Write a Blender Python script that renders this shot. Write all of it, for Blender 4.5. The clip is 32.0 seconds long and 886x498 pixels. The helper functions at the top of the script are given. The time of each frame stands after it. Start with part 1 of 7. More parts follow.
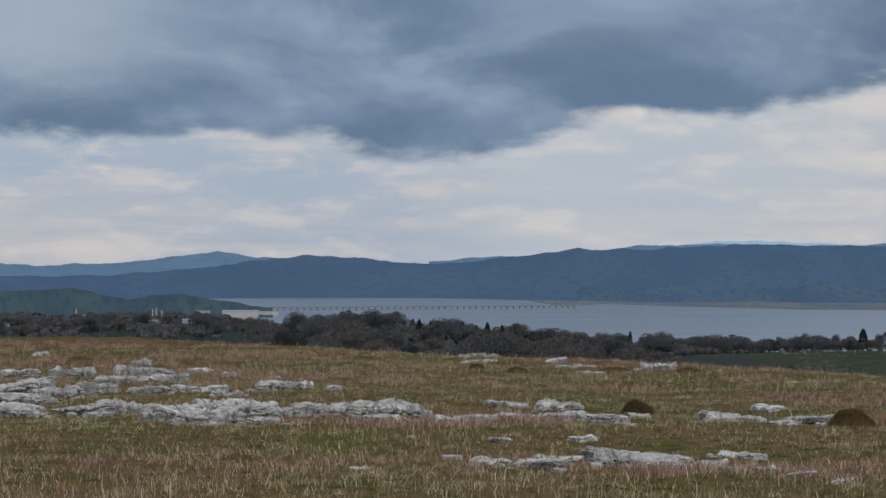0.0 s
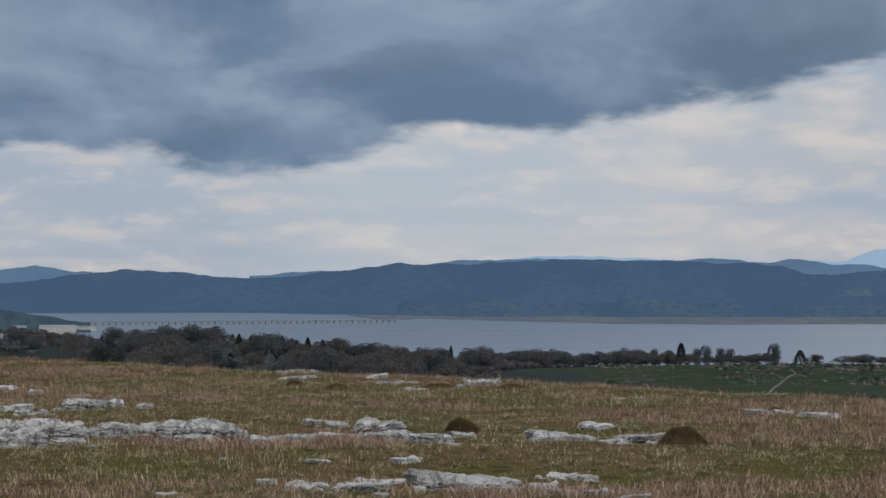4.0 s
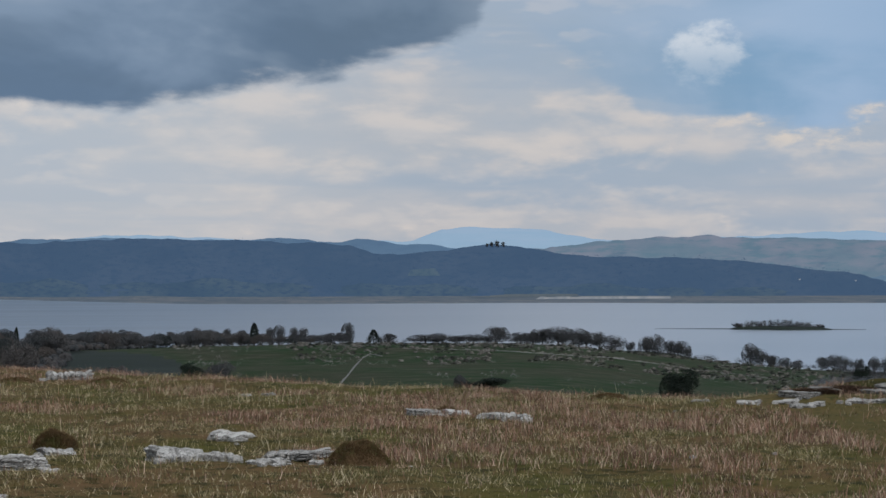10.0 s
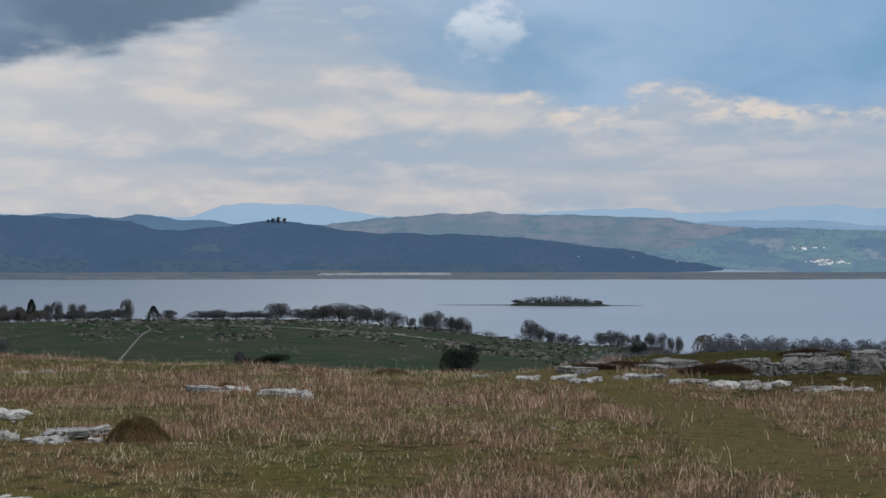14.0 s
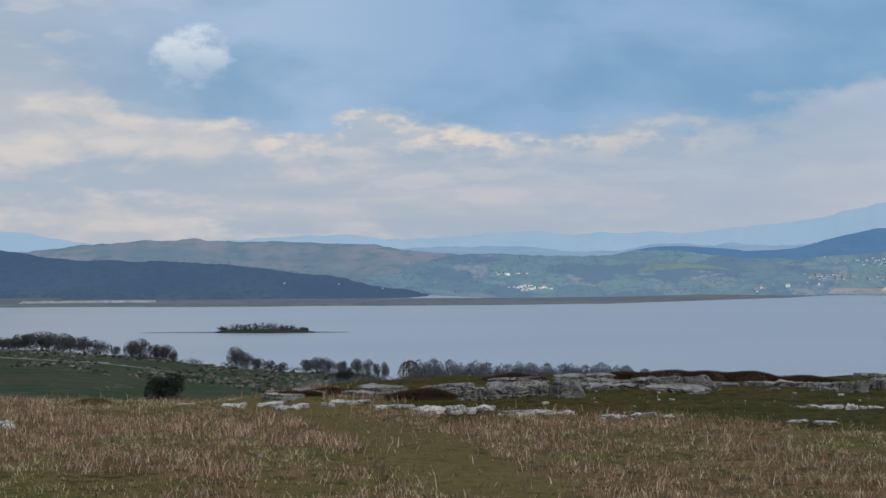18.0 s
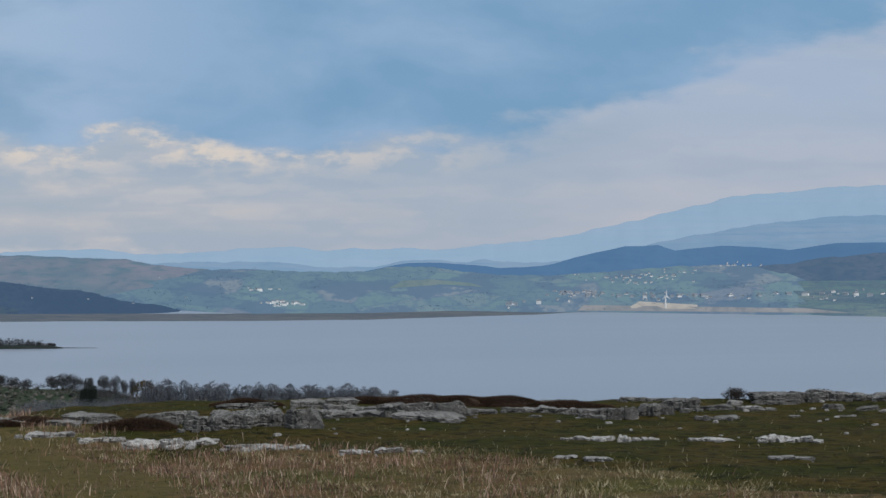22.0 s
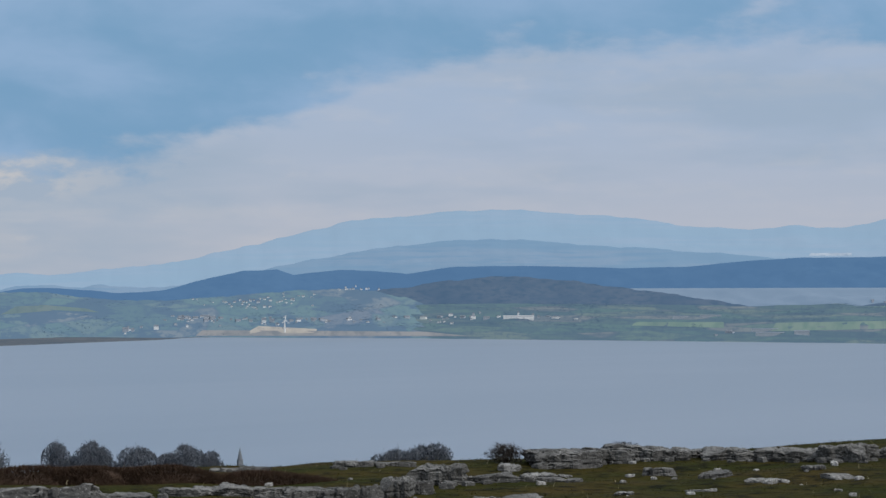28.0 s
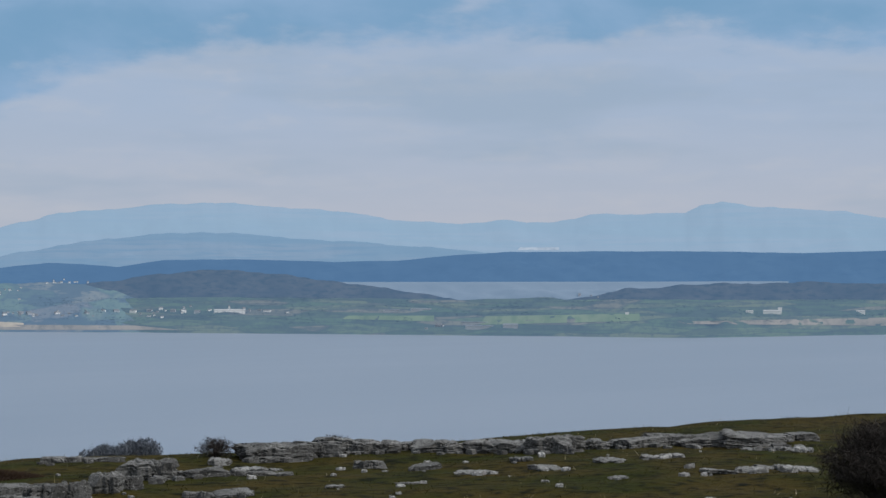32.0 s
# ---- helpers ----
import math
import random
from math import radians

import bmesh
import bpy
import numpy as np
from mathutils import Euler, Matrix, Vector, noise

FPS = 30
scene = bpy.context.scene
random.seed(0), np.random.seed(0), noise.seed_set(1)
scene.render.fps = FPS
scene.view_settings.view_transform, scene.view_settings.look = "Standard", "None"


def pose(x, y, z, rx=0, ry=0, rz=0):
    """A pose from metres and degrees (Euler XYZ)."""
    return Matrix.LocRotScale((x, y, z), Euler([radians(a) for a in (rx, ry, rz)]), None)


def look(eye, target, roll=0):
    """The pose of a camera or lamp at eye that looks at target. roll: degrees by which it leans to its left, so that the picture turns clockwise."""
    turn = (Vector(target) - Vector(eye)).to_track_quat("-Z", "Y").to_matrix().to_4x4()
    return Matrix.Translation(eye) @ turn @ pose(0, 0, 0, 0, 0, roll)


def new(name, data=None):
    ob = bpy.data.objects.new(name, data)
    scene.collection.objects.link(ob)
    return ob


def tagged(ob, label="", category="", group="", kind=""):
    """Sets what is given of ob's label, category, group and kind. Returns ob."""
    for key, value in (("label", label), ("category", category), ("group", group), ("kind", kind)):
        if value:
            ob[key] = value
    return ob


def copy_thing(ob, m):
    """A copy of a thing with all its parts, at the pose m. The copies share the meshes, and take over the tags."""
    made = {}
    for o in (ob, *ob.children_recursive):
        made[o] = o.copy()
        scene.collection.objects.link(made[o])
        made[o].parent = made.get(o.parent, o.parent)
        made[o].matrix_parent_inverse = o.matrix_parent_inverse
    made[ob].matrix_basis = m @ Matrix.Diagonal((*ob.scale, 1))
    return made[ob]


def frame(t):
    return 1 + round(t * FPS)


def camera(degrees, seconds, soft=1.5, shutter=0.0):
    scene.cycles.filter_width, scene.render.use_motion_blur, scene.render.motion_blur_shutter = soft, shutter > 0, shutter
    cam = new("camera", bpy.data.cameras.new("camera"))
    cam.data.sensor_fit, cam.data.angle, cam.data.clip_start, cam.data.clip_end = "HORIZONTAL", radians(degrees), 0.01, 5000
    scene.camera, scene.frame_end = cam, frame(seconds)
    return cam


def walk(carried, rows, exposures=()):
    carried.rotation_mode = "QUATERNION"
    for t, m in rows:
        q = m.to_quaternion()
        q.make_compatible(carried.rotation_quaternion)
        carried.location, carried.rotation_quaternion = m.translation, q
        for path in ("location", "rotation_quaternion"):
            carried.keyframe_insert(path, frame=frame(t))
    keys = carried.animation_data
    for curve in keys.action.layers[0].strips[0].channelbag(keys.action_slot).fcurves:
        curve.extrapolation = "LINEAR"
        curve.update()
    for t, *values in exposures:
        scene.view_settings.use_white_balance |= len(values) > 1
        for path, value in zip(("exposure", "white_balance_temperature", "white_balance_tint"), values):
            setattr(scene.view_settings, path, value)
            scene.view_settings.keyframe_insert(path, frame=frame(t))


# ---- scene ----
# The camera, carried by hand on a limestone common above a tidal bay.
# Rows: seconds, x, y, z, heading, tilt, lean (degrees).
ROWS = [
    (0.0, -1.065, -17.33, 1.955, 0.806, 0.382, -0.094),
    (0.5, -1.065, -17.33, 1.955, 1.627, 0.393, -0.105),
    (1.0, -1.065, -17.33, 1.955, 2.193, 0.403, -0.026),
    (1.5, -1.065, -17.33, 1.955, 2.7, 0.388, -0.014),
    (2.0, -1.065, -17.33, 1.955, 3.113, 0.386, 0.007),
    (2.5, -1.065, -17.33, 1.955, 3.587, 0.37, 0.042),
    (3.0, -1.065, -17.33, 1.955, 4.189, 0.366, 0.051),
    (3.5, -1.065, -17.33, 1.955, 4.591, 0.669, 0.024),
    (4.0, -0.899, -14.622, 1.9, 5.459, 0.757, -0.044),
    (4.5, -0.532, -8.665, 1.778, 6.327, 0.846, -0.112),
    (5.0, -0.166, -2.708, 1.655, 7.196, 0.934, -0.18),
    (5.5, 0.0, 0.0, 1.6, 8.064, 1.022, -0.247),
    (6.0, 0.0, 0.0, 1.6, 8.597, 1.074, -0.18),
    (6.5, 0.0, 0.0, 1.6, 9.897, 0.639, -0.315),
    (7.0, 0.0, 0.0, 1.6, 11.122, 0.827, -0.235),
    (7.5, 0.0, 0.0, 1.6, 12.231, 0.774, -0.233),
    (8.0, 0.0, 0.0, 1.6, 13.067, 0.758, -0.148),
    (8.5, 0.0, 0.0, 1.6, 14.369, 0.516, -0.031),
    (9.0, 0.0, 0.0, 1.6, 15.375, 0.381, 0.053),
    (9.5, 0.0, 0.0, 1.6, 16.105, 0.431, 0.028),
    (10.0, 0.0, 0.0, 1.6, 16.653, 0.223, -0.018),
    (10.5, 0.0, 0.0, 1.6, 17.278, -0.005, -0.018),
    (11.0, 0.0, 0.0, 1.6, 17.785, 0.031, 0.031),
    (11.5, 0.0, 0.0, 1.6, 18.251, 0.018, -0.001),
    (12.0, 0.0, 0.0, 1.6, 19.167, 0.058, 0.007),
    (12.5, 0.0, 0.0, 1.6, 20.039, -0.06, 0.013),
    (13.0, 0.0, 0.0, 1.6, 20.913, -0.077, 0.025),
    (13.5, 0.0, 0.0, 1.6, 21.643, -0.278, 0.087),
    (15.5, 0.0, 0.0, 1.6, 24.54, -0.269, 0.123),
    (16.0, 0.0, 0.0, 1.6, 25.409, -0.124, 0.036),
    (16.5, 0.0, 0.0, 1.6, 26.244, 0.273, 0.105),
    (17.0, 0.0, 0.0, 1.6, 26.797, 0.432, 0.017),
    (17.5, 0.0, 0.0, 1.6, 28.161, 0.323, -0.094),
    (18.0, 0.0, 0.0, 1.6, 29.966, 0.313, -0.043),
    (18.5, 0.0, 0.0, 1.6, 30.688, 0.141, -0.002),
    (19.0, 0.0, 0.0, 1.6, 31.501, 0.088, -0.025),
    (19.5, 0.0, 0.0, 1.6, 32.587, -0.283, -0.008),
    (20.0, 0.0, 0.0, 1.6, 33.258, 0.123, 0.009),
    (20.5, 0.0, 0.0, 1.6, 33.998, -0.274, 0.031),
    (21.0, 0.0, 0.0, 1.6, 35.311, -0.019, 0.085),
    (21.5, 0.701, 0.959, 1.582, 35.69, 0.293, 0.118),
    (22.0, 4.584, 6.265, 1.481, 36.374, 0.741, 0.252),
    (22.5, 5.028, 6.872, 1.47, 36.498, 0.887, 0.162),
    (23.0, 10.238, 13.992, 1.334, 37.926, 1.382, 0.152),
    (23.5, 16.069, 21.961, 1.183, 37.889, 1.614, 0.204),
    (24.0, 19.28, 26.35, 1.0, 37.319, 1.482, 0.16),
    (24.5, 19.28, 26.35, 1.0, 37.941, 1.427, 0.176),
    (25.0, 19.28, 26.35, 1.0, 39.164, 1.02, 0.119),
    (25.5, 19.28, 26.35, 1.0, 40.303, 0.936, -0.024),
    (27.5, 19.28, 26.35, 1.0, 44.494, 1.342, -0.063),
    (28.0, 19.28, 26.35, 1.0, 46.298, 1.402, -0.064),
    (28.5, 19.28, 26.35, 1.0, 46.946, 1.321, -0.005),
    (29.0, 19.28, 26.35, 1.0, 47.625, 1.342, 0.009),
    (29.5, 19.28, 26.35, 1.0, 48.391, 1.347, -0.006),
    (30.0, 19.28, 26.35, 1.0, 49.327, 1.465, 0.01),
    (30.5, 19.28, 26.35, 1.0, 50.354, 1.473, 0.036),
    (31.0, 19.28, 26.35, 1.0, 51.687, 1.474, 0.066),
    (31.5, 19.28, 26.35, 1.0, 52.727, 1.566, 0.083),
    (32.0, 19.28, 26.35, 1.0, 53.787, 1.23, -0.035),
]
EXPOSURES = [(0.0, 0.03), (3.5, 0.03), (5.5, -0.16), (9.0, -0.05), (13.0, 0.06), (16.0, 0.08), (20.0, 0.12), (22.0, 0.0), (23.0, -0.1), (25.0, 0.0), (32.0, 0.03)]

cam = camera(22.73, 32.0, soft=1.5)
walk(cam, [(t, pose(x, y, z, 90 + tilt, 0, -head) @ pose(0, 0, 0, 0, 0, lean)) for t, x, y, z, head, tilt, lean in ROWS],
     exposures=EXPOSURES)

# ---- tables of the land, as (bearing, height angle) in degrees seen from the common ----
EYE = 1.6
SEA = -50.0
WOODED = [(-15, -0.1), (-11.43, -0.17), (-10.62, -0.29), (-9.24, -0.3), (-7.83, -0.27), (-6.41, -0.16), (-3.82, 0.12), (-2.8, 0.21), (-0.75, 0.16), (0.6, 0.12), (1.86, 0.25), (2.3, 0.3), (4.4, 0.54), (4.96, 0.48), (6.1, 0.42), (7.13, 0.49), (9.62, 0.5), (11.68, 0.42), (13.43, 0.38), (14.3, 0.29), (15.02, 0.07), (16.34, 0.1), (20.0, 0.07), (21.17, 0.03), (23.42, -0.03), (25.25, -0.14), (25.77, -0.24), (27.0, -0.38), (28.44, -0.67), (29.88, -0.86), (31.5, -1.25)]
TOWER = [(15.73, 0.11), (16.75, 0.2), (17.92, 0.36), (18.8, 0.23), (20.56, 0.02), (21.88, -0.14)]
MOOR = [(17.63, 0.05), (18.8, 0.21), (19.97, 0.34), (21.15, 0.45), (23.2, 0.58), (24.81, 0.52), (26.39, 0.5), (26.99, 0.45), (28.15, 0.43), (28.44, 0.35), (29.32, 0.28), (31.08, 0.1), (32.41, -0.19)]
LEFTHILL = [(-15, 0.0), (-11.43, -0.0), (-10.62, 0.05), (-9.79, -0.04), (-8.96, 0.02), (-7.83, 0.04), (-6.84, 0.1), (-5.84, 0.24), (-5.05, 0.33), (-4.4, 0.24), (-3.52, 0.13), (-2.07, -0.06)]
BLUE = [(0.43, 0.19), (1.34, 0.31), (1.93, 0.32), (3.32, 0.36), (5.81, 0.52), (7.86, 0.56), (9.48, 0.44), (11.68, 0.46), (12.41, 0.52), (12.99, 0.46), (14.01, 0.41), (14.4, 0.49), (15.32, 0.39), (15.59, 0.37), (16.47, 0.34), (17.19, 0.2)]
FELLS = [(5.81, 0.42), (7.86, 0.62), (10.21, 0.52), (13.14, 0.4), (15.88, 0.45), (16.61, 0.74), (17.34, 0.8), (18.51, 0.74), (19.39, 0.7), (20.56, 0.49), (21.44, 0.45), (24.81, 0.55), (26.27, 0.67), (27.26, 0.69), (27.57, 0.67), (28.43, 0.55), (29.89, 0.6), (31.06, 0.72), (32.53, 0.77), (33.41, 0.66), (34.08, 0.74), (35.24, 0.75), (36.16, 0.91), (36.83, 1.19), (38.33, 1.82), (39.19, 2.07), (39.71, 2.14), (42.09, 2.35), (43.21, 2.39), (43.56, 2.47), (45.03, 2.38), (47.96, 2.39), (50.9, 2.2), (52.36, 1.99), (54.12, 1.86), (55.17, 1.95), (56.38, 1.9), (57.7, 2.09), (59.9, 2.15), (60.26, 2.33), (60.85, 2.4), (61.51, 2.3), (63.99, 2.15), (65.27, 1.91), (70, 1.9)]
MIDBLUE = [(26.27, 0.23), (30.32, 0.38), (31.95, 0.38), (33.58, 0.22), (34.6, 0.29), (35.34, 0.42), (36.27, 0.66), (36.99, 0.75), (37.31, 0.9), (39.17, 1.14), (42.09, 1.44), (45.02, 1.59), (47.23, 1.64), (48.84, 1.58), (50.49, 1.43), (50.9, 1.43), (53.19, 1.28), (55.49, 1.06), (65.27, 1.09), (70, 1.0)]
TABLE = [(34.0, 0.08), (36.38, 0.59), (37.23, 0.72), (37.83, 0.75), (38.87, 0.95), (39.19, 1.02), (39.83, 1.25), (41.06, 1.43), (41.94, 1.33), (42.38, 1.09), (43.56, 1.09), (45.32, 0.82), (46.49, 0.94), (48.7, 0.94), (49.61, 0.92), (50.9, 0.88), (52.55, 0.92), (54.02, 1.06), (55.49, 1.14), (59.9, 1.15), (62.82, 1.09), (65.27, 1.15), (70, 1.1)]
GREEN = [(26.83, -0.63), (28.14, -0.28), (29.32, -0.04), (30.2, 0.15), (31.06, 0.18), (32.71, 0.15), (34.0, 0.11), (34.74, 0.21), (36.38, 0.40), (38.2, 0.55), (40.29, 0.60), (42.49, 0.58), (44.0, 0.50), (45.2, 0.2), (46.5, -0.4), (47.5, -0.9)]
KNOLL = [(38.0, -0.75), (39.2, -0.4), (40.4, -0.05), (41.5, 0.2), (42.97, 0.42), (45.02, 0.44), (46.2, 0.56), (47.67, 0.67), (48.84, 0.63), (50.16, 0.48), (51.63, 0.26), (53.24, 0.04), (54.26, -0.15), (55.2, -0.4)]
PLAIN = [(36.6, -1.25), (37.6, -0.9), (38.3, -0.45), (38.88, -0.03), (39.19, -0.07), (43.55, -0.03), (47.96, -0.03), (53.09, -0.08), (54.02, -0.11), (56.37, -0.04), (56.74, -0.1), (58.43, -0.1), (60.63, -0.1), (62.82, -0.1), (65.27, -0.1), (70, -0.1)]
SHORE = [(-9.24, -1.04), (-5.26, -0.89), (-0.6, -0.94), (2.52, -0.88), (3.93, -1.12), (4.95, -1.06), (10.21, -1.21), (12.68, -1.21), (21.15, -1.18), (22.91, -1.19), (30.32, -1.16), (31.31, -1.15), (34.43, -1.11), (38.88, -0.95), (39.88, -0.88), (46.49, -0.94), (56.74, -1.05), (59.9, -1.09), (65.27, -0.98)]
TOWNHILL = [(-15, -0.75), (-11.16, -0.74), (-10.62, -0.67), (-9.79, -0.66), (-8.82, -0.61), (-8.12, -0.76), (-7.41, -0.91), (-7.13, -0.83), (-6.13, -0.77), (-4.69, -0.97), (-3.67, -1.15)]
CREST = [(-11.16, -1.73), (-9.24, -1.68), (-7.13, -1.63), (-4.98, -1.66), (-3.96, -1.79), (-2.94, -1.67), (-1.77, -1.58), (-0.6, -1.61), (0.29, -1.8), (2.52, -2.02), (3.05, -2.12), (4.3, -2.27), (7.27, -2.3), (13.13, -2.17), (18.55, -2.17), (19.93, -2.23), (22.91, -2.58), (25.54, -2.84), (26.62, -2.9), (30.32, -3.11), (32.16, -3.14), (34.43, -3.19), (38.89, -4.04)]
DARK = [(-10.61, 3.3), (-8.25, 3.15), (-6.69, 3.3), (-4.54, 3.15), (-3.52, 2.98), (-2.64, 3.3), (-1.47, 2.95), (-0.3, 2.62), (1.86, 2.8), (4.31, 3.35), (5.83, 3.75), (8.76, 3.95), (10.23, 4.1), (12.5, 4.4), (14.32, 4.85), (16.34, 5.5), (17.51, 5.9), (18.2, 6.9)]
BLUEBANK = [(16.34, 6.82), (18.53, 5.94), (20.0, 5.07), (21.45, 4.04), (21.88, 3.45), (24.08, 3.37), (24.33, 3.66), (25.08, 3.47), (26.98, 3.4), (28.15, 3.55), (30.08, 3.41), (33.0, 3.4), (36.5, 3.5), (38.4, 3.6), (40.0, 4.0), (42.0, 4.7), (44.0, 5.6), (46.0, 6.1), (47.8, 6.21), (50.41, 6.51), (51.82, 6.6), (53.93, 6.84), (56.96, 6.82), (57.73, 6.39), (59.9, 6.89), (64.28, 6.21)]
EASTWOOD = [(55.6, -0.5), (56.6, -0.15), (58.43, 0.18), (60.63, 0.31), (62.82, 0.36), (65.27, 0.29), (70, 0.2)]



def tab(pairs, x):
    return np.interp(x, [p[0] for p in pairs], [p[1] for p in pairs])


def polar(az, r, z=0.0):
    return Vector((r * math.sin(radians(az)), r * math.cos(radians(az)), z))


def rise(az_el, r):
    """Height of a point at a height angle and distance."""
    return EYE + r * np.tan(np.radians(az_el))


def ease(x, lo, hi):
    f = min(max((x - lo) / (hi - lo), 0.0), 1.0)
    return f * f * (3 - 2 * f)


def settled(az, el):
    """A height angle over the far shore, as the land rises gently from the estuary head and towards the eastern fells."""
    shore = float(tab(SHORE, az))
    k = (0.77 + 0.23 * ease(az, -4.0, 10.0)) / (0.77 + 0.23 * ease(az, -3.2, 2.6))
    k *= (1.0 + 0.8 * ease(az, 36.0, 47.5)) / (1.0 + 0.8 * ease(az, 35.0, 40.0))
    return shore + (el - shore) * k


def settle(rows):
    """The same for a table of bearings and height angles, with rows between so that it stays smooth."""
    az = sorted({a for a, *_ in rows} | {a for a in np.arange(-4.0, 49.5, 0.5).tolist() if rows[0][0] < a < rows[-1][0]})
    return [(a, settled(a, float(tab(rows, a)))) for a in az]


def settle_spots(rows):
    return [(r[0], settled(r[0], r[1]), *r[2:]) for r in rows]


WOODED, LEFTHILL, BLUE, FELLS, MIDBLUE, TABLE, GREEN, KNOLL, PLAIN = (settle(q) for q in (WOODED, LEFTHILL, BLUE, FELLS, MIDBLUE, TABLE, GREEN, KNOLL, PLAIN))


# ---- world and light ----
def nodes_of(tree):
    def add(kind, **kw):
        n = tree.nodes.new(kind)
        for k, v in kw.items():
            if k == "op":
                n.operation = v
            elif k == "blend":
                n.blend_type = v
            else:
                for i, val in v.items():
                    n.inputs[i].default_value = val
        return n

    def link(a, b):
        tree.links.new(a, b)
    return add, link


def mathnode(tree, op, a, b=None, c=None, clamp=False):
    n = tree.nodes.new("ShaderNodeMath")
    n.operation, n.use_clamp = op, clamp
    for i, v in enumerate((a, b, c)):
        if v is None:
            continue
        if isinstance(v, (int, float)):
            n.inputs[i].default_value = v
        else:
            tree.links.new(v, n.inputs[i])
    return n.outputs[0]


def mixcol(tree, fac, a, b, blend="MIX"):
    n = tree.nodes.new("ShaderNodeMix")
    n.data_type, n.blend_type = "RGBA", blend
    for sock, v in ((n.inputs["Factor"], fac), (n.inputs[6], a), (n.inputs[7], b)):
        if isinstance(v, (int, float)):
            sock.default_value = v
        elif isinstance(v, tuple):
            sock.default_value = (*v, 1)
        else:
            tree.links.new(v, sock)
    return n.outputs[2]


def fbm(tree, vec, scale, detail=4, rough=0.55, dist=0.0):
    n = tree.nodes.new("ShaderNodeTexNoise")
    n.inputs["Scale"].default_value, n.inputs["Detail"].default_value = scale, detail
    n.inputs["Roughness"].default_value, n.inputs["Distortion"].default_value = rough, dist
    if vec is not None:
        tree.links.new(vec, n.inputs["Vector"])
    return n.outputs["Fac"]


def band(tree, value, lo, hi):
    n = tree.nodes.new("ShaderNodeMapRange")
    n.interpolation_type = "SMOOTHSTEP"
    for i, v in ((0, value), (1, lo), (2, hi)):
        if isinstance(v, (int, float)):
            n.inputs[i].default_value = v
        else:
            tree.links.new(v, n.inputs[i])
    return n.outputs[0]


def combine(tree, x, y, z=0.0):
    n = tree.nodes.new("ShaderNodeCombineXYZ")
    for i, v in enumerate((x, y, z)):
        if isinstance(v, (int, float)):
            n.inputs[i].default_value = v
        else:
            tree.links.new(v, n.inputs[i])
    return n.outputs[0]


def curve_of(tree, x, pairs, lo, hi, top):
    """A height along the bearing, kept in a ramp."""
    r = tree.nodes.new("ShaderNodeValToRGB")
    e = r.color_ramp.elements
    pts = pairs[:: max(1, math.ceil(len(pairs) / 30))]
    while len(e) < len(pts):
        e.new(0.5)
    for el, (a, v) in zip(e, pts):
        el.position = (a - lo) / (hi - lo)
    for el, (a, v) in zip(e, pts):
        el.color = (v / top, v / top, v / top, 1)
    u = mathnode(tree, "DIVIDE", mathnode(tree, "SUBTRACT", x, lo), hi - lo)
    tree.links.new(u, r.inputs[0])
    return mathnode(tree, "MULTIPLY", r.outputs[0], top)


SUN_AZ, SUN_EL = 168.0, 44.0


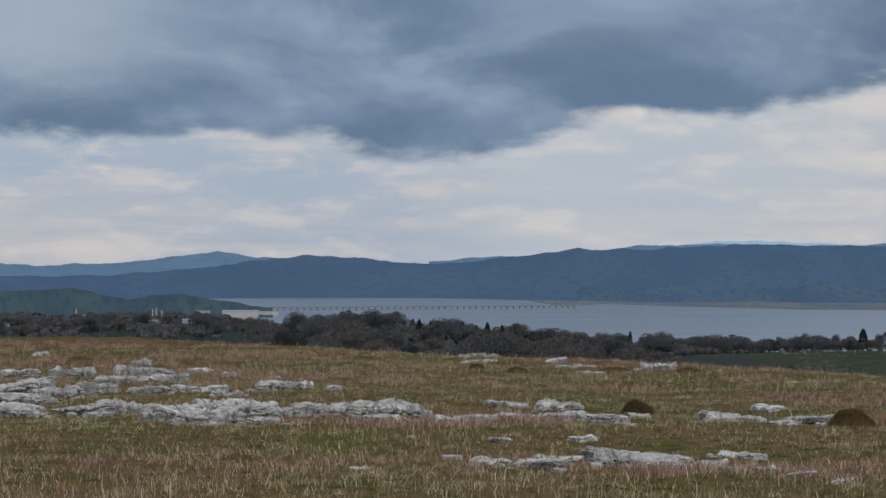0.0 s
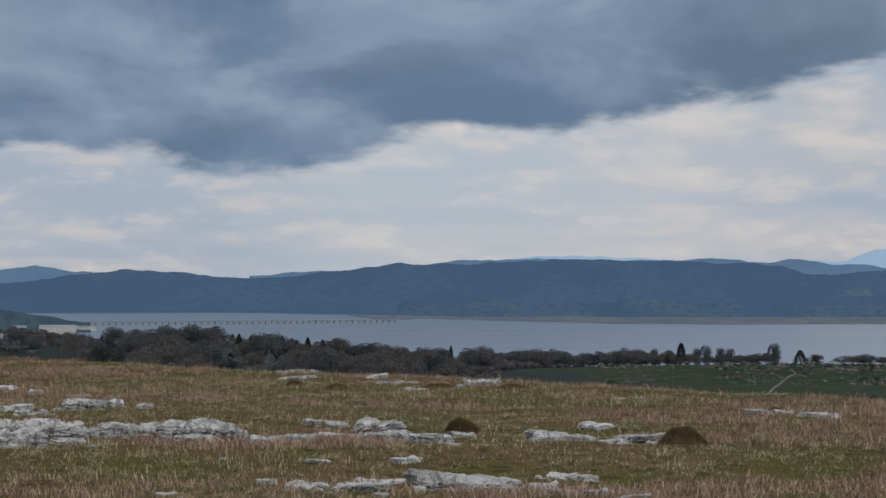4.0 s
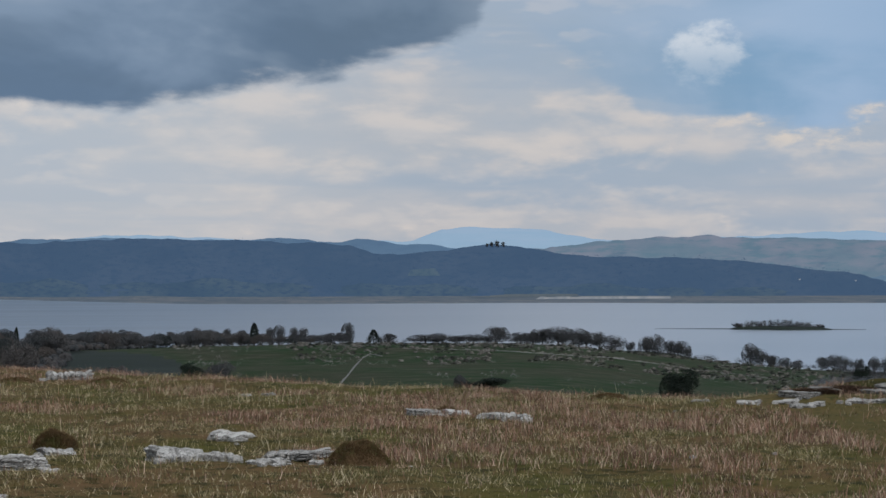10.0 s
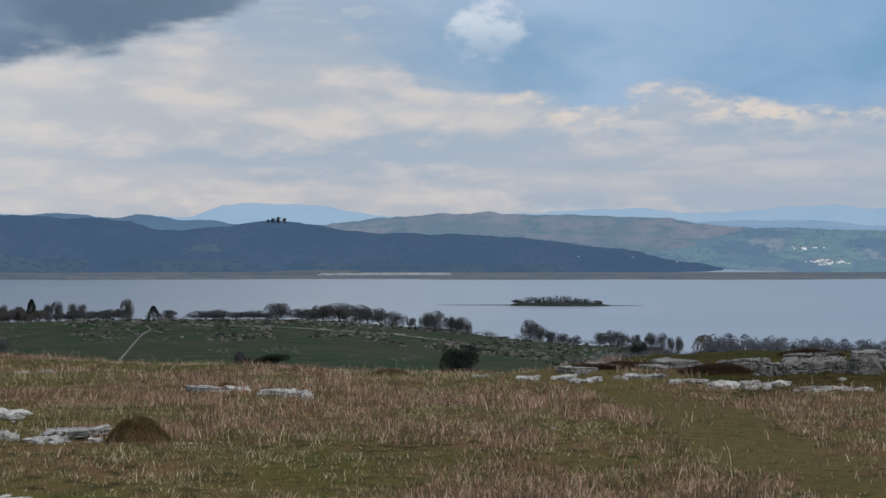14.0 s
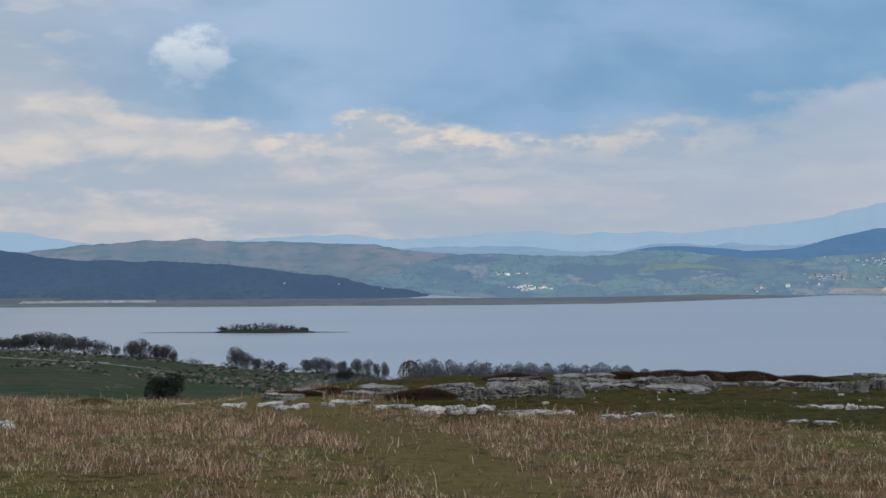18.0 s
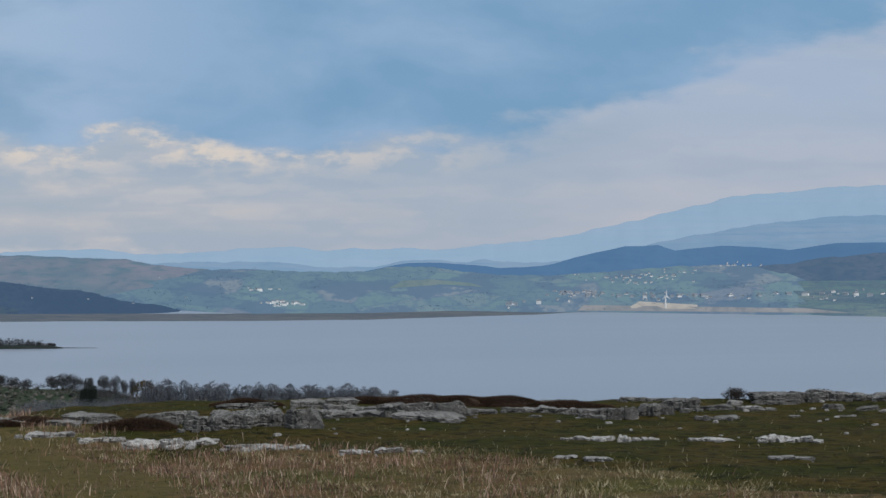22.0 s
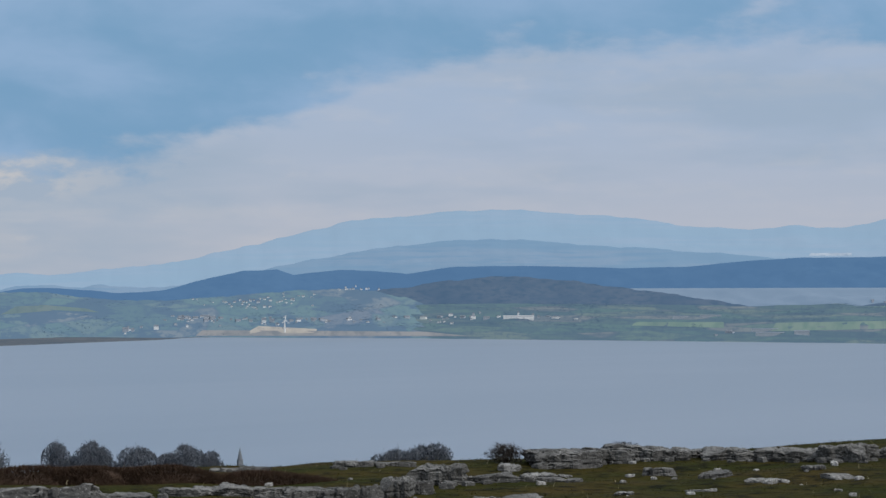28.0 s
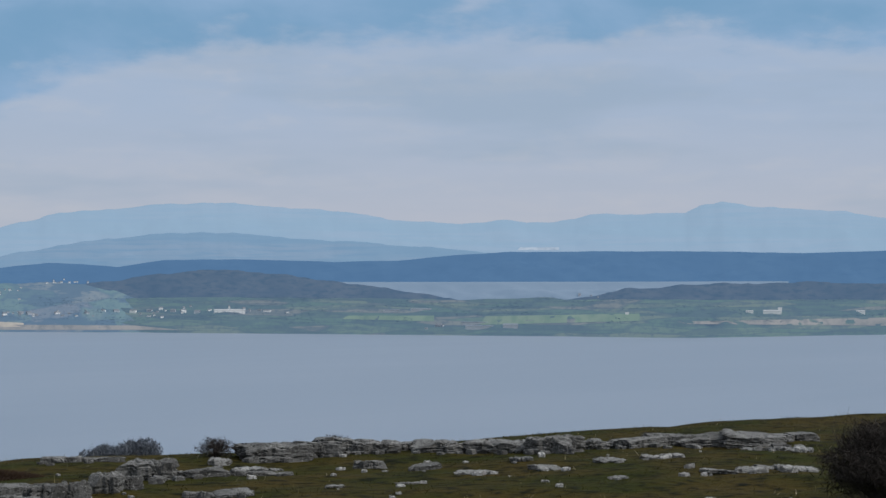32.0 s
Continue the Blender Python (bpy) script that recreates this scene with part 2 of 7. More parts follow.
def make_sky():
    world = bpy.data.worlds.new("sky")
    scene.world = world
    world.use_nodes = True
    t = world.node_tree
    t.nodes.clear()
    add, link = nodes_of(t)
    sky = t.nodes.new("ShaderNodeTexSky")
    sky.sky_type, sky.sun_disc = "NISHITA", False
    sky.sun_elevation, sky.sun_rotation = radians(SUN_EL), radians(SUN_AZ)
    clear = mixcol(t, 1.0, sky.outputs[0], (0.085, 0.085, 0.085), "MULTIPLY")
    tc = t.nodes.new("ShaderNodeTexCoord")
    sep = t.nodes.new("ShaderNodeSeparateXYZ")
    link(tc.outputs["Generated"], sep.inputs[0])
    X, Y, Z = sep.outputs
    az = mathnode(t, "MULTIPLY", mathnode(t, "ARCTAN2", X, Y), 180 / math.pi)
    el = mathnode(t, "MULTIPLY", mathnode(t, "ARCSINE", Z), 180 / math.pi)
    def coords(sa, se, w, up=0.0):
        return combine(t, mathnode(t, "MULTIPLY", az, sa), mathnode(t, "MULTIPLY", mathnode(t, "ADD", el, up), se), w)

    heap = fbm(t, coords(0.30, 0.80, 0.0), 1.0, 7, 0.54, 0.10)
    fine = fbm(t, coords(0.80, 1.7, 5.0), 1.0, 6, 0.58, 0.0)
    soft = fbm(t, coords(0.10, 0.46, 3.7), 1.0, 4, 0.5)
    lines = fbm(t, coords(0.07, 1.15, 9.1), 1.0, 4, 0.5)
    above = fbm(t, coords(0.30, 0.80, 0.0, 0.28), 1.0, 4, 0.5, 0.10)
    relief = mathnode(t, "SUBTRACT", fbm(t, coords(0.30, 0.80, 0.0), 1.0, 4, 0.5, 0.10), above)
    billow = fbm(t, coords(0.19, 0.36, 21.0), 1.0, 6, 0.5, 0.25)
    folds = fbm(t, coords(0.19, 0.36, 21.0, 0.7), 1.0, 4, 0.48, 0.25)
    fold = mathnode(t, "SUBTRACT", fbm(t, coords(0.19, 0.36, 21.0), 1.0, 4, 0.48, 0.25), folds)
    west = mathnode(t, "SUBTRACT", 1.0, mathnode(t, "MULTIPLY", band(t, az, 24.0, 40.0), 0.85))
    # high thin cloud: pale, greyer in level bands, cream where the sun comes through
    pale = mixcol(t, band(t, el, 0.3, 3.6), (0.475, 0.485, 0.525), (0.415, 0.465, 0.54))
    pale = mixcol(t, band(t, az, 20.0, 48.0), pale, mixcol(t, band(t, el, 1.2, 6.0), (0.44, 0.475, 0.565), (0.36, 0.455, 0.61)))
    pale = mixcol(t, mathnode(t, "MULTIPLY", band(t, soft, 0.42, 0.62), 0.6), pale, (0.30, 0.395, 0.52))
    pale = mixcol(t, mathnode(t, "MULTIPLY", mathnode(t, "MULTIPLY", band(t, lines, 0.52, 0.62), west), 0.5), pale, (0.33, 0.41, 0.52))
    glow = mathnode(t, "MULTIPLY", mathnode(t, "MULTIPLY", band(t, heap, 0.44, 0.62), band(t, lines, 0.58, 0.42)), west)
    pale = mixcol(t, mathnode(t, "MULTIPLY", glow, 0.6), pale, (0.605, 0.565, 0.555))
    pale = mixcol(t, mathnode(t, "MULTIPLY", mathnode(t, "MULTIPLY", band(t, relief, 0.0, -0.12), west), 0.38), pale, (0.35, 0.42, 0.51))
    pale = mixcol(t, mathnode(t, "MULTIPLY", mathnode(t, "MULTIPLY", band(t, relief, 0.02, 0.13), west), 0.35), pale, (0.645, 0.605, 0.59))
    spark = mathnode(t, "MULTIPLY", band(t, fine, 0.56, 0.72), glow)
    pale = mixcol(t, mathnode(t, "MULTIPLY", spark, 0.45), pale, (0.78, 0.68, 0.61))
    lx = mathnode(t, "DIVIDE", mathnode(t, "SUBTRACT", az, 14.5), 9.0)
    ly = mathnode(t, "DIVIDE", mathnode(t, "SUBTRACT", el, mathnode(t, "ADD", 3.1, mathnode(t, "MULTIPLY", az, 0.03))), 1.7)
    lit = band(t, mathnode(t, "ADD", mathnode(t, "ADD", mathnode(t, "MULTIPLY", lx, lx), mathnode(t, "MULTIPLY", ly, ly)), mathnode(t, "MULTIPLY", mathnode(t, "SUBTRACT", 0.5, heap), 2.6)), 1.2, 0.1)
    pale = mixcol(t, mathnode(t, "MULTIPLY", lit, 0.62), pale, mixcol(t, band(t, heap, 0.40, 0.64), (0.45, 0.47, 0.51), (0.63, 0.585, 0.565)))
    gap = mathnode(t, "MULTIPLY", band(t, az, -1.0, 4.0), band(t, az, 17.0, 9.0))
    pale = mixcol(t, mathnode(t, "MULTIPLY", gap, 0.28), pale, (0.66, 0.655, 0.66))
    col = mixcol(t, 0.95, clear, pale)
    # blue-grey bank to the east, its lit rim along the lower edge
    eb = curve_of(t, az, BLUEBANK, -20.0, 80.0, 12.0)
    wob = mathnode(t, "ADD", mathnode(t, "MULTIPLY", mathnode(t, "SUBTRACT", heap, 0.5), 1.5), mathnode(t, "MULTIPLY", mathnode(t, "SUBTRACT", fine, 0.5), 0.5))
    wob = mathnode(t, "MULTIPLY", wob, mathnode(t, "ADD", 1.0, mathnode(t, "MULTIPLY", band(t, az, 33.0, 40.0), 1.0)))
    d = mathnode(t, "SUBTRACT", mathnode(t, "SUBTRACT", el, wob), eb)
    rim = mathnode(t, "MULTIPLY", band(t, d, -1.1, -0.1), band(t, d, 0.25, 0.0))
    rim = mathnode(t, "MULTIPLY", rim, mathnode(t, "MULTIPLY", band(t, fine, 0.44, 0.62), mathnode(t, "MULTIPLY", band(t, az, 21.0, 26.0), band(t, az, 40.0, 30.0))))
    col = mixcol(t, mathnode(t, "MULTIPLY", rim, 0.75), col, (0.76, 0.66, 0.56))
    bluecol = mixcol(t, band(t, mathnode(t, "ADD", billow, mathnode(t, "MULTIPLY", band(t, d, 0.4, 2.6), 0.09)), 0.38, 0.68), (0.175, 0.335, 0.52), mixcol(t, band(t, az, 25.0, 31.0), (0.335, 0.465, 0.645), (0.262, 0.405, 0.60)))
    m = mathnode(t, "MULTIPLY", band(t, mathnode(t, "MULTIPLY", d, mathnode(t, "SUBTRACT", 1.0, mathnode(t, "MULTIPLY", band(t, az, 33.0, 39.0), 0.55))), -0.12, 0.32), band(t, az, 16.5, 27.0))
    col = mixcol(t, mathnode(t, "MULTIPLY", m, 0.95), col, bluecol)
    # dark cloud to the north, in soft folds, heaviest along its lower edge
    ed = curve_of(t, az, DARK, -20.0, 80.0, 12.0)
    wob2 = mathnode(t, "ADD", mathnode(t, "MULTIPLY", mathnode(t, "SUBTRACT", heap, 0.5), 1.9), mathnode(t, "MULTIPLY", mathnode(t, "SUBTRACT", fine, 0.5), 0.45))
    dd = mathnode(t, "SUBTRACT", mathnode(t, "SUBTRACT", el, wob2), ed)
    m2 = mathnode(t, "MULTIPLY", band(t, dd, -0.12, 0.42), band(t, az, 20.5, 16.0))
    lift = mathnode(t, "ADD", billow, mathnode(t, "MULTIPLY", band(t, dd, 0.3, 3.2), 0.10))
    darkcol = mixcol(t, band(t, lift, 0.38, 0.72), (0.122, 0.188, 0.286), (0.215, 0.295, 0.408))
    darkcol = mixcol(t, mathnode(t, "MULTIPLY", band(t, fold, 0.02, 0.16), 0.55), darkcol, (0.30, 0.375, 0.475))
    darkcol = mixcol(t, mathnode(t, "MULTIPLY", band(t, fold, -0.02, -0.16), 0.5), darkcol, (0.118, 0.178, 0.262))
    darkcol = mixcol(t, mathnode(t, "MULTIPLY", band(t, az, 8.5, 15.0), 0.40), darkcol, (0.115, 0.165, 0.225))
    darkcol = mixcol(t, mathnode(t, "MULTIPLY", mathnode(t, "MULTIPLY", band(t, az, -3.5, -10.0), band(t, dd, 0.6, 2.5)), 0.8), darkcol, (0.38, 0.44, 0.53))
    col = mixcol(t, m2, col, darkcol)
    # one white heap of cloud
    px = mathnode(t, "DIVIDE", mathnode(t, "SUBTRACT", az, 23.4), 1.05)
    py = mathnode(t, "DIVIDE", mathnode(t, "SUBTRACT", el, 5.25), 0.85)
    pd = mathnode(t, "ADD", mathnode(t, "MULTIPLY", px, px), mathnode(t, "MULTIPLY", py, py))
    pd = mathnode(t, "ADD", pd, mathnode(t, "MULTIPLY", mathnode(t, "SUBTRACT", fbm(t, coords(1.3, 2.2, 2.0), 1.0, 6, 0.6), 0.5), 3.4))
    puff = mathnode(t, "MULTIPLY", band(t, pd, 1.25, 0.0), 0.7)
    col = mixcol(t, puff, col, mixcol(t, band(t, py, -0.6, 0.5), (0.40, 0.50, 0.62), (0.70, 0.74, 0.79)))
    # the overhead cloud deck, out of view
    deck = mixcol(t, fbm(t, tc.outputs["Generated"], 3.0, 5), (0.46, 0.53, 0.63), (0.82, 0.86, 0.92))
    # dark northern part added out of view, so the western water reflects darker
    north = mathnode(t, "MULTIPLY", band(t, az, 22.0, 6.0), band(t, az, -120.0, -70.0))
    deck = mixcol(t, mathnode(t, "MULTIPLY", north, band(t, el, 75.0, 50.0)), deck, (0.13, 0.175, 0.235))
    col = mixcol(t, band(t, el, 9.0, 18.0), col, deck)
    bg = t.nodes.new("ShaderNodeBackground")
    link(col, bg.inputs[0])
    bg.inputs[1].default_value = 1.0
    out = t.nodes.new("ShaderNodeOutputWorld")
    link(bg.outputs[0], out.inputs[0])


make_sky()
sun = new("sun", bpy.data.lights.new("sun", "SUN"))
sun.data.energy, sun.data.angle, sun.data.color = 1.75, radians(12), (1.0, 0.965, 0.92)
sun.matrix_world = look(polar(SUN_AZ, 10, 10 * math.tan(radians(SUN_EL))), (0, 0, 0))


# ---- materials ----
def material(name, build):
    m = bpy.data.materials.new(name)
    m.use_nodes = True
    t = m.node_tree
    b = t.nodes["Principled BSDF"]
    b.inputs["Roughness"].default_value = 0.85
    b.inputs["Specular IOR Level"].default_value = 0.25
    build(t, b)
    return m


def place_of(t, sx=1.0, sy=1.0, sz=1.0):
    g = t.nodes.new("ShaderNodeNewGeometry")
    mp = t.nodes.new("ShaderNodeMapping")
    mp.inputs["Scale"].default_value = (sx, sy, sz)
    t.links.new(g.outputs["Position"], mp.inputs[0])
    return mp.outputs[0]


def set_col(t, b, col):
    t.links.new(col, b.inputs["Base Color"])


def bump(t, b, height, dist, strength=0.6):
    n = t.nodes.new("ShaderNodeBump")
    n.inputs["Distance"].default_value, n.inputs["Strength"].default_value = dist, strength
    t.links.new(height, n.inputs["Height"])
    t.links.new(n.outputs[0], b.inputs["Normal"])


def blotch(c1, c2, c3, s1, s2, bump_d=0.0, rough=0.9, sz=1.0):
    """Two-scale mottling between three colours; scales in metres."""
    def build(t, b):
        v = place_of(t, 1, 1, sz)
        a = fbm(t, v, 1 / s1, 5, 0.6)
        f = fbm(t, v, 1 / s2, 4, 0.6)
        col = mixcol(t, band(t, a, 0.35, 0.65), c1, c2)
        col = mixcol(t, band(t, f, 0.45, 0.68), col, c3)
        set_col(t, b, col)
        b.inputs["Roughness"].default_value = rough
        b.inputs["Specular IOR Level"].default_value = 0.06
        if bump_d:
            bump(t, b, f, bump_d)
    return build


def slope_place(t, rise_):
    """Place along the shore and up the slope, in metres, for land that rises gently over a great depth."""
    g = t.nodes.new("ShaderNodeNewGeometry")
    sep = t.nodes.new("ShaderNodeSeparateXYZ")
    t.links.new(g.outputs["Position"], sep.inputs[0])
    along = mathnode(t, "MULTIPLY", mathnode(t, "ARCTAN2", sep.outputs[0], sep.outputs[1]), 3300.0)
    return combine(t, along, mathnode(t, "MULTIPLY", sep.outputs[2], rise_))


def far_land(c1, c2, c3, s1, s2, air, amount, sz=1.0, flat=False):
    """Distant backdrop land: its ground colours, with the haze in front of it painted on as emission."""
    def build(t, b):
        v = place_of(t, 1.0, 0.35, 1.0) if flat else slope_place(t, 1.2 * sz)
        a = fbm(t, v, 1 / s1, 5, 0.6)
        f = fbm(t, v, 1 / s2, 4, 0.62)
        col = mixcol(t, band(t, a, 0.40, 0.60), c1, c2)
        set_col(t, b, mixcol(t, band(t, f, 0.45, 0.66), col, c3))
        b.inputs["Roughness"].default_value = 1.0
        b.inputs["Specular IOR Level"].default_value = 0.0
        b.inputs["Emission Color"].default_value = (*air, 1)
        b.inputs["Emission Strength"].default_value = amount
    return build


def fit_cell(t, v, cell):
    n = t.nodes.new("ShaderNodeVectorMath")
    n.operation = "SCALE"
    n.inputs["Scale"].default_value = 1 / cell
    t.links.new(v, n.inputs[0])
    return n.outputs[0]


def far_patchwork(colours, edge_col, cell, air, amount, rise_=3.4, woods=0.9):
    """Distant fields: each a plain colour of its own, dark hedges between, haze painted on as emission."""
    def build(t, b):
        v = fit_cell(t, slope_place(t, rise_), cell)
        warp = t.nodes.new("ShaderNodeVectorMath")
        warp.operation = "ADD"
        t.links.new(v, warp.inputs[0])
        n = t.nodes.new("ShaderNodeTexNoise")
        n.inputs["Scale"].default_value = 0.6
        t.links.new(v, n.inputs["Vector"])
        half = t.nodes.new("ShaderNodeVectorMath")
        half.operation = "SCALE"
        half.inputs["Scale"].default_value = 0.55
        t.links.new(n.outputs["Color"], half.inputs[0])
        t.links.new(half.outputs[0], warp.inputs[1])
        cells = t.nodes.new("ShaderNodeTexVoronoi")
        t.links.new(warp.outputs[0], cells.inputs["Vector"])
        cells.inputs["Scale"].default_value = 1.0
        sep = t.nodes.new("ShaderNodeSeparateColor")
        t.links.new(cells.outputs["Color"], sep.inputs[0])
        r = t.nodes.new("ShaderNodeValToRGB")
        r.color_ramp.interpolation = "CONSTANT"
        e = r.color_ramp.elements
        while len(e) < len(colours):
            e.new(0.5)
        for k, c in enumerate(colours):
            e[k].position = k / len(colours)
        for k, c in enumerate(colours):
            e[k].color = (*c, 1)
        t.links.new(sep.outputs[0], r.inputs[0])
        rim = t.nodes.new("ShaderNodeTexVoronoi")
        rim.feature = "DISTANCE_TO_EDGE"
        t.links.new(warp.outputs[0], rim.inputs["Vector"])
        rim.inputs["Scale"].default_value = 1.0
        col = mixcol(t, mathnode(t, "MULTIPLY", band(t, rim.outputs["Distance"], 0.09, 0.02), 0.45), r.outputs[0], edge_col)
        f = fbm(t, slope_place(t, 1.6), 1 / 9.0, 5, 0.65)
        col = mixcol(t, mathnode(t, "MULTIPLY", band(t, f, 0.48, 0.66), 0.6), col, edge_col)
        wide = fbm(t, slope_place(t, rise_), 1 / 95.0, 6, 0.65)
        col = mixcol(t, mathnode(t, "MULTIPLY", band(t, wide, 0.50, 0.55), woods), col, edge_col)
        set_col(t, b, col)
        b.inputs["Roughness"].default_value = 1.0
        b.inputs["Specular IOR Level"].default_value = 0.0
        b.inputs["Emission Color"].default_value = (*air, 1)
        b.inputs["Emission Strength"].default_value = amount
    return build


# haze colour that the far materials emit
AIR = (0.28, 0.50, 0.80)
MOOR_GRASS = material("moor_grass", blotch((0.068, 0.064, 0.015), (0.114, 0.070, 0.034), (0.026, 0.026, 0.008), 3.6, 0.38, 0.10))
PATH_GRASS = material("path_grass", blotch((0.076, 0.062, 0.019), (0.098, 0.072, 0.026), (0.046, 0.042, 0.013), 2.0, 0.3, 0.05))
TURF = material("turf", blotch((0.026, 0.030, 0.004), (0.052, 0.038, 0.009), (0.006, 0.0065, 0.002), 2.6, 0.35, 0.16, 1.0))
PASTURE = material("pasture", blotch((0.010, 0.031, 0.008), (0.028, 0.033, 0.017), (0.050, 0.048, 0.035), 34, 7, 1.2))
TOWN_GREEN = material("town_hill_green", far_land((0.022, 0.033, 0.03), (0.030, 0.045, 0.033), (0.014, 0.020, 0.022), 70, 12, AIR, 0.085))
WOODFLOOR = material("woodland_floor", blotch((0.020, 0.028, 0.026), (0.028, 0.034, 0.032), (0.022, 0.030, 0.024), 60, 9))
MUD = material("tidal_mud", blotch((0.13, 0.125, 0.12), (0.16, 0.15, 0.14), (0.12, 0.12, 0.12), 300, 60))
# ridge and shore woods: blue haze put in as emission
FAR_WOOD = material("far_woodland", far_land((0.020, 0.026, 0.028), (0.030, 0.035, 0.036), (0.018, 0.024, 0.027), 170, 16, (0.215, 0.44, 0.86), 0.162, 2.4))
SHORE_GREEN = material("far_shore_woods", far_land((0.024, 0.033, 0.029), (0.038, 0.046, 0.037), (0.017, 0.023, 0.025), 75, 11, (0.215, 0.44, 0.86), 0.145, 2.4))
# bluish bases and emission of far hills and fells stand for haze
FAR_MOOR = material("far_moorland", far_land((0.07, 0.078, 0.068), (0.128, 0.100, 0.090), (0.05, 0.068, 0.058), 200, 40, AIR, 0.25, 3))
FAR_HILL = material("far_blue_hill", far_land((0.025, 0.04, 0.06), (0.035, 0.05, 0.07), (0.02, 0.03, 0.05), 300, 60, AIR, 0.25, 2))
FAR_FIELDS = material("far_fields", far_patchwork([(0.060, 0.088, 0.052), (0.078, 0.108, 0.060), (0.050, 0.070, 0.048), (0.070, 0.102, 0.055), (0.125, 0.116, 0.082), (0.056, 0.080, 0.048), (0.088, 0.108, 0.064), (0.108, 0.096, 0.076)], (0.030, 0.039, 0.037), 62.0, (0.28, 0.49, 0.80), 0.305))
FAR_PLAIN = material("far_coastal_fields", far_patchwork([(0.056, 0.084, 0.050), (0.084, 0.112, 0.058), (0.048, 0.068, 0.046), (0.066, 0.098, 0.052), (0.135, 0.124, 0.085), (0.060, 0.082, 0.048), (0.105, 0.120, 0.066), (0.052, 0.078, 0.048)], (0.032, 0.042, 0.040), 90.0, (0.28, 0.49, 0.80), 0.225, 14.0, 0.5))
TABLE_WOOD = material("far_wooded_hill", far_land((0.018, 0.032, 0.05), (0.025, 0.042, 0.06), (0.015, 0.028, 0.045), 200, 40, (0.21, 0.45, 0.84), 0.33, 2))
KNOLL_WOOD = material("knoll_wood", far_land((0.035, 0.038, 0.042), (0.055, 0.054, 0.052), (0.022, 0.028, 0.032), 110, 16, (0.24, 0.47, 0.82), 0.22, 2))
# matt inlet: reflected sky and haze put into pale colour and emission
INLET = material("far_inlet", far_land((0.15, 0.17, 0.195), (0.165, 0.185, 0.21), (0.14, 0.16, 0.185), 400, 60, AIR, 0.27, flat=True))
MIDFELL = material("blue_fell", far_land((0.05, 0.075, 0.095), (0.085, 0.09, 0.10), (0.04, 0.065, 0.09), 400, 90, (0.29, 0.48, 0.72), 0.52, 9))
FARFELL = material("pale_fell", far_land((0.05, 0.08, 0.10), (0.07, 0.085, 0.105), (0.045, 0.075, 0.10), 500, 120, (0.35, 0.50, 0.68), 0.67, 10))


def water_build(t, b):
    v = place_of(t, 0.07, 0.16, 1)
    f = fbm(t, v, 1.0, 5, 0.6)
    wide = fbm(t, place_of(t, 0.0010, 0.0045, 1), 1.0, 6, 0.6)
    thin = fbm(t, place_of(t, 0.003, 0.030, 1), 1.0, 4, 0.6)
    col = mixcol(t, band(t, wide, 0.40, 0.62), (0.168, 0.206, 0.264), (0.190, 0.226, 0.284))
    set_col(t, b, mixcol(t, mathnode(t, "MULTIPLY", band(t, thin, 0.52, 0.66), 0.25), col, (0.152, 0.188, 0.242)))
    b.inputs["Roughness"].default_value = 0.28
    b.inputs["Specular IOR Level"].default_value = 0.5
    sep = t.nodes.new("ShaderNodeSeparateXYZ")
    g = t.nodes.new("ShaderNodeNewGeometry")
    t.links.new(g.outputs["Position"], sep.inputs[0])
    # dark streaks in the west put the cloud's reflection into the base colour
    west_part = band(t, mathnode(t, "DIVIDE", sep.outputs[0], sep.outputs[1]), 0.30, 0.02)
    streak = fbm(t, place_of(t, 0.0016, 0.022, 1), 1.0, 5, 0.6)
    cloud_dark = mathnode(t, "MULTIPLY", west_part, band(t, streak, 0.60, 0.44))
    col = b.inputs["Base Color"].links[0].from_socket
    set_col(t, b, mixcol(t, mathnode(t, "MULTIPLY", cloud_dark, 0.75), col, (0.085, 0.105, 0.128)))
    bump(t, b, f, 0.5, 0.22)


WATER = material("estuary_water", water_build)


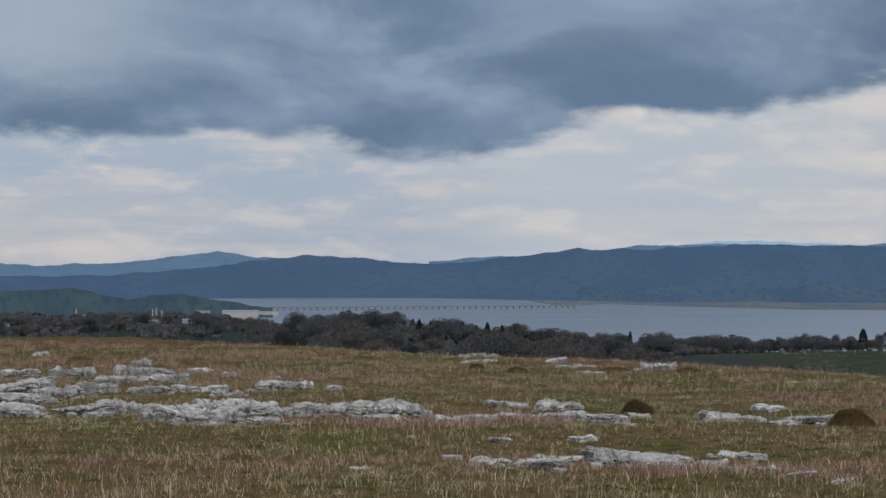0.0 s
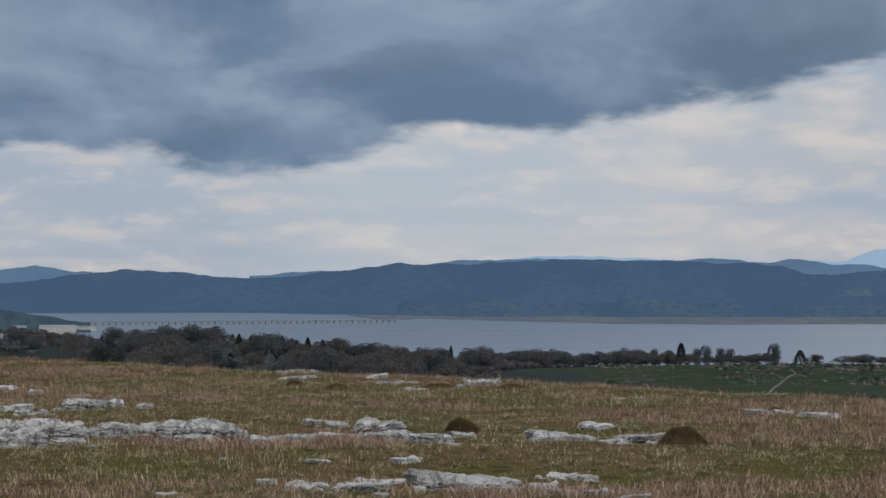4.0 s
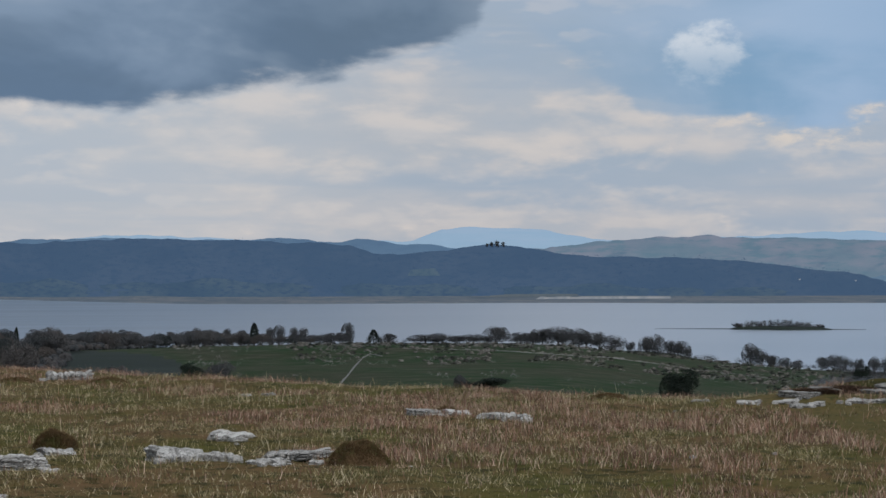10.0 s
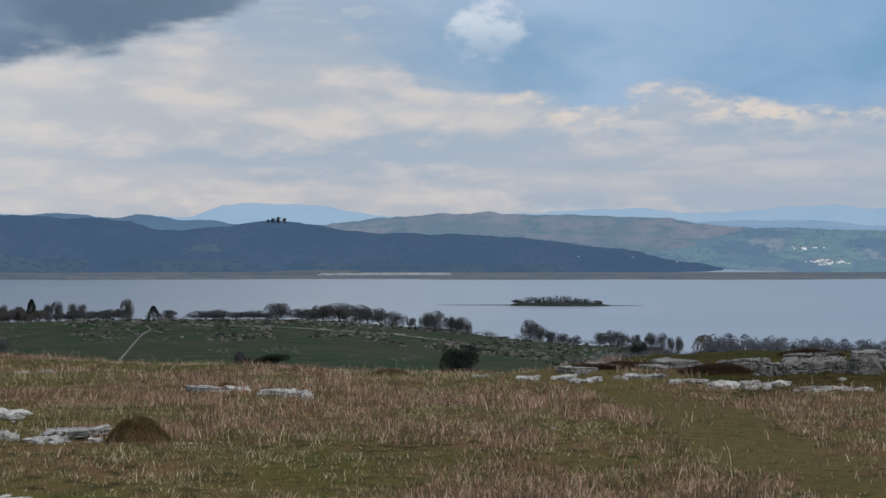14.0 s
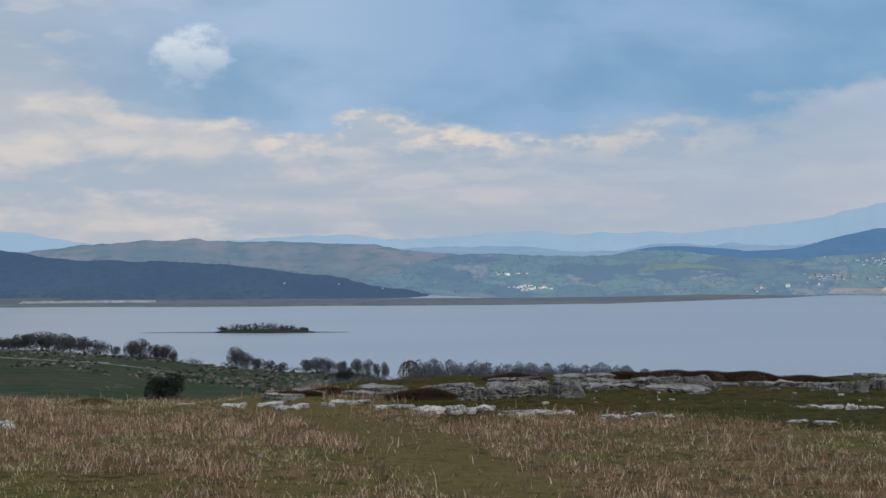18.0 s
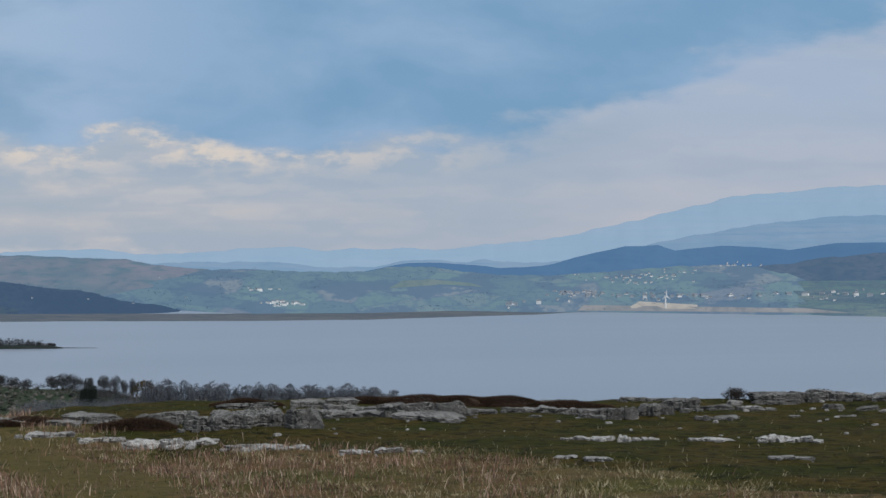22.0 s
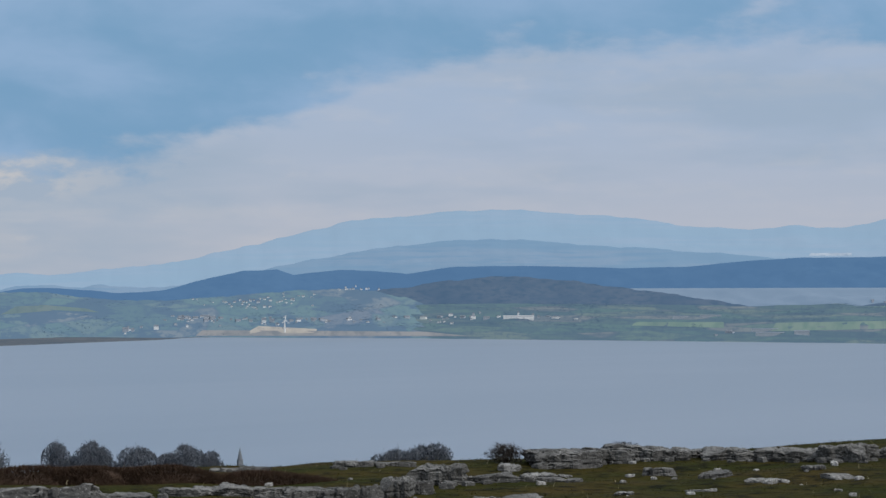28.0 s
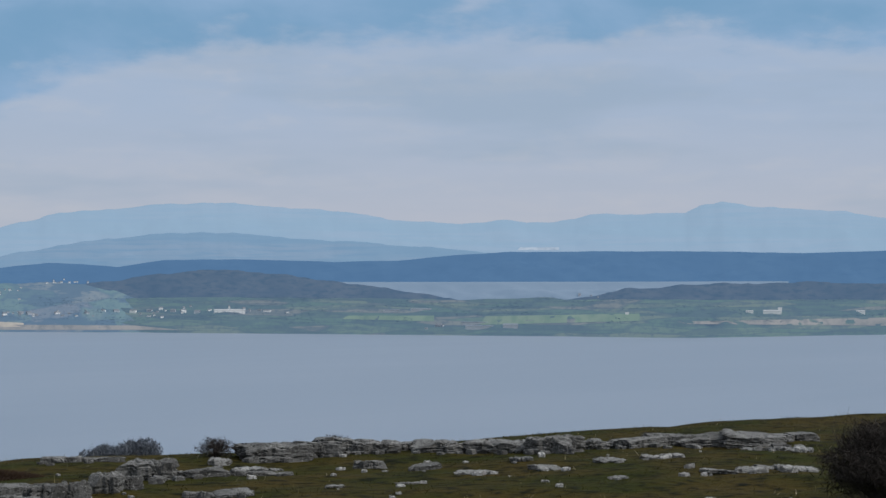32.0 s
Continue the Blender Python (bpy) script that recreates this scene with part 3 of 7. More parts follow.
def limestone_build(t, b, shade=1.0):
    v = place_of(t)
    big = fbm(t, v, 1.1, 5, 0.6)
    f = fbm(t, v, 5.5, 6, 0.65)
    g = fbm(t, v, 19.0, 3, 0.6)
    col = mixcol(t, band(t, big, 0.38, 0.62), tuple(c * shade for c in (0.20, 0.195, 0.187)), tuple(c * shade for c in (0.36, 0.352, 0.34)))
    col = mixcol(t, mathnode(t, "MULTIPLY", band(t, f, 0.5, 0.66), 0.6), col, tuple(c * shade for c in (0.085, 0.081, 0.075)))
    col = mixcol(t, mathnode(t, "MULTIPLY", band(t, g, 0.56, 0.7), 0.7), col, tuple(c * (0.35 + 0.65 * shade) for c in (0.56, 0.55, 0.53)))
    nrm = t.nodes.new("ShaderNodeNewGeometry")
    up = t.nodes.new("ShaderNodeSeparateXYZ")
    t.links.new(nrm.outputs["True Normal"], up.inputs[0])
    # paler on upward faces, in broad patches
    pale_top = mathnode(t, "MULTIPLY", band(t, up.outputs[2], 0.55, 0.95), band(t, big, 0.3, 0.6))
    col = mixcol(t, mathnode(t, "MULTIPLY", pale_top, 0.55), col, tuple(c * (0.35 + 0.65 * shade) for c in (0.56, 0.555, 0.53)))
    rnd = t.nodes.new("ShaderNodeObjectInfo")
    col = mixcol(t, mathnode(t, "MULTIPLY", rnd.outputs["Random"], 0.3), col, (0.13, 0.128, 0.12))
    split = t.nodes.new("ShaderNodeTexVoronoi")
    split.feature = "DISTANCE_TO_EDGE"
    t.links.new(place_of(t, 2.4, 2.4, 1.3), split.inputs["Vector"])
    fissure = mathnode(t, "MULTIPLY", band(t, split.outputs["Distance"], 0.045, 0.0), band(t, big, 0.32, 0.5))
    col = mixcol(t, mathnode(t, "MULTIPLY", fissure, 0.8), col, (0.03, 0.03, 0.028))
    set_col(t, b, col)
    b.inputs["Roughness"].default_value = 0.92
    bump(t, b, mathnode(t, "ADD", f, mathnode(t, "MULTIPLY", g, 0.4)), 0.035, 0.8)


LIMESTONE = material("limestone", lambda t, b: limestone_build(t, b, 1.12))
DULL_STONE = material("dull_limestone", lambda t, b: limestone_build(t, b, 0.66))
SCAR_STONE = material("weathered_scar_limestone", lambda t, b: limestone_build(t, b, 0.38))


# ---- the land: one ground sheet from the common down to the bay ----
def mesh_of(name, verts, faces, mats, index=None, smooth=True):
    me = bpy.data.meshes.new(name)
    v = np.asarray(verts, np.float32)
    f = np.asarray(faces, np.int32)
    k = f.shape[1]
    me.vertices.add(len(v))
    me.vertices.foreach_set("co", v.ravel())
    me.loops.add(f.size)
    me.loops.foreach_set("vertex_index", f.ravel())
    me.polygons.add(len(f))
    me.polygons.foreach_set("loop_start", np.arange(len(f), dtype=np.int32) * k)
    if index is not None:
        me.polygons.foreach_set("material_index", np.asarray(index, np.int32))
    me.polygons.foreach_set("use_smooth", np.full(len(f), smooth))
    for m in mats:
        me.materials.append(m)
    me.update(calc_edges=True)
    me.validate()
    return me


def lattice(rows, cols, closed=False):
    i, j = np.meshgrid(np.arange(rows - 1), np.arange(cols if closed else cols - 1), indexing="ij")
    a = (i * cols + j).ravel()
    b = (i * cols + (j + 1) % cols).ravel()
    return np.stack([a, b, b + cols, a + cols], 1)


_g = np.random.default_rng(7)
_perm = _g.random((256, 256))


def value_noise(x, y):
    """Smooth noise in -1..1 on arrays."""
    xi, yi = np.floor(x).astype(int), np.floor(y).astype(int)
    fx, fy = x - xi, y - yi
    fx, fy = fx * fx * (3 - 2 * fx), fy * fy * (3 - 2 * fy)
    a, b = _perm[xi % 256, yi % 256], _perm[(xi + 1) % 256, yi % 256]
    c, d = _perm[xi % 256, (yi + 1) % 256], _perm[(xi + 1) % 256, (yi + 1) % 256]
    return (a + (b - a) * fx + (c - a) * fy + (a - b - c + d) * fx * fy) * 2 - 1


def rough(x, y, size, octaves=4):
    s = 0
    for k in range(octaves):
        s = s + value_noise(x / size * 2 ** k + 17.3 * k, y / size * 2 ** k - 9.1 * k) / 2 ** k
    return s


BROW = [(-180, 150), (-30, 150), (-13, 122), (-6, 105), (0, 87), (6, 79), (13, 69.5), (20, 63.8), (24, 63), (26, 67), (28, 73.5), (30, 78), (36, 78.5), (42, 80), (46, 82.5), (49, 86), (53, 91), (60, 98), (75, 110), (180, 150)]
PATH = [(19.0, 22.0), (19.73, 30.17), (20.35, 32.93), (21.67, 37.16), (23.5, 42.26), (24.98, 47.17), (26.34, 52.95), (27.3, 57.5)]
SHELF = -2.4


def turf_edge(az):
    """Distance beyond which the common turns to short mossy turf, towards the scar."""
    return 57.0 + np.clip(30 - az, 0, 40) * 4.0 - np.clip(az - 36, 0, 12) * 1.1


def ground_height(az, r):
    x, y = r * np.sin(np.radians(az)), r * np.cos(np.radians(az))
    brow = tab(BROW, az)
    crest = tab(CREST, az)
    east = np.clip((az - 27.8) / 2.4, 0, 1)
    east = east * east * (3 - 2 * east)
    z_c = np.maximum(rise(crest, 850.0), SEA + 2.5) * (1 - east) + (SEA - 5) * east
    z_m = np.minimum(rise(np.minimum(crest - 1.3, -3.3), 330.0), -9) * (1 - east) + rise(-5.2, 330.0) * east
    knoll = np.zeros_like(r)
    for kx, ky in ((0.0, 0.0), (-1.07, -17.3)):
        f = np.clip((10.0 - np.hypot(x - kx, y - ky)) / 8.0, 0, 1)
        knoll = np.maximum(knoll, f * f * (3 - 2 * f))
    shelf = SHELF * (1 - 0.4 * knoll)
    knots = [(0 * az, shelf), (brow, shelf), (brow * 1.25, SHELF - 0.022 * brow), (brow * 1.8, SHELF - 0.085 * brow)]
    knots += [(0 * az + 330, z_m), (0 * az + 560, z_m + (z_c - z_m) * (0.45 + 0.4 * east)), (0 * az + 850, z_c), (0 * az + 1000, np.minimum(z_c - 1.0, rise(crest - 0.2, 1000.0)))]
    west = np.clip((-3.0 - az) / 2.0, 0, 1) * np.clip((az + 90) / 30, 0, 1)
    knots += [(0 * az + 1350, SEA - 3 + west * (0.45 * (z_c - SEA) + 6)), (0 * az + 2000, SEA - 6 + west * 11), (0 * az + 2150, SEA - 6 + west * 2), (0 * az + 6000, SEA - 8 + 0 * az)]
    z = np.zeros_like(r)
    for (r0, z0), (r1, z1) in zip(knots, knots[1:]):
        f = np.clip((r - r0) / (r1 - r0), 0, 1)
        f2 = f * f * (3 - 2 * f)
        z = np.where(r >= r0, z0 + (z1 - z0) * (0.5 * f + 0.5 * f2), z)
    fade = np.clip((r - brow * 1.5) / 200, 0, 1) * np.clip((1300 - r) / 300, 0, 1)
    z = z + fade * 1.2 * rough(x, y, 140.0, 3)
    dip = np.clip((r - 56) / 12, 0, 1) * np.clip((az - 26) / 4, 0, 1) * np.clip((52 - az) / 6, 0, 1) * np.clip((200 - r) / 80, 0, 1)
    z = z - 0.10 * dip
    near = np.clip((brow * 1.5 - r) / (0.5 * brow), 0, 1)
    return z + near * (0.10 * rough(x, y, 8.0, 3) + 0.06 * rough(x, y, 1.8, 2))


def build_ground():
    az = np.concatenate([np.linspace(-180, -24, 53)[:-1], np.linspace(-24, 74, 640)[:-1], np.linspace(74, 180, 36)[:-1]])
    r = np.concatenate([[0.0, 2, 4], np.arange(6, 14, 1.0), np.arange(14, 106, 0.42), np.geomspace(106, 2200, 110), [2600, 3300, 4200, 4950]])
    A, R = np.meshgrid(az, r)
    Z = ground_height(A, R)
    X, Y = R * np.sin(np.radians(A)), R * np.cos(np.radians(A))
    verts = np.stack([X, Y, Z], -1).reshape(-1, 3)
    faces = lattice(len(r), len(az), True)[:, ::-1]
    c = verts[faces].mean(1)
    ca, cr = np.degrees(np.arctan2(c[:, 0], c[:, 1])), np.hypot(c[:, 0], c[:, 1])
    idx = np.zeros(len(faces), int)
    pd = np.full(len(c), 99.0)
    for (x0, y0), (x1, y1) in zip(PATH, PATH[1:]):
        d = np.array([x1 - x0, y1 - y0])
        u = np.clip(((c[:, 0] - x0) * d[0] + (c[:, 1] - y0) * d[1]) / (d @ d), 0, 1)
        pd = np.minimum(pd, np.hypot(c[:, 0] - x0 - u * d[0], c[:, 1] - y0 - u * d[1]))
    wig = 0.25 * rough(c[:, 0], c[:, 1], 3.0, 3)
    idx[cr > turf_edge(ca) + 6 * wig] = 2
    idx[pd + 3.5 * wig < 0.8] = 1
    idx[cr > tab(BROW, ca) * 1.7] = 3
    woods = (ca < 9 + 3 * rough(ca, cr / 60, 3.0, 2)) & (cr > 120) & (cr < 2400)
    idx[woods] = 4
    idx[(ca > 28) & (cr > tab(BROW, ca) * 1.5)] = 4
    idx[c[:, 2] < SEA - 0.6] = 5
    me = mesh_of("ground", verts, faces, [MOOR_GRASS, PATH_GRASS, TURF, PASTURE, WOODFLOOR, MUD], idx)
    tagged(new("ground", me), "rough grass and limestone common falling to green pasture and the bay", "ground", kind="structure")


build_ground()


def build_water():
    az = np.linspace(-40, 90, 131)
    r = np.array([420.0, 700, 1200, 1700, 2300, 3000, 3800, 4930])
    A, R = np.meshgrid(az, r)
    verts = np.stack([R * np.sin(np.radians(A)), R * np.cos(np.radians(A)), np.full_like(A, SEA)], -1).reshape(-1, 3)
    tagged(new("water", mesh_of("water", verts, lattice(len(r), len(az))[:, ::-1], [WATER])), "calm grey tidal estuary water reflecting the cloudy sky", "water", kind="structure")


build_water()


def hills(name, crest, r0, r1, mat, label, lo=None, hi=None, base=SEA - 3, foot=None, bumps=0.05, size=1.2, depth=26, shape=1.0, lumps=0.16):
    """A far range: from its foot at r0 up to its crest at r1, then down behind."""
    lo, hi = crest[0][0] if lo is None else lo, crest[-1][0] if hi is None else hi
    n = max(40, int((hi - lo) * 14))
    az = np.linspace(lo, hi, n)
    top = tab(crest, az) + bumps * 0.6 * rough(az * 1.0, az * 0 + len(name), size * 0.35, 3)
    f = np.concatenate([np.linspace(0, 1, depth), [1.06, 1.2]])
    F, A = np.meshgrid(f, az, indexing="ij")
    R0 = (np.full(n, float(r0)) if foot is None else foot(az))[None, :]
    R1 = (np.full(n, float(r1)) if not callable(r1) else r1(az))[None, :]
    R = R0 + (R1 - R0) * np.minimum(F, 1) + np.maximum(F - 1, 0) * 600
    R = np.minimum(R, 4960)
    ztop = rise(top, R1[0])[None, :]
    g = np.minimum(F, 1) ** shape
    Z = base + (ztop - base) * g + (ztop - base) * lumps * rough(A / size, F * 3.2, 1.0, 4) * np.sin(np.pi * np.minimum(F, 1))
    Z = np.where(F > 1.0, base + (ztop - base) * (1 - (F - 1) * 5), Z)
    verts = np.stack([R * np.sin(np.radians(A)), R * np.cos(np.radians(A)), Z], -1).reshape(-1, 3)
    tagged(new(name, mesh_of(name, verts, lattice(len(f), n)[:, ::1], [mat])), label, "hill", kind="structure")


def shore_r(az):
    return (EYE - SEA) / np.tan(np.radians(-tab(SHORE, az)))


def ridge_r(az):
    """The foot of the wooded ridge, smooth along the estuary head."""
    f = np.clip((az + 1) / 9, 0, 1)
    f = f * f * (3 - 2 * f)
    return 3300.0 * (1 - f) + marsh_r(np.maximum(az, 6.0)) * f


def marsh_r(az):
    """The inland edge of the saltmarsh."""
    return shore_r(az) * (1.0 + 0.17 * np.clip((az - 5) / 4, 0, 1) * np.clip((39.6 - az) / 3, 0, 1))


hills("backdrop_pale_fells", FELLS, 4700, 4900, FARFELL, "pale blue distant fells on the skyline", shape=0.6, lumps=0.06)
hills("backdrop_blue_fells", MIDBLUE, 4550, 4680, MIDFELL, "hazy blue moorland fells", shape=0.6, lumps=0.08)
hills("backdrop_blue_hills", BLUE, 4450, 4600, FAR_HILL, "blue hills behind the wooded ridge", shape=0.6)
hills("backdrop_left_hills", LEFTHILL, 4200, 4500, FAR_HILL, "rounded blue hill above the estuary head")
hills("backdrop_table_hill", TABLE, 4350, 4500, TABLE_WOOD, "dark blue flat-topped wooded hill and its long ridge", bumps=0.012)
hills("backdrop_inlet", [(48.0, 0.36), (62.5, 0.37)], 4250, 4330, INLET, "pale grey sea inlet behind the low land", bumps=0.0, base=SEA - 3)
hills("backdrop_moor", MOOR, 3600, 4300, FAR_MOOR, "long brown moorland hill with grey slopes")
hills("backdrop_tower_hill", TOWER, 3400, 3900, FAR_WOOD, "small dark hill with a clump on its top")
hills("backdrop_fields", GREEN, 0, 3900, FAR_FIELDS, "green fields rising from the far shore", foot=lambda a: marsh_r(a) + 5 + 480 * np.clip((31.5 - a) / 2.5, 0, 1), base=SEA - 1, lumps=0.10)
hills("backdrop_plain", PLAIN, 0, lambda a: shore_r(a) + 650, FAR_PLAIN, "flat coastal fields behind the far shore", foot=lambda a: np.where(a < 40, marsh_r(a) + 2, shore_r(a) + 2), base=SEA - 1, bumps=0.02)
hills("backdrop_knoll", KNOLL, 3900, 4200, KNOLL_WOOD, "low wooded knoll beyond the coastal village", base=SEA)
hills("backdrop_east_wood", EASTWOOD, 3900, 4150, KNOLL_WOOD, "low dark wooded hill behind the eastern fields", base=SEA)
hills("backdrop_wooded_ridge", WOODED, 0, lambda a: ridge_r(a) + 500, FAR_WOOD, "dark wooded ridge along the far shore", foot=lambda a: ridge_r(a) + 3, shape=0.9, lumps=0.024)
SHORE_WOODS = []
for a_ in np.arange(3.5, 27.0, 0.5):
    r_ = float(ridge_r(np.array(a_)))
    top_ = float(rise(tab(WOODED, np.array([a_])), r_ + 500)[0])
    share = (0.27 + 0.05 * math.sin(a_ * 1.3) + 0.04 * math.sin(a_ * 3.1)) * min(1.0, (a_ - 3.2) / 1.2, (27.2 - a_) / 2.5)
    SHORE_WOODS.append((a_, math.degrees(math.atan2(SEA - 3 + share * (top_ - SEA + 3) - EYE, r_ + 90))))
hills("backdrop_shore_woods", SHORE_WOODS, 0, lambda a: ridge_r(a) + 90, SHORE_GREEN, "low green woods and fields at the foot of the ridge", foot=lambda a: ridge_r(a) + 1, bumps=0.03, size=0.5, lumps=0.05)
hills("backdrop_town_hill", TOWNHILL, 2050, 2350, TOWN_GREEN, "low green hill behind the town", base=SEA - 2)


def build_marsh():
    az = np.linspace(2.9, 40.2, 260)
    f = np.array([0, 0.04, 0.3, 0.7, 1.0, 1.12])
    F, A = np.meshgrid(f, az, indexing="ij")
    s0 = shore_r(az) * (1 + 0.004 * rough(az, az * 0, 1.5, 4))
    R = s0[None, :] + (np.maximum(marsh_r(az), ridge_r(az) * (az < 12)) + 4 - s0)[None, :] * F
    Z = SEA + np.where(F <= 0, -0.6, 0.25 + 0.4 * F)
    v = np.stack([R * np.sin(np.radians(A)), R * np.cos(np.radians(A)), Z], -1).reshape(-1, 3)
    # marsh turf colours, plus some haze as emission
    m = material("saltmarsh_turf", far_land((0.078, 0.076, 0.072), (0.11, 0.10, 0.088), (0.050, 0.052, 0.052), 90, 14, AIR, 0.11, flat=True))
    tagged(new("backdrop_saltmarsh", mesh_of("backdrop_saltmarsh", v, lattice(len(f), len(az)), [m])), "flat grey-brown saltmarsh along the far shore", "marsh", kind="structure")


build_marsh()


# ---- shared builders ----
def part(name, bm, mat, parent, label=""):
    me = bpy.data.meshes.new(name)
    bm.to_mesh(me)
    bm.free()
    me.materials.append(mat)
    ob = new(name, me)
    ob.parent = parent
    return tagged(ob, label)


def limb(bm, p0, p1, r0, r1, sides=5):
    """A tapered stick."""
    d = (p1 - p0)
    if d.length < 1e-5:
        return
    q = d.to_track_quat("Z", "Y")
    a = [bm.verts.new(p0 + q @ Vector((math.cos(k * 2 * math.pi / sides) * r0, math.sin(k * 2 * math.pi / sides) * r0, 0))) for k in range(sides)]
    b = [bm.verts.new(p1 + q @ Vector((math.cos(k * 2 * math.pi / sides) * r1, math.sin(k * 2 * math.pi / sides) * r1, 0))) for k in range(sides)]
    for k in range(sides):
        bm.faces.new((a[k], a[(k + 1) % sides], b[(k + 1) % sides], b[k]))


def branch(bm, rg, p, d, length, r, level, wild=0.5, up=0.1):
    """A forking branch of tapered sticks."""
    q = p
    for s in range(2):
        d = (d + Vector((rg.gauss(0, wild * 0.35), rg.gauss(0, wild * 0.35), rg.gauss(up, wild * 0.25)))).normalized()
        e = q + d * length * 0.5
        limb(bm, q, e, r * (1 - 0.3 * s), r * (0.7 - 0.25 * s), 4 if level > 1 else 3)
        q = e
    if level <= 0:
        return
    for k in range(3 if level > 1 else 4):
        nd = (d + Vector((rg.gauss(0, wild), rg.gauss(0, wild), rg.gauss(up, wild * 0.8)))).normalized()
        branch(bm, rg, p + (q - p) * rg.uniform(0.4, 1.0), nd, length * rg.uniform(0.55, 0.8), r * 0.55, level - 1, wild, up)


def island_mix(c1, c2, c3, rough_=0.8):
    def build(t, b):
        g = t.nodes.new("ShaderNodeNewGeometry")
        r = t.nodes.new("ShaderNodeValToRGB")
        e = r.color_ramp.elements
        e[0].color, e[1].color = (*c1, 1), (*c3, 1)
        m = e.new(0.5)
        m.color = (*c2, 1)
        t.links.new(g.outputs["Random Per Island"], r.inputs[0])
        t.links.new(r.outputs[0], b.inputs["Base Color"])
        b.inputs["Roughness"].default_value = rough_
        b.inputs["Specular IOR Level"].default_value = 0.15
    return build


def crown_mix(c1, c2, c3, other, size):
    """Twig colours, drifting from tree to tree towards another tone."""
    inner = island_mix(c1, c2, c3)

    def build(t, b):
        inner(t, b)
        first = b.inputs["Base Color"].links[0].from_socket
        f = fbm(t, place_of(t, 1 / size, 1 / size, 0.4 / size), 1.0, 2, 0.5)
        twig = fbm(t, place_of(t, 1.3, 1.3, 0.8), 1.0, 4, 0.65)
        col = mixcol(t, band(t, f, 0.42, 0.60), first, other)
        set_col(t, b, mixcol(t, mathnode(t, "MULTIPLY", band(t, twig, 0.46, 0.62), 0.7), col, tuple(c * 0.3 for c in c3)))
        bump(t, b, twig, 0.8, 0.8)
    return build


def dome(w, d, h, seed, n=18):
    f = np.linspace(0, 1, 10)
    a = np.linspace(0, 2 * np.pi, n, endpoint=False)
    F, A = np.meshgrid(f, a, indexing="ij")
    wob = 1 + 0.17 * rough(np.cos(A) * 1.6 + seed, np.sin(A) * 1.6 + F, 1.0, 3)
    x, y = np.cos(A) * np.sin(F * np.pi / 2) * w / 2 * wob, np.sin(A) * np.sin(F * np.pi / 2) * d / 2 * wob
    z = h * np.cos(F * np.pi / 2) ** 0.8 * wob - 0.04
    z[-1] = -0.15
    return np.stack([x, y, z], -1).reshape(-1, 3), lattice(10, n, True)


# ---- the far side of the slope and the bay: trees, walls, houses ----
CREST_TREES = [(10.05, -2.14, -1.88, 0.2), (10.27, -2.14, -1.83, 0.2), (10.49, -2.13, -1.85, 0.2), (10.68, -2.13, -1.84, 0.23), (11.07, -2.13, -1.81, 0.26), (11.43, -2.13, -1.85, 0.23), (12.17, -2.1, -1.81, 0.29), (12.41, -2.1, -1.75, 0.23), (12.78, -2.1, -1.78, 0.26), (13.04, -2.1, -1.84, 0.26), (14.19, -2.12, -1.71, 0.29), (13.56, -2.13, -2.0, 0.38), (15.24, -2.13, -1.99, 0.38)]
CREST_OAKS = [(16.2, -2.18, -2.06, 0.53), (16.64, -2.18, -2.04, 0.44), (17.08, -2.19, -2.07, 0.38), (17.45, -2.19, -2.06, 0.38), (17.77, -2.2, -2.06, 0.29), (18.03, -2.23, -1.86, 0.5), (18.66, -2.24, -1.98, 0.5), (18.98, -2.27, -2.01, 0.35), (19.23, -2.28, -1.87, 0.53), (19.64, -2.31, -1.84, 0.5), (20.04, -2.34, -1.9, 0.5), (20.37, -2.35, -1.97, 0.44), (20.71, -2.38, -1.98, 0.29), (21.11, -2.45, -2.03, 0.41), (21.53, -2.47, -2.23, 0.2), (21.93, -2.5, -2.11, 0.29), (22.14, -2.53, -2.02, 0.38), (22.55, -2.58, -2.19, 0.35), (22.81, -2.58, -2.19, 0.29), (22.98, -2.59, -2.36, 0.17)]
SLOPE_TREES = [(24.59, -2.73, -2.23, 0.35), (24.89, -2.75, -2.37, 0.35), (25.18, -2.77, -2.48, 0.29), (25.47, -2.78, -2.55, 0.26), (25.76, -2.81, -2.59, 0.2), (26.42, -2.83, -2.51, 0.29), (26.71, -2.86, -2.48, 0.29), (27.0, -2.86, -2.51, 0.26), (27.36, -2.87, -2.55, 0.26), (27.72, -2.85, -2.56, 0.26), (27.98, -2.85, -2.56, 0.2), (28.23, -2.85, -2.65, 0.14), (28.45, -2.86, -2.64, 0.14)]
CONIFERS = [(11.76, -2.1, -1.71, 0.38), (14.85, -2.12, -1.9, 0.35), (5.7, -1.94, -1.8, 0.2), (6.51, -1.96, -1.83, 0.29), (8.09, -1.97, -1.91, 0.2)]
DARK_BUSHES = [(22.87, -3.64, -2.91, 0.89), (10.78, -3.18, -2.68, 0.82), (10.19, -3.18, -2.75, 0.64), (17.08, -3.27, -3.01, 0.35), (17.81, -3.41, -3.12, 0.88)]
DARK_BUSHES_EAST = [(27.44, -3.19, -2.77, 0.49), (29.1, -3.17, -2.64, 0.83)]
HILL_CLUMP = [(17.92, 0.31, 0.43, 0.12), (18.06, 0.31, 0.46, 0.14), (18.22, 0.31, 0.43, 0.12), (17.8, 0.31, 0.39, 0.07)]
